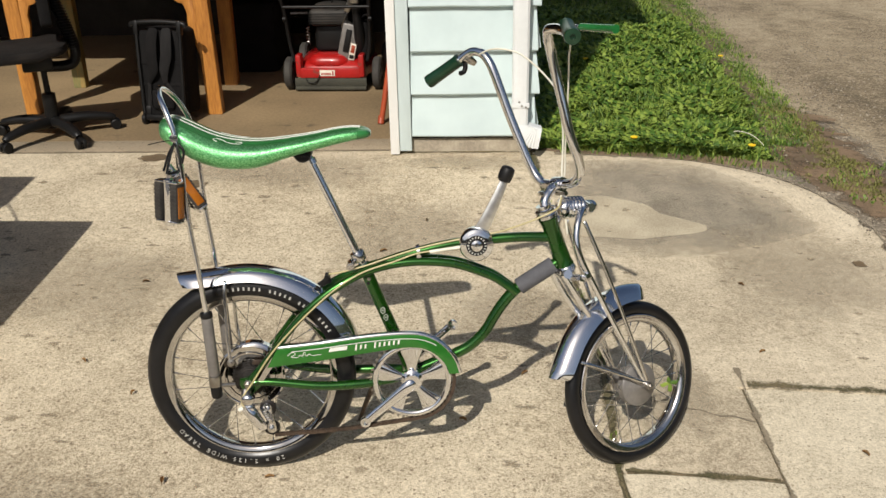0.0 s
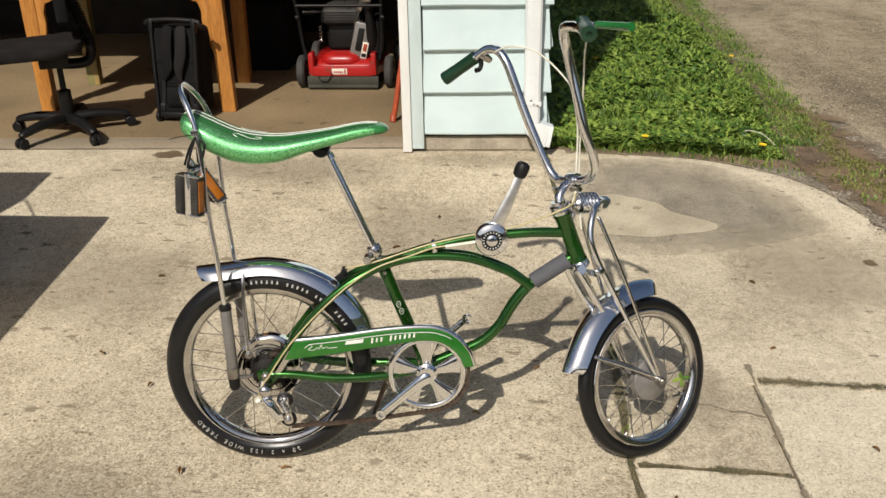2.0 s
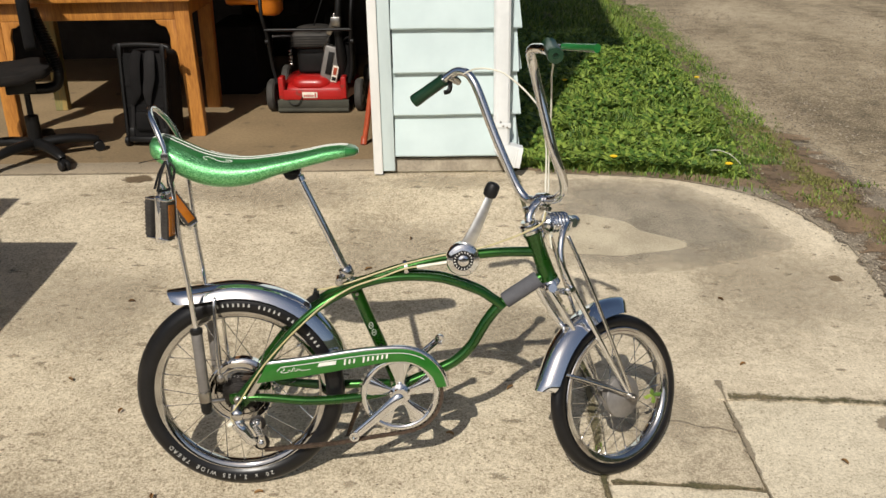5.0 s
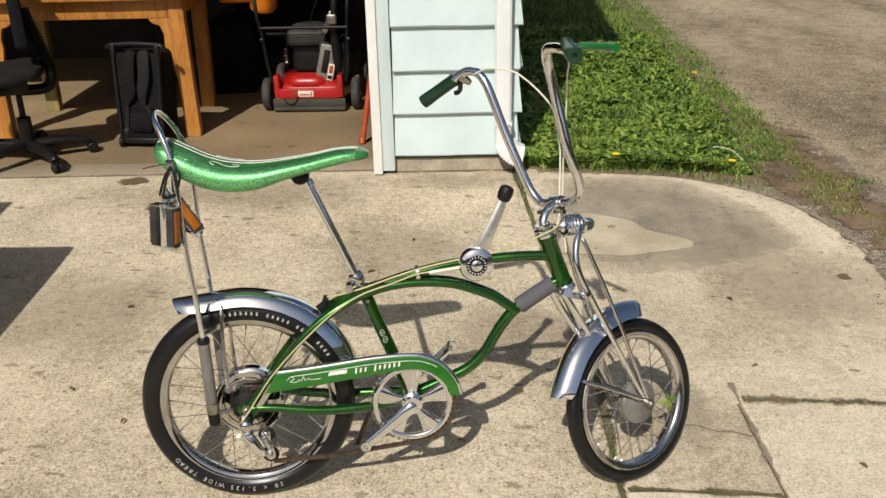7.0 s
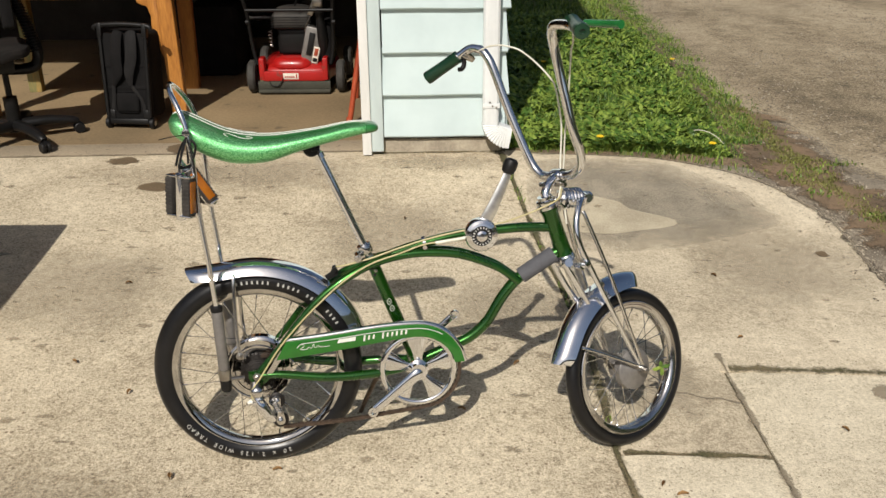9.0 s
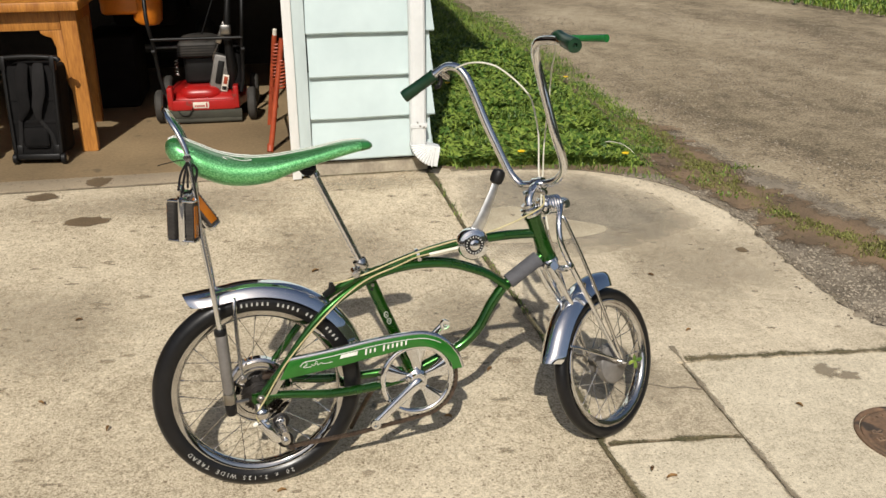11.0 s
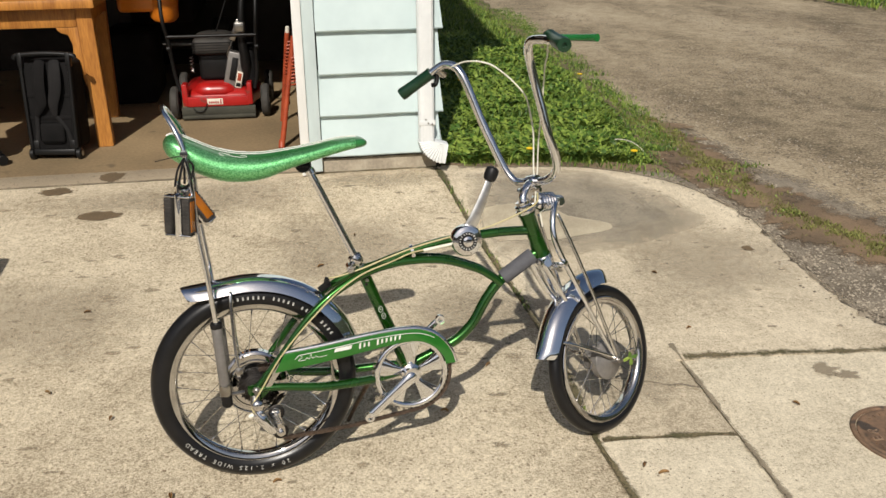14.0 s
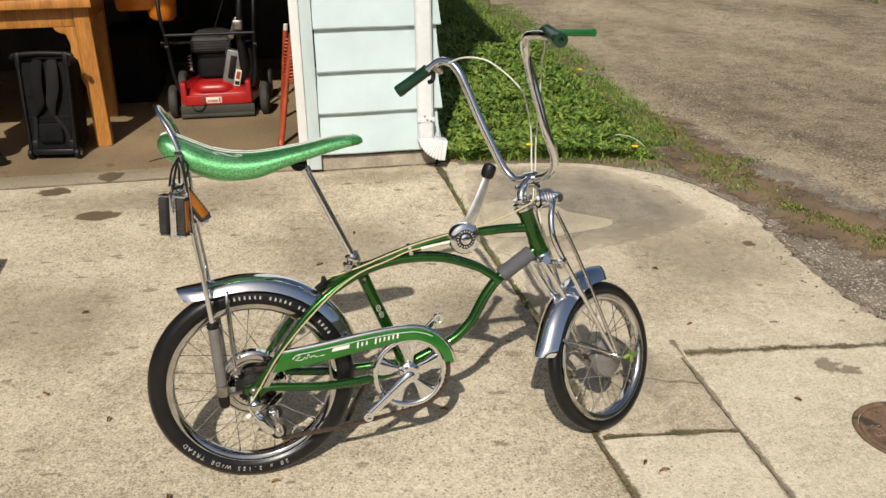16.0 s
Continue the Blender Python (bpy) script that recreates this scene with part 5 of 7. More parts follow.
# wheels
def wheel(name, centre, R, tr, rim_r, m, label, spokes, flange, rear):
    c = tuple(centre)
    if rear:
        hub = lathe([(0, -0.062), (0.006, -0.062), (0.006, -0.052), (0.012, -0.050), (0.022, -0.046), (0.070, -0.043), (0.075, -0.040), (0.075, -0.020), (0.071, -0.016), (0.066, -0.014), (0.066, -0.006), (0.062, -0.003), (0.045, -0.002), (0.040, 0.002), (0.028, 0.004), (0.028, 0.016), (0.020, 0.018), (0.006, 0.05), (0.006, 0.075), (0, 0.075)], 40, c)
    else:
        hub = lathe([(0, -0.06), (0.006, -0.06), (0.006, -0.045), (0.030, -0.040), (0.033, -0.036), (0.016, -0.030), (0.016, 0.006), (0.050, 0.008), (0.056, 0.011), (0.056, 0.030), (0.052, 0.034), (0.016, 0.038), (0.010, 0.042), (0.006, 0.044), (0.006, 0.068), (0, 0.068)], 40, c)
    w = part(name, hub, CHROME if rear else GREY_METAL, bike, label, m=m)
    n = 14
    prof = [(R - tr + tr * math.cos(a) * 1.0, tr * 0.95 * math.sin(a)) for a in [radians(-142 + 284 * k / n) for k in range(n + 1)]]
    part("tyre", lathe(prof, 96, c, closed=True), TYRE, w, "black slick tyre" if rear else "black narrow tyre", m=m)
    rp = [(rim_r + 0.008, -0.017), (rim_r + 0.006, -0.0185), (rim_r - 0.006, -0.0175), (rim_r - 0.012, -0.012), (rim_r - 0.0145, 0.0), (rim_r - 0.012, 0.012), (rim_r - 0.006, 0.0175), (rim_r + 0.006, 0.0185), (rim_r + 0.008, 0.017), (rim_r - 0.002, 0.0)]
    part("rim", lathe(rp, 96, c, closed=True), RIM if rear else CHROME_WORN, w, "chrome rim", m=m)
    L = rim_r - 0.011
    for side in (1, -1):
        z = flange[0] if side > 0 else flange[1]
        for k in range(spokes // 2):
            a = 2 * math.pi * (k + 0.5 * (side > 0)) / (spokes // 2)
            da = radians(58 if k % 2 else -58) if rear else radians(62 if k % 2 else -62)
            fr = flange[2] if side > 0 else flange[3]
            p = Vector((fr * math.cos(a + da), fr * math.sin(a + da), z))
            q = Vector((L * math.cos(a), L * math.sin(a), 0.003 * side))
            key = (side, k % 2)
            if key not in SPOKES.setdefault(name, {}):
                bm = tube([(0, 0, 0), (0, 0, 1.0)], 0.00105, 5, 0)
                tube([(0, 0, 0.93), (0, 0, 1.0)], 0.0021, 6, 0, bm=bm)
                me = bpy.data.meshes.new("spoke")
                bm.to_mesh(me)
                bm.free()
                me.materials.append(CHROME_WORN)
                SPOKES[name][key] = me
            ob = new("spoke", SPOKES[name][key])
            ob.parent = w
            d = q - p
            t = Matrix.Translation(Vector(c) + p) @ d.to_track_quat("Z", "Y").to_matrix().to_4x4() @ Matrix.Diagonal((1, 1, d.length, 1))
            ob.matrix_basis = (m @ t) if m is not None else t
    return w


SPOKES = {}
rear_wheel = wheel("rear_wheel", HUB_R, RR, 0.0275, 0.2075, None, "rear wheel with a chrome brake drum hub", 28, (0.012, -0.038, 0.026, 0.058), True)
front_wheel = wheel("front_wheel", HUB_F, FR, 0.0195, 0.1715, STEER, "small front wheel with a grey drum brake hub", 28, (0.026, -0.036, 0.052, 0.030), False)
_at = Matrix.Translation(HUB_R)
part("size_lettering", letters("20 x 2.125 WIDE TREAD", round_text(0.2255, radians(-70), radians(-142), 0.0266), 0.0155), SIDEWALL_PAINT, rear_wheel, "white size lettering on the sidewall", smooth=False, m=_at)
# the maker's lettering as plain bars
_bar = None
for i, ch in enumerate("1111111 11111 111  1111"):
    if ch == " ":
        continue
    a = radians(103 - 72 * (i + 0.5) / 23)
    if _bar is None:
        _bar = part("sidewall_mark", box(-0.0021, 0.0021, -0.0038, 0.0044, 0, 0.0007), SIDEWALL_PAINT, rear_wheel, "white mark on the sidewall", smooth=False)
        ob = _bar
    else:
        ob = tagged(new("sidewall_mark", _bar.data), "white mark on the sidewall")
        ob.parent = rear_wheel
    ob.matrix_basis = Matrix.Translation(HUB_R) @ pose(0.2310 * math.cos(a), 0.2310 * math.sin(a), 0.0258, 0, 0, math.degrees(a) - 90)

# a leaf caught between the spokes
bm = bmesh.new()
_q = Vector((1.081, 0.196, -0.077))
for k in range(4):
    a = 1.5 * k + 0.4
    d = Vector((math.cos(a), math.sin(a), 0.3 * math.sin(2.1 * k)))
    tube([_q, _q + d * 0.009, _q + d * 0.017 + Vector((0, -0.003, 0)), _q + d * 0.024], (0.0015, 0.006, 0.006, 0.001), 6, 3, flat=(0, 0, 1, 0.2), bm=bm)
part("caught_leaf", bm, GRASS, front_wheel, "green sprig caught between the spokes")

# sprockets, derailleur, chain
cass = part("freewheel", lathe([(0.0, 0.024), (0.044, 0.024), (0.044, 0.027), (0.039, 0.028), (0.039, 0.031), (0.034, 0.032), (0.034, 0.035), (0.030, 0.036), (0.030, 0.039), (0.026, 0.040), (0.026, 0.044), (0.016, 0.046), (0.016, 0.05), (0, 0.05)], 32, HUB_R), GREASE, bike, "dark greasy stepped freewheel")
bm = bmesh.new()
for rr, z, n in ((0.0445, 0.0255, 28), (0.0395, 0.0295, 24), (0.0345, 0.0335, 21)):
    for k in range(n):
        a = 2 * math.pi * k / n
        box(-0.0014, 0.0014, -0.0032, 0.0032, z - 0.0012, z + 0.0012, m=pose(HUB_R.x + rr * math.cos(a), HUB_R.y + rr * math.sin(a), 0, 0, 0, math.degrees(a) - 90), bm=bm)
tagged(part("teeth", bm, GREASE, cass, smooth=False), kind="stuff")
part("spoke_guard", lathe([(0.026, 0.0205), (0.045, 0.0205), (0.048, 0.0200), (0.058, 0.0190), (0.060, 0.0210), (0.064, 0.0210), (0.066, 0.0180), (0.075, 0.0170), (0.079, 0.0185), (0.083, 0.0165), (0.082, 0.0140), (0.026, 0.0140)], 64, HUB_R, closed=True), RIM, bike, "stepped chrome spoke guard disc")
for s in (1, -1):
    part("axle_nut", lathe([(0, 0), (0.011, 0), (0.011, 0.009), (0.006, 0.010), (0.006, 0.022), (0, 0.023)], 6, (0, RR, 0.058 * s), (0, 0, s)), STEEL, bike, "axle nut")
mech = part("derailleur", tube([(-0.006, 0.246, 0.068), (-0.004, 0.232, 0.076), (-0.001, 0.216, 0.080), (0.002, 0.203, 0.081)], (0.011, 0.0135, 0.0125, 0.013), 14, 4), STEEL, bike, "chrome rear derailleur")
part("mech_knuckle", lathe([(0, -0.014), (0.014, -0.014), (0.0155, -0.011), (0.0155, 0.011), (0.012, 0.015), (0.007, 0.017), (0, 0.017)], 20, (0.000, 0.226, 0.078)), CHROME_WORN, mech)
part("mech_body", tube([(-0.004, 0.212, 0.083), (0.010, 0.190, 0.085), (0.030, 0.160, 0.083), (0.040, 0.150, 0.078)], (0.012, 0.0150, 0.0130, 0.008), 14, 4), CHROME, mech, "chrome body")
part("mech_cap", box(-0.0145, 0.0145, 0.014, 0.034, -0.012, 0.0130, 0.005, m=pose(0.016, 0.183, 0.083, 0, 0, 37)), CHROME, mech)
part("cage", extrude(smooth_outline([(0.034, 0.206), (0.044, 0.212), (0.055, 0.205), (0.056, 0.184), (0.064, 0.158), (0.066, 0.140), (0.055, 0.132), (0.044, 0.140), (0.046, 0.158), (0.040, 0.184)], 3), 0.0725, 0.0750, 0.0006), CHROME_WORN, mech, "steel cage plate")
for q in ((0.046, 0.196), (0.054, 0.144)):
    part("jockey_wheel", lathe([(0.005, -0.004), (0.015, -0.004), (0.0205, -0.0015), (0.0205, 0.0015), (0.015, 0.004), (0.005, 0.004)], 16, (q[0], q[1], 0.066), closed=True), GREASE, mech, "jockey wheel")
    part("jockey_bolt", lathe([(0, 0), (0.0085, 0), (0.0085, 0.005), (0.005, 0.006), (0, 0.0085)], 14, (q[0], q[1], 0.075)), CHROME_WORN, mech)
part("return_spring", tube([(0.036 + 0.0004 * k + 0.0075 * math.cos(k * 0.9), 0.206 - 0.0008 * k, 0.086 + 0.0075 * math.sin(k * 0.9)) for k in range(44)], 0.0017, 6, 1), CHROME_WORN, mech)
part("adjuster", lathe([(0, 0), (0.004, 0), (0.0055, 0.002), (0.0055, 0.012), (0.003, 0.014), (0, 0.014)], 12, (-0.012, 0.206, 0.084), (-0.7, -0.6, 0)), CABLE_WHITE, mech, "pale cable adjuster")
CR = Vector((0.398, 0.262, 0.046))


def chain(points, step=0.0127):
    line = spline(points, 24)
    bm = bmesh.new()
    acc, i, k = 0.0, 0, 0
    pos = [line[0]]
    for a, b in zip(line, line[1:]):
        d = (b - a).length
        while acc + d >= step:
            t = (step - acc) / d
            a = a.lerp(b, t)
            d = (b - a).length
            acc = 0.0
            pos.append(a.copy())
        acc += d
    for a, b in zip(pos, pos[1:]):
        d = b - a
        ang = math.degrees(math.atan2(d.y, d.x))
        z, hl = (0.0028, 0.0044) if k % 2 else (0.0042, 0.0080)
        for s in (1, -1):
            box(-hl, hl, -0.0044, 0.0044, s * z - 0.0006, s * z + 0.0006, m=Matrix.Translation((a + b) / 2) @ pose(0, 0, 0, 0, 0, ang), bm=bm)
        tube([a + Vector((0, 0, -0.005)), a + Vector((0, 0, 0.005))], 0.0032, 6, 0, bm=bm)
        k += 1
    return bm


_ring = [(CR.x + 0.1045 * math.cos(radians(a)), CR.y + 0.1045 * math.sin(radians(a)), 0.047) for a in (92, 60, 30, 0, -30, -60, -88)]
part("chain", chain([(0.01, RR + 0.045, 0.036), (0.15, RR + 0.055, 0.040)] + _ring + [(0.33, 0.147, 0.05), (0.24, 0.135, 0.056), (0.15, 0.129, 0.062), (0.10, 0.127, 0.065), (0.066, 0.124, 0.066), (0.050, 0.124, 0.066)]), RUST, bike, "brown rusty chain", smooth=False)
ring = part("chainring", lathe([(0.0905 + 0.0085 * math.cos(2 * math.pi * k / 12), 0.0075 * math.sin(2 * math.pi * k / 12)) for k in range(12)], 72, CR, closed=True), CHROME, bike, "chrome five-spoke chainring")
bm = bmesh.new()
for k in range(46):
    a = 2 * math.pi * k / 46
    box(-0.003, 0.003, -0.004, 0.004, -0.0014, 0.0014, m=Matrix.Translation(CR) @ pose(0.1005 * math.cos(a), 0.1005 * math.sin(a), 0, 0, 0, math.degrees(a) - 90), bm=bm)
tagged(part("teeth", bm, STEEL, ring, smooth=False), kind="stuff")
for k in range(5):
    a = 72 * k + 20
    o = smooth_outline([(0.014, -0.008), (0.045, -0.014), (0.089, -0.031)], 3) + smooth_outline([(0.089, 0.031), (0.045, 0.014), (0.014, 0.008)], 3)
    bm = extrude(o, -0.0022, 0.0022, 0.0008)
    tube([(0.016, 0, 0.001), (0.050, 0, 0.003), (0.090, 0, 0.001)], (0.007, 0.011, 0.020), 12, 4, flat=(0, 0, 1, 0.18), bm=bm)
    part("ring_spoke", bm, CHROME, ring, m=Matrix.Translation(CR) @ pose(0, 0, 0, 0, 0, a))
part("hub_boss", lathe([(0, -0.004), (0.026, -0.004), (0.026, 0.004), (0.020, 0.008), (0.018, 0.016), (0.021, 0.018), (0.021, 0.023), (0.0, 0.024)], 28, CR), CHROME, ring)
crank = part("crank", tube([(0.398, 0.262, -0.062), (0.398, 0.262, 0.066)], 0.0085, 14, 0), CHROME, bike, "one-piece chrome crank without pedals")
for s, e in ((1, (0.284, 0.157, 0.064)), (-1, (0.501, 0.365, -0.064))):
    c = Vector((0.398, 0.262, 0.062 * s))
    e = Vector(e)
    part("crank_arm", tube([c, c.lerp(e, 0.1) + Vector((0, 0, 0.006 * s)), c.lerp(e, 0.55) + Vector((0, 0, 0.003 * s)), e], (0.0165, 0.0155, 0.0125, 0.0110), 14, 5, flat=(0, 0, 1, 0.55)), CHROME, crank)
    part("crank_eye", lathe([(0.0066, -0.0070), (0.0125, -0.0070), (0.0138, -0.004), (0.0138, 0.004), (0.0125, 0.0070), (0.0066, 0.0070)], 20, e, closed=True), CHROME, crank)

# chain guard
_top = smooth_outline([(0.072, 0.350), (0.169, 0.362), (0.291, 0.381), (0.385, 0.389), (0.432, 0.383), (0.470, 0.362), (0.500, 0.326), (0.514, 0.288)], 5)
_low = smooth_outline([(0.488, 0.286), (0.482, 0.306), (0.460, 0.332), (0.430, 0.350), (0.40, 0.355), (0.359, 0.352), (0.277, 0.338), (0.169, 0.319), (0.047, 0.301)], 5)
guard = part("chain_guard", extrude(_top + _low, 0.058, 0.0665, 0.002), GUARD, bike, "green painted chain guard")
part("guard_edge", tube([(x, y, 0.058) for x, y in _top], 0.0075, 10, 1), CHROME, guard, "rounded chrome upper edge")
part("pin_stripe", tube([(x, y - 0.0105, 0.0668) for x, y in _top[2:24]], 0.0009, 6, 1), LETTER, guard, "thin white stripe")
part("guard_bracket", extrude([(0.02, 0.262), (0.034, 0.262), (0.07, 0.318), (0.058, 0.326)], 0.060, 0.063, 0.0008), CHROME_WORN, guard, "small steel bracket")
# the model name and the maker's script as plain strokes
bm = bmesh.new()
for i, h in enumerate((17, 12, 12, 0, 17, 12, 12, 12, 12, 12)):
    if not h:
        continue
    h *= 0.00080
    t = pose(0.262 + 0.0114 * i, 0.3515 + 0.0016 * i - (0.002 if h > 0.013 else 0), 0.0668, 0, 0, 8) @ Matrix(((1, 0.25, 0, 0), (0, 1, 0, 0), (0, 0, 1, 0), (0, 0, 0, 1)))
    box(-0.0024, 0.0020, -0.001, h, 0, 0.0006, m=t, bm=bm)
part("white_strokes", bm, LETTER, guard, "row of plain slanted white strokes", smooth=False)
part("plain_panel", extrude([(0.196, 0.344), (0.240, 0.350), (0.242, 0.360), (0.200, 0.354)], 0.0667, 0.0673), LETTER, guard, "plain white block", smooth=False)
part("script_mark", tube([(0.098, 0.333, 0.0668), (0.108, 0.343, 0.0668), (0.116, 0.338, 0.0668), (0.106, 0.330, 0.0668), (0.122, 0.330, 0.0668), (0.128, 0.336, 0.0668), (0.133, 0.332, 0.0668), (0.138, 0.344, 0.0668), (0.142, 0.333, 0.0668), (0.150, 0.339, 0.0668), (0.157, 0.335, 0.0668), (0.178, 0.338, 0.0668)], 0.0007, 5, 4), LETTER, guard, "thin white flourish")

# kickstand
part("kickstand", tube([(0.318, 0.246, -0.020), (0.300, 0.205, -0.052), (0.276, 0.120, -0.118), (0.257, 0.042, -0.176)], (0.008, 0.0072, 0.0065, 0.0060), 12, 4), RUST, bike, "rusty kickstand")

# springer fork
FK = STEER
fork = part("springer_fork", lathe([(0, -0.009), (0.023, -0.009), (0.026, -0.004), (0.024, 0.004), (0.021, 0.009), (0, 0.009)], 28, (0.7715, 0.539, 0), (-0.046, 0.116, 0)), CHROME, bike, "chrome springer fork", m=FK)
for s in (1, -1):
    part("main_leg", tube([(0.748, 0.528, 0.022 * s), (0.774, 0.487, 0.024 * s), (0.806, 0.440, 0.022 * s), (0.834, 0.404, 0.018 * s)], (0.0085, 0.0085, 0.008, 0.0075), 12, 4), CHROME, fork, m=FK)
    part("rocker_leg", tube([(0.815, 0.682, 0.020 * s), (0.795, 0.672, 0.034 * s), (0.778, 0.640, 0.040 * s), (0.774, 0.598, 0.043 * s), (0.790, 0.550, 0.045 * s), (0.830, 0.478, 0.048 * s), (0.898, 0.357, 0.052 * s), (0.974, 0.227, 0.055 * s)], (0.0085, 0.0085, 0.0085, 0.0085, 0.008, 0.0075, 0.007, 0.006), 12, 5), CHROME, fork, m=FK)
    part("truss_rod", tube([(0.806, 0.652, 0.032 * s), (0.814, 0.632, 0.037 * s), (0.874, 0.489, 0.051 * s), (0.973, 0.239, 0.062 * s)], 0.0052, 10, 5), CHROME_WORN, fork, m=FK)
    part("pivot_bolt", lathe([(0, 0), (0.009, 0), (0.010, 0.004), (0.0085, 0.010), (0, 0.011)], 14, (0.795, 0.520, 0.050 * s), (0, 0, s)), CHROME, fork, m=FK)
    part("pivot_bolt", lathe([(0, 0), (0.008, 0), (0.008, 0.006), (0, 0.007)], 6, (0.845, 0.463, 0.048 * s), (0, 0, s)), CHROME_WORN, fork, m=FK)
    part("axle_nut", lathe([(0, 0), (0.010, 0), (0.010, 0.008), (0.005, 0.009), (0.005, 0.017), (0, 0.018)], 6, (0.976, 0.225, 0.062 * s), (0, 0, s)), STEEL, fork, m=FK)
part("fork_crown", tube([(0.752, 0.528, -0.034), (0.766, 0.526, 0.0), (0.752, 0.528, 0.034)], (0.011, 0.014, 0.011), 12, 5), CHROME, fork, m=FK)
part("pivot_yoke", tube([(0.783, 0.517, -0.050), (0.783, 0.517, 0.050)], 0.0085, 12, 0), CHROME, fork, m=FK)
part("top_yoke", tube([(0.835, 0.684, -0.026), (0.842, 0.686, 0.0), (0.835, 0.684, 0.026)], (0.011, 0.017, 0.011), 14, 5), CHROME, fork, m=FK)
part("yoke_cap", lathe([(0, -0.008), (0.015, -0.008), (0.017, -0.004), (0.017, 0.006), (0.013, 0.013), (0.0, 0.016)], 20, (0.852, 0.685, 0), (1, -0.02, 0)), CHROME, fork, m=FK)
coil = [(0.765 + 0.062 * k / 66, 0.687 + 0.0220 * math.sin(2 * math.pi * k / 11), 0.0220 * math.cos(2 * math.pi * k / 11)) for k in range(67)]
part("spring", tube(coil, 0.0052, 8, 1), CHROME, fork, "chrome coil spring", m=FK)
part("spring_rod", tube([(0.745, 0.687, 0), (0.85, 0.687, 0)], 0.006, 10, 0), CHROME_WORN, fork, m=FK)
part("spring_seat", lathe([(0, 0), (0.020, 0), (0.021, 0.003), (0.016, 0.009), (0, 0.010)], 22, (0.765, 0.687, 0), (-1, 0, 0)), CHROME, fork, m=FK)
part("drum_arm", tube([(0.971, 0.228, 0.048), (0.90, 0.265, 0.048), (0.84, 0.292, 0.046)], (0.006, 0.0055, 0.005), 10, 3, flat=(0, 0, 1, 0.5)), STEEL, fork, "brake torque arm", m=FK)
part("headset", lathe([(0, -0.014), (0.022, -0.014), (0.0265, -0.011), (0.0270, -0.004), (0.022, -0.001), (0.0255, 0.003), (0.0255, 0.009), (0.019, 0.012), (0.019, 0.020), (0.0, 0.021)], 28, (0.7165, 0.678, 0), (-0.046, 0.116, 0)), CHROME, bike, "chrome headset")

# stem, bars, grips, levers
stem = part("stem", tube([(0.713, 0.690, 0), (0.714, 0.706, 0), (0.724, 0.723, 0), (0.741, 0.738, 0), (0.757, 0.744, 0)], (0.0125, 0.0118, 0.0115, 0.0120, 0.0140), 16, 5), CHROME, bike, "chrome gooseneck stem", m=STEER)
part("stem_bolt", lathe([(0, 0), (0.008, 0), (0.008, 0.008), (0, 0.010)], 6, (0.705, 0.722, 0), (-0.35, 0.93, 0)), CHROME_WORN, stem, m=STEER)
part("bar_clamp", lathe([(0.0125, -0.017), (0.0175, -0.017), (0.019, -0.013), (0.019, 0.013), (0.0175, 0.017), (0.0125, 0.017)], 22, (0.757, 0.744, 0), closed=True), CHROME, stem, m=STEER)
part("clamp_bolt", tube([(0.765, 0.722, -0.018), (0.765, 0.722, 0.018)], 0.006, 8, 0), CHROME_WORN, stem, m=STEER)
RIGHT = [(0.757, 0.744, 0.0), (0.757, 0.746, 0.045), (0.754, 0.756, 0.074), (0.744, 0.775, 0.098), (0.726, 0.806, 0.113), (0.701, 0.858, 0.118), (0.684, 0.920, 0.119), (0.666, 0.988, 0.119), (0.648, 1.043, 0.124), (0.632, 1.068, 0.136), (0.614, 1.081, 0.162), (0.604, 1.079, 0.195), (0.594, 1.069, 0.240), (0.562, 1.046, 0.306)]
LEFT = [(0.756, 0.745, -0.040), (0.750, 0.752, -0.062), (0.738, 0.785, -0.082), (0.712, 0.862, -0.098), (0.690, 0.934, -0.112), (0.664, 1.020, -0.124), (0.654, 1.052, -0.134), (0.645, 1.072, -0.150), (0.634, 1.078, -0.176), (0.620, 1.064, -0.204), (0.600, 1.043, -0.236), (0.574, 1.017, -0.281)]
bars = part("handlebar", tube(LEFT[::-1] + RIGHT, 0.0111, 16, 5), CHROME, bike, "tall chrome ape-hanger handlebar", m=STEER)
for s in (1, -1):
    a, b = (Vector((0.600, 1.072, 0.245)), Vector((0.558, 1.044, 0.312))) if s > 0 else (Vector((0.620, 1.064, -0.204)), Vector((0.571, 1.014, -0.286)))
    d = (b - a).normalized()
    L = 0.112 if s > 0 else 0.102
    a = b - d * L
    part("grip", lathe([(0.0112, 0), (0.0165, 0), (0.0172, 0.003), (0.0160, 0.006), (0.0160, 0.06), (0.0168, 0.085), (0.0175, L - 0.006), (0.0165, L + 0.001), (0.006, L + 0.002), (0.005, L - 0.004), (0, L - 0.004)], 24, a, d), GRIP, bars, "dark green ribbed plastic grip", m=STEER)
    k = a - d * 0.018
    part("lever_mount", tube([k + Vector((-0.004, 0, 0)), k + Vector((0.012, -0.008, 0)), k + Vector((0.030, -0.016, 0.004 * s))], (0.0145, 0.0115, 0.008), 12, 4), CHROME_WORN, bars, "brake lever mount", m=STEER)
lev = part("brake_lever", tube([(0.640, 1.092, 0.165), (0.652, 1.086, 0.200), (0.660, 1.076, 0.245), (0.659, 1.064, 0.310)], (0.007, 0.0065, 0.006, 0.006), 10, 5, flat=(0.3, 0.95, 0, 0.6)), CHROME_WORN, bars, "chrome brake lever", m=STEER)
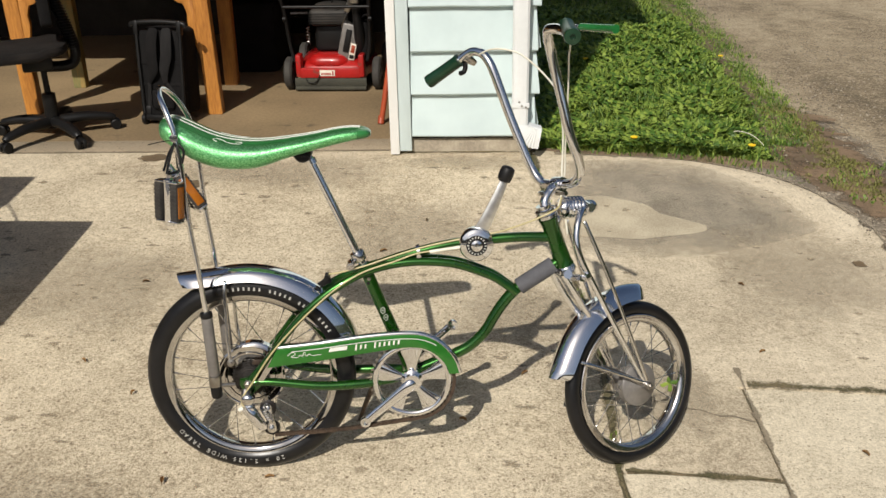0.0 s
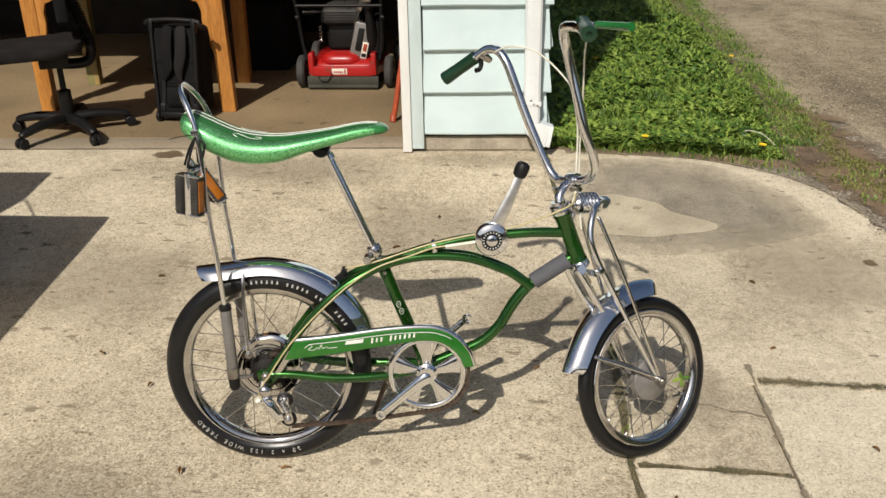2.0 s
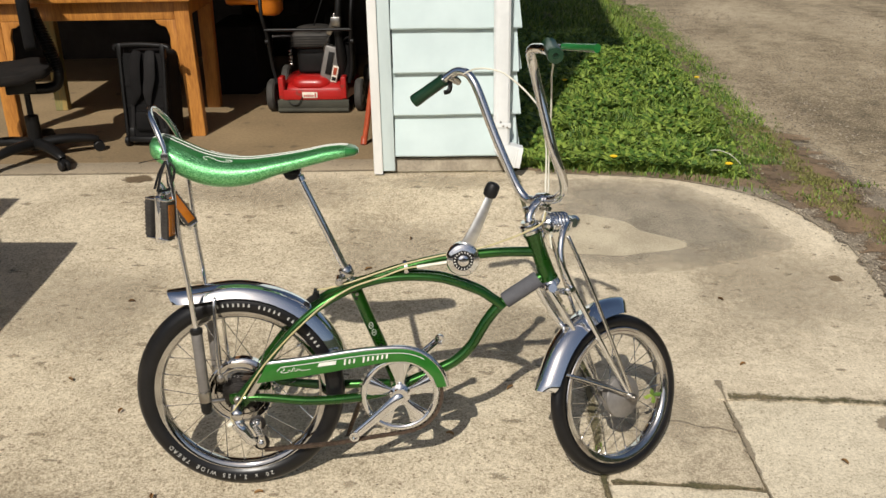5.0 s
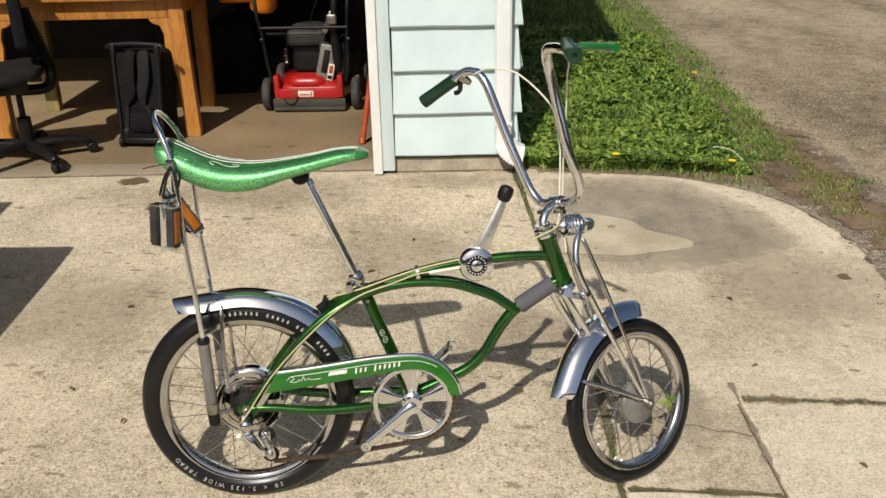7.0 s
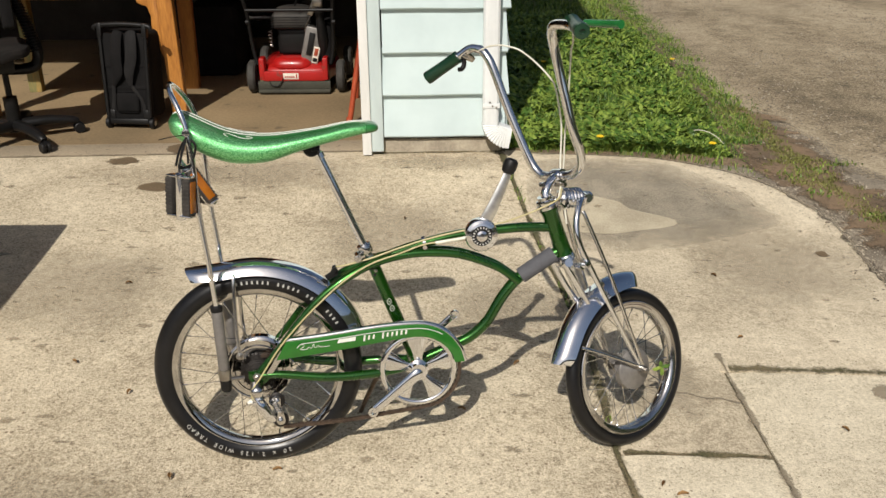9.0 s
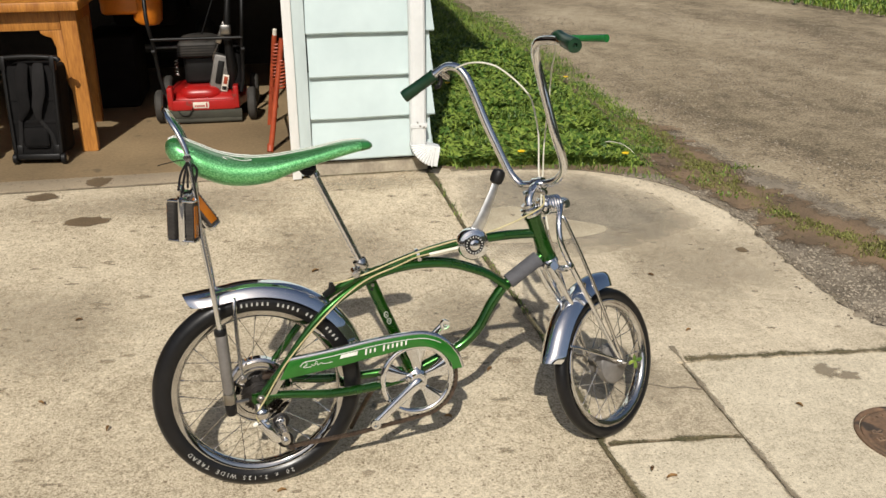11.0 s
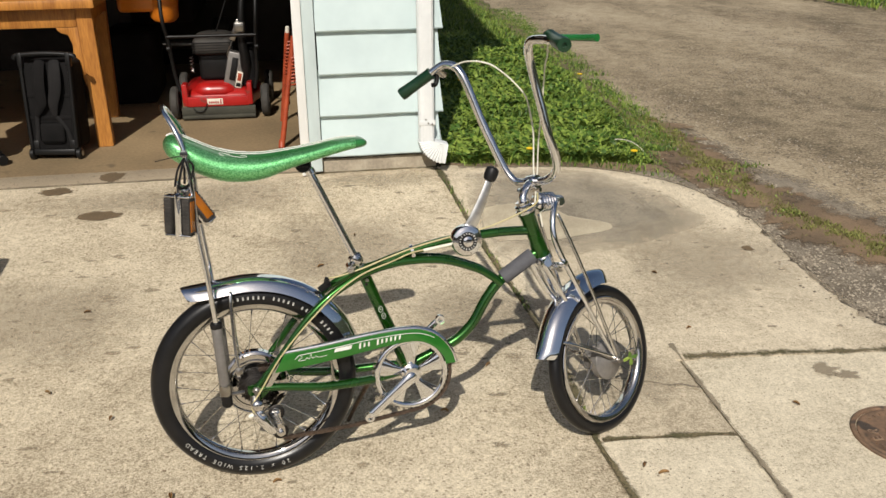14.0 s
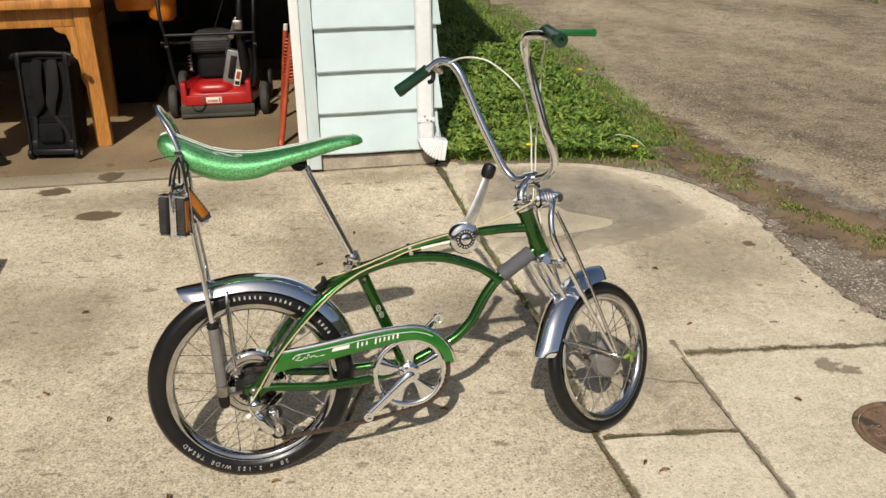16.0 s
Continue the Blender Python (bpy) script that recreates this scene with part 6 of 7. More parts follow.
part("lever_sleeve", tube([(0.6575, 1.0815, 0.218), (0.661, 1.072, 0.268), (0.6575, 1.061, 0.327)], (0.008, 0.0085, 0.0095), 12, 4), LEVER_GREEN, lev, "glossy green lever sleeve", m=STEER)
part("stub_lever", tube([(0.628, 1.056, -0.200), (0.630, 1.043, -0.202), (0.626, 1.031, -0.205), (0.615, 1.028, -0.206)], (0.006, 0.0062, 0.0062, 0.006), 10, 5), PLASTIC, bars, "small dark bent lever", m=STEER)

# cables
part("brake_cable", tube([(0.556, 1.036, -0.165), (0.580, 1.050, -0.135), (0.606, 1.054, -0.110), (0.632, 1.050, -0.105), (0.656, 1.041, -0.100), (0.690, 1.015, -0.085), (0.722, 0.983, -0.075), (0.738, 0.958, -0.068), (0.749, 0.911, -0.062), (0.757, 0.870, -0.062), (0.760, 0.82, -0.064), (0.760, 0.76, -0.058), (0.765, 0.70, -0.04), (0.775, 0.62, -0.02)], 0.0023, 8, 8), CABLE_WHITE, bike, "thin white brake cable")
part("brake_cable", tube([STEER @ Vector((0.650, 1.086, 0.185)), (0.738, 1.078, 0.085), (0.740, 1.052, 0.064), (0.745, 1.012, 0.044), (0.750, 0.960, 0.022), (0.755, 0.895, -0.005), (0.759, 0.83, -0.026), (0.763, 0.77, -0.038), (0.757, 0.72, -0.03), (0.745, 0.69, 0.0)], 0.0021, 8, 8), CABLE_WHITE, bike, "thin white brake cable")
part("brake_cable", tube([(0.752, 0.715, 0.0), (0.738, 0.695, 0.028), (0.690, 0.672, 0.036), (0.640, 0.650, 0.030), (0.598, 0.634, 0.022), (0.498, 0.612, 0.016), (0.416, 0.592, 0.015), (0.34, 0.567, 0.016), (0.276, 0.545, 0.02), (0.22, 0.528, 0.014), (0.195, 0.522, 0.006)], 0.0023, 8, 6), CABLE, bike, "cream brake cable along the frame")
part("shift_cable", tube([(0.535, 0.600, 0.034), (0.498, 0.592, 0.026), (0.416, 0.582, 0.022), (0.35, 0.560, 0.028), (0.276, 0.535, 0.036), (0.21, 0.495, 0.050), (0.148, 0.440, 0.062), (0.10, 0.390, 0.068), (0.055, 0.335, 0.073), (0.012, 0.268, 0.082), (-0.012, 0.232, 0.088), (-0.010, 0.212, 0.088), (0.004, 0.200, 0.086)], 0.0021, 8, 6), CABLE, bike, "cream shift cable along the frame")
part("cable_clip", lathe([(0.0135, -0.004), (0.0165, -0.004), (0.0165, 0.004), (0.0135, 0.004)], 20, (0.412, 0.580, 0.0), (0.95, 0.28, 0), closed=True), CHROME, bike, "chrome cable clip")
part("clip_screw", tube([(0.412, 0.576, 0.014), (0.412, 0.574, 0.026)], 0.0055, 8, 0), CHROME, bike)

# stick shifter
SH = (0.548, 0.609, 0)
shifter = part("stick_shifter", lathe([(0, 0.012), (0.033, 0.012), (0.039, 0.018), (0.0410, 0.024), (0.0410, 0.044), (0.038, 0.049), (0.032, 0.051), (0.0285, 0.0525), (0, 0.0525)], 40, SH), CHROME, bike, "round chrome stick shifter")
part("dial_face", lathe([(0, 0.0), (0.0245, 0.0), (0.025, 0.0012), (0.0, 0.0018)], 32, (SH[0], SH[1], 0.0522)), PLASTIC, shifter, "black dial face")
bm = bmesh.new()
for k in range(18):
    a = 2 * math.pi * k / 18
    box(-0.0009, 0.0009, -0.0022, 0.0022, 0, 0.0007, m=pose(SH[0] + 0.0205 * math.cos(a), SH[1] + 0.0205 * math.sin(a), 0.0536, 0, 0, math.degrees(a) - 90), bm=bm)
part("dial_marks", bm, LETTER, shifter, "white marks round the dial", smooth=False)
part("centre_boss", lathe([(0.014, 0.0), (0.0135, 0.003), (0.008, 0.005), (0.0075, 0.008), (0, 0.009)], 24, (SH[0], SH[1], 0.0535)), CHROME, shifter)
part("shift_lever", tube([(0.556, 0.640, 0.036), (0.572, 0.672, 0.038), (0.596, 0.728, 0.036), (0.612, 0.768, 0.033)], (0.0165, 0.0150, 0.0115, 0.0095), 12, 4, flat=(0, 0, 1, 0.25)), SATIN, shifter, "flat chrome lever")
part("lever_knob", lathe([(0, 0), (0.010, 0), (0.0155, 0.004), (0.0175, 0.014), (0.0175, 0.026), (0.0155, 0.034), (0.009, 0.038), (0, 0.039)], 18, (0.607, 0.760, 0.033), (0.34, 0.93, 0)), PLASTIC, shifter, "black knob")
part("shifter_clamp", lathe([(0.013, -0.012), (0.0185, -0.012), (0.0185, 0.012), (0.013, 0.012)], 20, (0.543, 0.606, 0), (0.99, 0.12, 0), closed=True), CHROME_WORN, shifter)
part("cable_ferrule", tube([(0.515, 0.600, 0.032), (0.438, 0.585, 0.024)], 0.0042, 10, 0), CABLE_WHITE, shifter, "white cable ferrule")


# a pair of loose pedals hung from the seat by a strap
def pedal(m, label):
    p = thing("pedal", label, "pedal", m, "loose pedals hung from the seat")
    part("spindle", lathe([(0, -0.056), (0.011, -0.056), (0.0125, -0.05), (0.0125, 0.05), (0.009, 0.053), (0.006, 0.054), (0.006, 0.072), (0.0, 0.072)], 16, (0, 0, 0), (0, 1, 0)), CHROME, p, "chrome spindle and barrel")
    part("end_plate", box(-0.033, 0.033, -0.048, -0.043, -0.012, 0.012, 0.002), CHROME_WORN, p, "chrome end plate")
    part("end_plate", box(-0.033, 0.033, 0.043, 0.048, -0.012, 0.012, 0.002), CHROME_WORN, p, "chrome end plate")
    for s in (1, -1):
        bm = box(s * 0.0235 - 0.0095, s * 0.0235 + 0.0095, -0.043, 0.043, -0.013, 0.013, 0.003)
        for k in range(9):
            y = -0.036 + 0.009 * k
            for t in (1, -1):
                box(s * 0.0235 - 0.0085, s * 0.0235 + 0.0085, y - 0.0025, y + 0.0025, t * 0.0135 - 0.001, t * 0.0135 + 0.001, bm=bm)
        part("rubber_block", bm, RUBBER, p, "black ribbed rubber block")
        part("reflector", box(s * 0.0335 - 0.0012, s * 0.0335 + 0.0012, -0.036, 0.036, -0.0095, 0.0095, 0.001), AMBER, p, "amber reflector")
    return p


def local_to_world(u, v, w, rx=0, ry=0, rz=0):
    return BIKE @ pose(u, v, w, rx, ry, rz)


pedal(local_to_world(-0.153, 0.719, 0.088, 0, -28, -2), "black rubber pedal with amber reflectors hanging by its spindle")
pedal(local_to_world(-0.118, 0.735, 0.052, 8, -62, 26), "second black pedal with amber reflectors hanging tilted")
strap = thing("hanging_strap", "thin black strap that holds two loose pedals", "strap", BIKE)
for pts in ([(-0.132, 0.858, 0.083), (-0.143, 0.820, 0.098), (-0.150, 0.785, 0.108)], [(-0.130, 0.858, 0.083), (-0.150, 0.825, 0.080), (-0.158, 0.79, 0.100)], [(-0.132, 0.856, 0.075), (-0.136, 0.82, 0.066), (-0.138, 0.788, 0.055)], [(-0.128, 0.85, 0.080), (-0.115, 0.83, 0.085), (-0.128, 0.79, 0.085), (-0.148, 0.784, 0.104)]):
    part("cord", tube(pts, 0.0028, 6, 5), PLASTIC, strap, "black cord")
part("loose_end", tube([(-0.135, 0.855, 0.075), (-0.16, 0.852, 0.07), (-0.20, 0.842, 0.06)], 0.0011, 5, 5), PLASTIC, strap)


# ---- things in the garage ----
def workbench():
    b = thing("workbench", "orange-stained wooden workbench with scrolled corner brackets", "workbench")
    z = FLOOR

    def leg(x0, y0, x1, y1, w, d, mat, label=""):
        bm = bmesh.new()
        rows = []
        for zz, x, y in ((z, x0, y0), (0.811, x1, y1)):
            rows.append([bm.verts.new((x + sx * w / 2, y + sy * d / 2, zz)) for sx, sy in ((-1, -1), (1, -1), (1, 1), (-1, 1))])
        for k in range(4):
            bm.faces.new((rows[0][k], rows[0][(k + 1) % 4], rows[1][(k + 1) % 4], rows[1][k]))
        bm.faces.new(rows[0][::-1])
        bm.faces.new(rows[1])
        bmesh.ops.bevel(bm, geom=bm.edges[:], offset=0.003, segments=2, affect="EDGES")
        part("leg", bm, mat, b, label)

    leg(-1.279, 5.075, -1.291, 5.075, 0.078, 0.060, WOOD)
    leg(-1.355, 5.73, -1.345, 5.73, 0.080, 0.060, WOOD)
    leg(-2.306, 5.11, -2.290, 5.075, 0.080, 0.060, WOOD)
    leg(-2.285, 5.70, -2.29, 5.73, 0.075, 0.060, WOOD_GREEN, "green-stained rear leg")
    part("tabletop", box(-2.50, -1.222, 4.985, 5.86, 0.812, 0.857, 0.006), WOOD, b, "thick wooden top")
    part("apron", box(-2.249, -1.332, 5.052, 5.080, 0.714, 0.811, 0.003), WOOD, b)
    part("apron", box(-1.32, -1.295, 5.107, 5.698, 0.714, 0.811, 0.003), WOOD, b)
    part("apron", box(-2.25, -1.387, 5.71, 5.735, 0.714, 0.811, 0.003), WOOD, b)
    o = [(-1.331, 0.713), (-1.436, 0.713)] + smooth_outline([(-1.428, 0.696), (-1.405, 0.682), (-1.384, 0.676), (-1.374, 0.650), (-1.367, 0.622), (-1.370, 0.585), (-1.367, 0.555), (-1.355, 0.50), (-1.341, 0.455), (-1.328, 0.41)], 3) + [(-1.326, 0.41)]
    turn = Matrix(((1, 0, 0, 0), (0, 0, 1, 0), (0, 1, 0, 0), (0, 0, 0, 1)))
    part("bracket", extrude(o, 5.055, 5.079, 0.002, turn), WOOD, b, "scroll-sawn corner bracket")
    part("bracket", extrude([(-2.251 - (x + 1.331), zz) for x, zz in o][::-1], 5.055, 5.079, 0.002, turn), WOOD, b, "scroll-sawn corner bracket")
    return b


workbench()


def office_chair():
    c = thing("office_chair", "black swivel office chair with a dusty fabric seat", "chair", pose(-1.995, 4.66, FLOOR, 0, 0, 24))
    base = part("base", lathe([(0, 0.055), (0.040, 0.055), (0.045, 0.075), (0.035, 0.105), (0, 0.108)], 24), PLASTIC, c, "five-star plastic base")
    part("gas_lift", lathe([(0, 0.10), (0.034, 0.10), (0.033, 0.225), (0.024, 0.228), (0.015, 0.232), (0.014, 0.345), (0, 0.345)], 20), PLASTIC, c, "black gas lift")
    for k in range(5):
        a = radians(72 * k - 44 - 24)
        d = Vector((math.cos(a), math.sin(a), 0))
        part("arm", tube([d * 0.02 + Vector((0, 0, 0.085)), d * 0.15 + Vector((0, 0, 0.088)), d * 0.265 + Vector((0, 0, 0.072)), d * 0.292 + Vector((0, 0, 0.060))], (0.034, 0.030, 0.024, 0.018), 12, 4, flat=(0, 0, 1, 0.8)), PLASTIC, base)
        s = Vector((-d.y, d.x, 0))
        q = d * 0.295 + Vector((0, 0, 0.027))
        bm = bmesh.new()
        for t in (1, -1):
            lathe([(0, -0.009), (0.023, -0.009), (0.027, -0.005), (0.027, 0.005), (0.023, 0.009), (0, 0.009)], 18, q + s * 0.014 * t, s, bm=bm)
        part("castor", bm, PLASTIC, c, "twin-wheel castor")
        part("castor_hood", tube([q + s * -0.006 + Vector((0, 0, 0.014)), q + s * 0.006 + Vector((0, 0, 0.014))], 0.020, 10, 0), PLASTIC, c)
    back = Matrix.Translation((0.05, 0, 0))
    part("mechanism", box(-0.09, 0.05, -0.05, 0.05, 0.345, 0.425, 0.01), PLASTIC, c, "black plate under the seat")
    o = smooth_outline([(-0.42, 0.0), (-0.41, 0.16), (-0.35, 0.21), (-0.15, 0.215), (0.03, 0.19), (0.075, 0.11), (0.085, 0.0), (0.075, -0.11), (0.03, -0.19), (-0.15, -0.215), (-0.35, -0.21), (-0.41, -0.16), (-0.42, 0.0)], 4)[:-1]
    bm = extrude(o, 0.418, 0.466, 0.020)
    for v in bm.verts:
        v.co.z += 0.016 * (v.co.x > -0.05) - 0.03 * max(0.0, -0.30 - v.co.x) / 0.12
    part("seat", bm, CHAIR_FABRIC, c, "dusty black fabric seat", m=back)
    part("spine", tube([(-0.06, 0, 0.36), (0.06, 0, 0.355), (0.105, 0, 0.385), (0.11, 0, 0.47), (0.075, 0, 0.60), (0.045, 0, 0.74)], 0.026, 12, 5, flat=(0, 1, 0, 1.5)), PLASTIC, c, "bent spine of the backrest", m=back)
    bm = bmesh.new()
    for k in range(20):
        f = k / 19
        lathe([(0.029, -0.003), (0.034, 0), (0.029, 0.003)], 12, (0.100 - 0.055 * f * f, -0.012, 0.44 + 0.26 * f), bm=bm)
    part("ribbed_sleeve", bm, PLASTIC, c, "ribbed rubber bellows", m=back)
    o = smooth_outline([(-0.21, 0.62), (-0.20, 0.575), (-0.12, 0.555), (0.0, 0.55), (0.12, 0.555), (0.20, 0.575), (0.21, 0.62), (0.215, 0.76), (0.19, 0.86), (0.10, 0.895), (0.0, 0.90), (-0.10, 0.895), (-0.19, 0.86), (-0.215, 0.76), (-0.21, 0.62)], 4)[:-1]
    bm = extrude(o, -0.028, 0.028, 0.016)
    bm.transform(Matrix.Translation((0.01, 0.05, 0)) @ Matrix(((0, 0, 1, 0), (1, 0, 0, 0), (0, 1, 0, 0), (0, 0, 0, 1))))
    part("backrest", bm, FABRIC, c, "padded black backrest", m=back)
    return c


office_chair()


def rolling_bag():
    g = thing("rolling_bag", "black rolling backpack with padded straps and two wheels", "bag", pose(-1.487, 4.852, FLOOR, -7, 0, -8.5))
    bm = box(-0.115, 0.115, 0.03, 0.20, 0.05, 0.50, 0.03, seg=3)
    part("body", bm, FABRIC, g, "black fabric body")
    part("back_panel", box(-0.12, 0.12, -0.005, 0.032, 0.05, 0.485, 0.010), FABRIC, g, "stiff black back panel")
    part("foot_bar", box(-0.105, 0.105, -0.02, 0.02, 0.025, 0.055, 0.008), PLASTIC, g, "moulded foot bar")
    for s in (1, -1):
        part("wheel", lathe([(0, -0.013), (0.024, -0.013), (0.030, -0.008), (0.030, 0.008), (0.024, 0.013), (0, 0.013)], 22, (s * 0.118, 0.005, 0.030), (1, 0, 0)), PLASTIC, g, "small plastic wheel")
        part("wheel_cap", lathe([(0, 0), (0.014, 0), (0.012, 0.002), (0, 0.003)], 16, (s * 0.118 + s * 0.0125, 0.005, 0.030), (s, 0, 0)), STEEL, g)
        part("wheel_housing", box(s * 0.095 - 0.02, s * 0.095 + 0.02, -0.012, 0.03, 0.045, 0.10, 0.008), PLASTIC, g)
        part("side_rail", tube([(s * 0.112, -0.012, 0.06), (s * 0.116, -0.014, 0.28), (s * 0.120, -0.010, 0.50)], 0.010, 8, 3), PLASTIC, g, "side rail of the handle")
    part("handle", tube([(-0.150, -0.006, 0.505), (-0.13, -0.008, 0.522), (0, -0.010, 0.530), (0.13, -0.008, 0.522), (0.150, -0.006, 0.505)], 0.0125, 12, 5), PLASTIC, g, "wide black handle")
    for s in (1, -1):
        part("handle_tab", box(s * 0.118 - 0.012, s * 0.118 + 0.012, -0.022, 0.01, 0.465, 0.535, 0.004), PLASTIC, g)
    for s, mat in ((1, FABRIC_GREY), (-1, FABRIC)):
        part("shoulder_strap", tube([(s * 0.035 + 0.012, -0.012, 0.49), (s * 0.040 + 0.012, -0.034, 0.44), (s * 0.040 + 0.008, -0.040, 0.36), (s * 0.030, -0.036, 0.29), (s * 0.045 - 0.02, -0.022, 0.225)], (0.026, 0.030, 0.031, 0.026, 0.012), 12, 5, flat=(0, 1, 0, 0.35)), mat, g, "padded shoulder strap")
        part("webbing", tube([(s * 0.045 - 0.02, -0.020, 0.23), (s * 0.075, -0.012, 0.15), (s * 0.085, -0.006, 0.09)], 0.010, 8, 4, flat=(0, 1, 0, 0.3)), FABRIC_GREY, g)
    part("pocket", box(-0.062, 0.062, -0.022, 0.0, 0.085, 0.19, 0.018, seg=3), FABRIC, g, "small curved pocket")
    for k in range(2):
        part("strap_band", box(-0.118, 0.118, -0.0095, -0.004, 0.205 + 0.11 * k, 0.222 + 0.11 * k, 0.001), FABRIC, g)
    return g


rolling_bag()


def mower():
    w = thing("lawn_mower", "red push lawn mower with a dusty black engine", "lawn mower", pose(-0.712, 5.55, FLOOR, 0, 0, -2))
    deck = bmesh.new()
    o = smooth_outline([(-0.190, 0.02), (-0.205, 0.12), (-0.225, 0.25), (-0.22, 0.42), (-0.14, 0.52), (0.0, 0.55), (0.14, 0.52), (0.22, 0.42), (0.235, 0.25), (0.205, 0.12), (0.190, 0.02), (0.12, 0.0), (-0.12, 0.0), (-0.190, 0.02)], 3)[:-1]
    rings = []
    for s, z in ((1.0, 0.070), (1.0, 0.105), (0.985, 0.128), (0.92, 0.150), (0.80, 0.168), (0.55, 0.180)):
        rings.append([deck.verts.new((x * s, 0.27 + (y - 0.27) * s, z)) for x, y in o])
    n = len(o)
    for a, b in zip(rings, rings[1:]):
        for k in range(n):
            deck.faces.new((a[k], a[(k + 1) % n], b[(k + 1) % n], b[k]))
    deck.faces.new(rings[-1])
    part("deck", deck, RED, w, "red pressed-steel deck")
    part("front_panel", box(-0.178, 0.178, -0.028, -0.002, 0.080, 0.138, 0.006), RED, w, "red front panel")
    for s in (1, -1):
        part("side_lug", box(s * 0.186 - 0.016, s * 0.186 + 0.016, -0.030, 0.05, 0.085, 0.215, 0.008), RED, w)
    part("hood", tube([(-0.125, 0.085, 0.150), (-0.08, 0.080, 0.160), (0.04, 0.080, 0.160), (0.085, 0.085, 0.150)], (0.035, 0.050, 0.050, 0.035), 16, 4, flat=(0, 1, 0, 1.5)), RED, w, "rounded red blade housing")
    part("label", box(-0.062, 0.028, -0.0300, -0.0285, 0.092, 0.127, 0.0004), PAPER, w, "pale warning label")
    bm = bmesh.new()
    for k in range(5):
        box(-0.052 + 0.012 * k, -0.044 + 0.012 * k, -0.0312, -0.0301, 0.099, 0.111, bm=bm)
    box(0.012, 0.020, -0.0312, -0.0301, 0.097, 0.122, bm=bm)
    part("label_bars", bm, RED, w, "small printed bars", smooth=False)
    part("flap", tube([(-0.212, -0.018, 0.050), (0.212, -0.018, 0.050)], 0.030, 14, 0, flat=(0, 1, 0, 0.42)), FLAP, w, "grey-green rubber trailing flap")
    part("flap_roll", tube([(-0.21, -0.03, 0.020), (0.21, -0.03, 0.020)], 0.013, 12, 0), FLAP, w)
    eng = part("engine", box(-0.11, 0.12, 0.13, 0.38, 0.20, 0.36, 0.025, seg=3), PLASTIC, w, "black engine block")
    part("shroud", box(-0.135, 0.100, 0.11, 0.40, 0.352, 0.452, 0.030, seg=4), DUSTY, w, "dusty black engine shroud")
    part("shroud_cap", lathe([(0.110, 0), (0.105, 0.012), (0.085, 0.020), (0, 0.024)], 28, (-0.015, 0.255, 0.448)), DUSTY, w)
    for k in range(5):
        part("cooling_fin", box(-0.137, 0.102, 0.108, 0.402, 0.365 + 0.015 * k, 0.369 + 0.015 * k), PLASTIC, eng, smooth=False)
    lean = pose(0.085, 0.05, 0.165, 0, 14, 0)
    part("fuel_tank", box(-0.058, 0.050, 0.0, 0.075, 0.0, 0.215, 0.010, m=lean), GREY_METAL, w, "grey plastic cover")
    part("tank_panel", box(-0.030, 0.004, -0.008, -0.001, 0.050, 0.185, 0.003, m=lean), PLASTIC, w, "black recess of the cover")
    part("tank_label", box(0.010, 0.044, -0.0035, -0.0010, 0.012, 0.110, 0.001, m=lean), PAPER, w, "pale sticker")
    part("tank_stripe", box(0.016, 0.038, -0.0055, -0.0036, 0.055, 0.100, 0.0006, m=lean), RED_DULL, w)
    part("tank_bar", box(0.014, 0.040, -0.0055, -0.0036, 0.020, 0.042, 0.0006, m=lean), PLASTIC, w)
    part("bracket", box(-0.012, 0.020, -0.004, 0.010, 0.0, 0.125, 0.004, m=pose(0.105, 0.02, 0.455, 0, 24, 0)), STEEL, w, "bent steel bracket")
    part("wire_loop", tube([(0.075, 0.09, 0.33), (0.068, 0.08, 0.36), (0.085, 0.07, 0.40), (0.105, 0.07, 0.44)], 0.004, 8, 5), STEEL, w, "bent steel wire")
    bm = tube([(-0.150 + 0.012 * math.cos(k * 0.9), 0.14 + 0.012 * math.sin(k * 0.9), 0.25 + 0.0028 * k) for k in range(36)], 0.0022, 6, 1)
    part("coil_spring", bm, STEEL, w)
    for sx in (1, -1):
        for y, r in ((0.045, 0.095), (0.47, 0.095)):
            wh = part("wheel", lathe([(0.055, -0.020), (r - 0.012, -0.024), (r, -0.014), (r, 0.014), (r - 0.012, 0.024), (0.055, 0.020)], 32, (sx * 0.262 + 0.010, y, r), (1, 0, 0), closed=True), TYRE_OLD, w, "dusty rubber tyre")
            part("wheel_disc", lathe([(0, -0.012), (0.058, -0.014), (0.058, 0.014), (0.02, 0.016), (0.018, 0.024), (0, 0.024)], 24, (sx * 0.262 + 0.010, y, r), (sx, 0, 0)), GREY_PLASTIC, wh)
        part("handle_tube", tube([(sx * 0.215, 0.02, 0.17), (sx * 0.235, 0.02, 0.27), (sx * 0.245, -0.015, 0.46), (sx * 0.26, -0.05, 0.62), (sx * 0.275, 0.10, 0.95)], 0.011, 10, 5), PLASTIC, w, "black tubular handle")
        part("handle_knob", lathe([(0, 0), (0.016, 0), (0.014, 0.018), (0, 0.02)], 14, (sx * 0.24, -0.01, 0.42), (sx, 0, 0)), PLASTIC, w)
    part("cross_bar", tube([(-0.252, -0.03, 0.490), (0.252, -0.03, 0.490)], 0.009, 10, 0), PLASTIC, w)
    part("upper_bar", tube([(-0.275, 0.10, 0.95), (-0.2, 0.12, 0.98), (0.2, 0.12, 0.98), (0.275, 0.10, 0.95)], 0.011, 10, 5), PLASTIC, w)
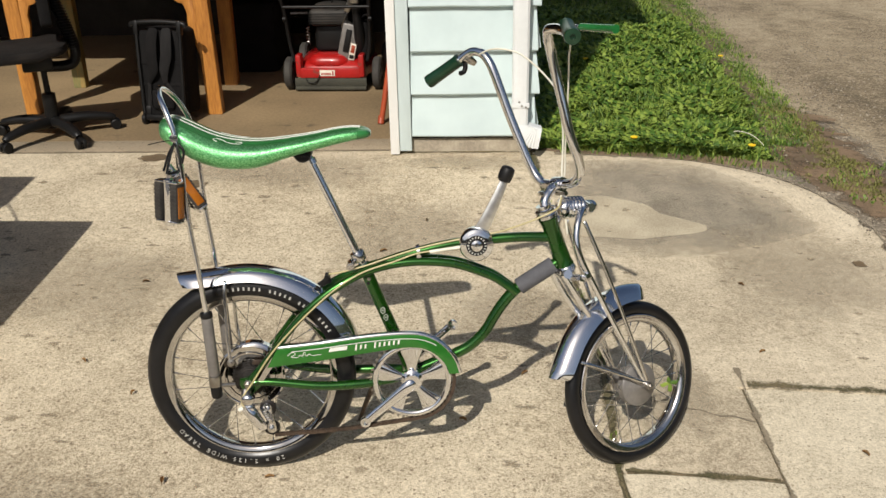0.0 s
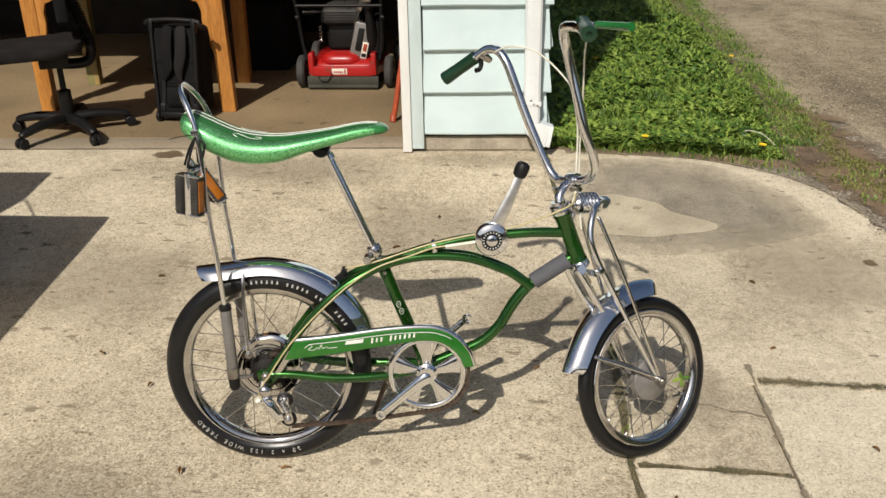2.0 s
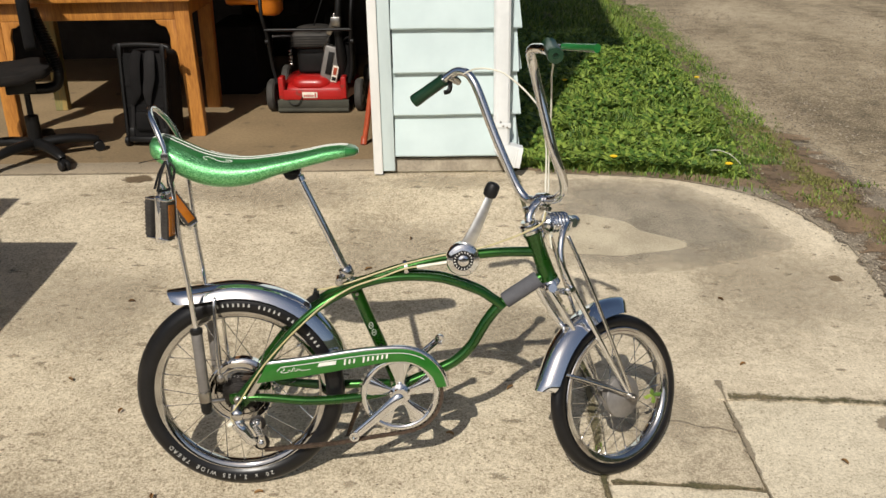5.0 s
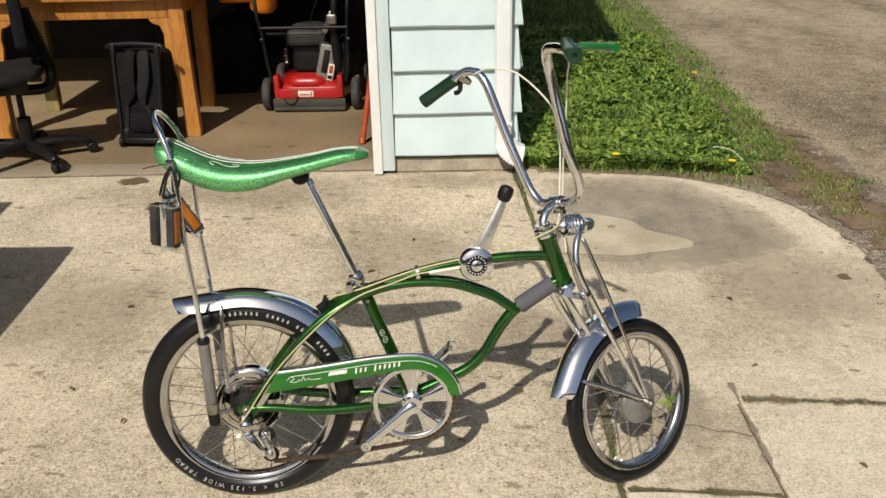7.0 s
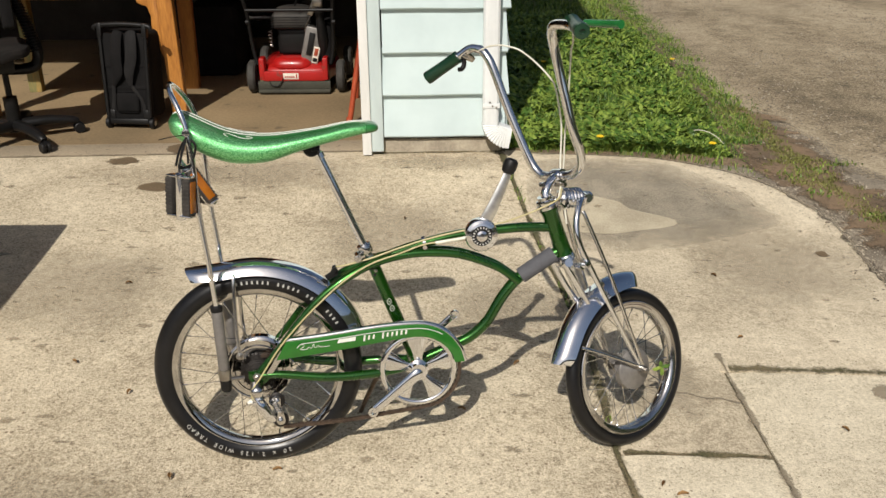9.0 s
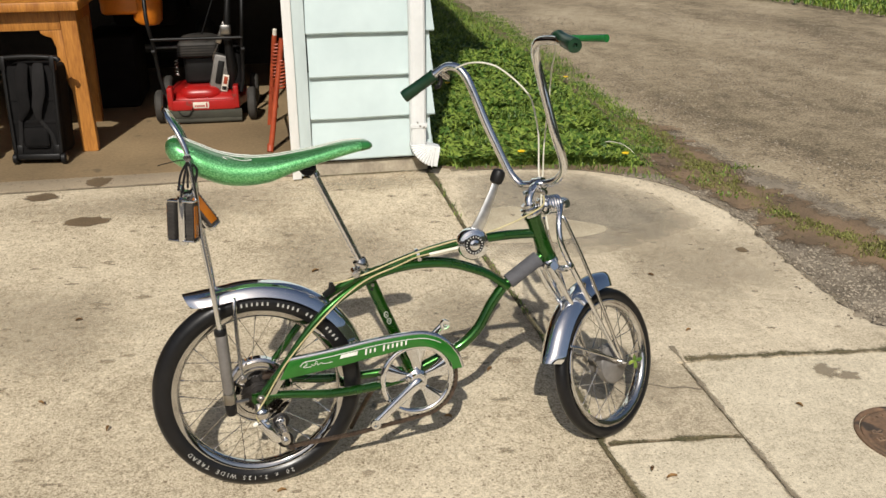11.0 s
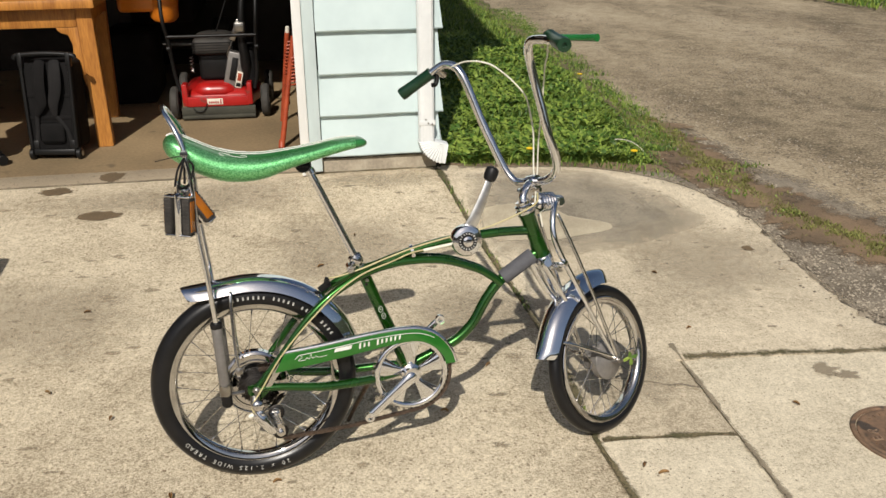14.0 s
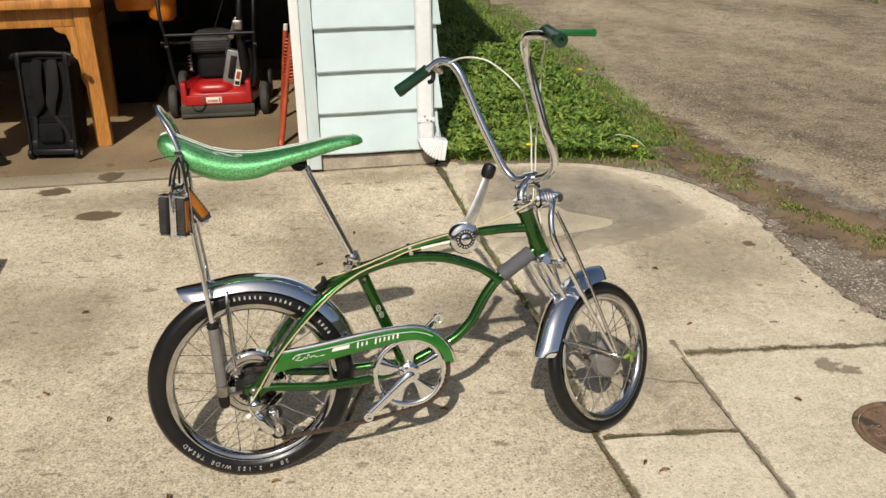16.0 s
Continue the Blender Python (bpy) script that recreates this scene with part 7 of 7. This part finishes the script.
    part("pull_cord", tube([(0.02, 0.06, 0.50), (0.06, 0.05, 0.60), (0.10, 0.05, 0.70)], 0.004, 6, 4), PLASTIC, w)
    part("hose", tube([(0.165, 0.10, 0.19), (0.172, 0.05, 0.32), (0.165, 0.03, 0.45), (0.175, 0.02, 0.62), (0.20, 0.06, 0.80)], (0.030, 0.030, 0.024, 0.018, 0.014), 12, 5), PLASTIC, w, "black cable bundle up the handle")
    part("grass_bag", box(0.155, 0.225, 0.06, 0.30, 0.15, 0.40, 0.03, seg=3), FABRIC, w, "black side cover")
    part("throttle_box", box(0.13, 0.19, -0.02, 0.02, 0.50, 0.56, 0.01, m=pose(0, 0, 0, 0, 0, 0)), STEEL, w, "bare metal control box")
    part("cable", tube([(-0.15, 0.0, 0.10), (-0.14, -0.035, 0.07), (-0.12, -0.04, 0.055), (-0.085, -0.04, 0.06), (-0.06, -0.035, 0.10)], 0.003, 6, 5), PLASTIC, w, "loose black cable")
    return w


mower()


def pole_stand():
    s = thing("folding_stand", "red-orange steel folding stand leaning behind the door jamb", "stand")
    part("pole", tube([(-0.352, 4.84, FLOOR), (-0.330, 4.85, 0.21), (-0.300, 4.87, 0.39), (-0.270, 4.88, 0.554), (-0.252, 4.88, 0.66)], 0.0145, 12, 4), RED_DULL, s, "red-orange steel pole")
    part("pole", tube([(-0.346, 5.42, FLOOR), (-0.315, 5.36, 0.34), (-0.283, 5.30, 0.615)], 0.0145, 12, 4), RED_DULL, s, "red-orange steel pole")
    part("tip", lathe([(0, 0), (0.0125, 0), (0.011, 0.035), (0, 0.038)], 12, (-0.283, 5.30, 0.612), (0.1, -0.2, 1)), PAPER, s, "pale cap")
    part("pole", tube([(-0.200, 4.93, FLOOR), (-0.225, 4.90, 0.4), (-0.24, 4.88, 0.62)], 0.008, 10, 3), PLASTIC, s, "thin black leg")
    part("brace", tube([(-0.300, 4.893, 0.31), (-0.314, 5.36, 0.31)], 0.008, 8, 0), RED_DULL, s)
    part("foot", tube([(-0.354, 4.832, FLOOR + 0.002), (-0.349, 4.85, FLOOR + 0.04)], 0.017, 10, 0), RED_DULL, s)
    part("coil", tube([(-0.292 + 0.0016 * k / 9 + 0.020 * math.cos(k * 0.8), 5.315 + 0.020 * math.sin(k * 0.8), 0.36 + 0.0024 * k) for k in range(90)], 0.005, 6, 1), RED_DULL, s, "coiled red cord")
    part("coil", tube([(-0.272 + 0.0016 * k / 9 + 0.020 * math.cos(k * 0.8), 4.886 + 0.020 * math.sin(k * 0.8), 0.40 + 0.0022 * k) for k in range(70)], 0.005, 6, 1), RED_DULL, s, "coiled red cord")
    return s


pole_stand()


def snow_blower():
    o = thing("snow_blower", "orange snow blower standing in the dark garage", "snow blower", pose(-1.065, 6.0, FLOOR))
    part("housing", box(-0.21, 0.02, -0.10, 0.30, 0.580, 0.82, 0.03, seg=3), ORANGE, o, "orange painted housing")
    bm = lathe([(0.0, -0.14), (0.07, -0.14), (0.085, -0.12), (0.085, 0.10), (0.07, 0.13), (0.07, 0.40), (0, 0.40)], 28, (0.060, -0.04, 0.665), (0.1, -0.2, 1))
    part("chute", bm, ORANGE, o, "round orange chute")
    # black stands in for shade here: the sun would show the box grey
    part("auger_box", box(-0.36, -0.06, 0.02, 0.55, 0.0, 0.44, 0.03), FABRIC, o, "auger box, coloured black for the shade around it")
    for s in (1, -1):
        part("wheel", lathe([(0.07, -0.05), (0.16, -0.06), (0.19, -0.04), (0.19, 0.04), (0.16, 0.06), (0.07, 0.05)], 28, (s * 0.30, 1.10, 0.19), (1, 0, 0), closed=True), TYRE_OLD, o, "ribbed tyre")
    part("axle", tube([(-0.3, 1.10, 0.19), (0.3, 1.10, 0.19)], 0.03, 12, 0), STEEL, o)
    part("engine", box(-0.2, 0.2, 0.25, 0.95, 0.46, 0.66, 0.04), FABRIC, o, "black engine")
    for s in (1, -1):
        part("handle", tube([(s * 0.22, 0.85, 0.5), (s * 0.26, 1.1, 0.9), (s * 0.26, 1.25, 0.95)], 0.014, 8, 4), PLASTIC, o)
    return o


snow_blower()


# an unseen folding table with a box, shaped by the shadow on the drive
table = thing("folding_table", "unseen plastic folding table that shadows the drive", "table", pose(-2.08, 2.385, height(-2.08, 2.385)))
part("tabletop", box(-0.9, 0.487, -0.47, 0.573, 0.66, 0.70, 0.01), PAPER, table, "pale plastic tabletop")
# added board: keeps low southern sky light out of the table's shadow
part("front_panel", box(-0.88, 0.470, 0.53, 0.552, 0.02, 0.659, 0.003), CARD, table, "brown board added under the tabletop to deepen its shadow")
for sx in (-0.8, 0.36):
    for sy in (-0.3, 0.40):
        part("leg", tube([(sx, sy, -0.02), (sx, sy, 0.66)], 0.013, 10, 0), STEEL, table)
carton = thing("cardboard_box", "unseen brown cardboard box on the folding table", "box", pose(-2.48, 2.565, height(-2.08, 2.385) + 0.70))
part("carton", box(-0.35, 0.328, 0.044, 0.350, 0.0, 0.50, 0.004), CARD, carton, "brown cardboard carton")
part("flap", box(-0.352, 0.330, 0.351, 0.357, 0.20, 0.50, 0.001), CARD, carton)

part("cord", tube([(0.326, 0.046, 0.50), (0.45, 0.16, 0.29), (0.60, 0.335, 0.004)], 0.004, 6, 4), PLASTIC, carton, "thin black cord")

# ---- unseen walls added behind the camera, dark for the chrome to reflect ----
HEDGE = material("unseen_dark_hedge", (0.050, 0.070, 0.024), (0.018, 0.028, 0.011), 1.2, 0.95, bump=1.0, bscale=8, fine=0.8)
UNSEEN_WALL = material("unseen_brown_wall", (0.11, 0.088, 0.072), (0.07, 0.056, 0.046), 2, 0.9, bump=0.3, bscale=15)
tagged(link("wall_south", box(-30.0, 30.0, -18.2, -18.0, -0.3, 3.4, 0.01), UNSEEN_WALL), "unseen plain brown wall added across the street", "wall", kind="structure")
tagged(link("wall_west", box(-12.2, -12.0, -18.0, 8.0, -0.3, 3.4, 0.01), UNSEEN_WALL), "unseen plain brown wall added beside the drive", "wall", kind="structure")
tagged(link("wall_east", box(15.0, 15.2, -18.0, 34.0, -1.2, 4.6, 0.01), HEDGE), "unseen dark green hedge added along the far side of the road", "hedge", kind="structure")
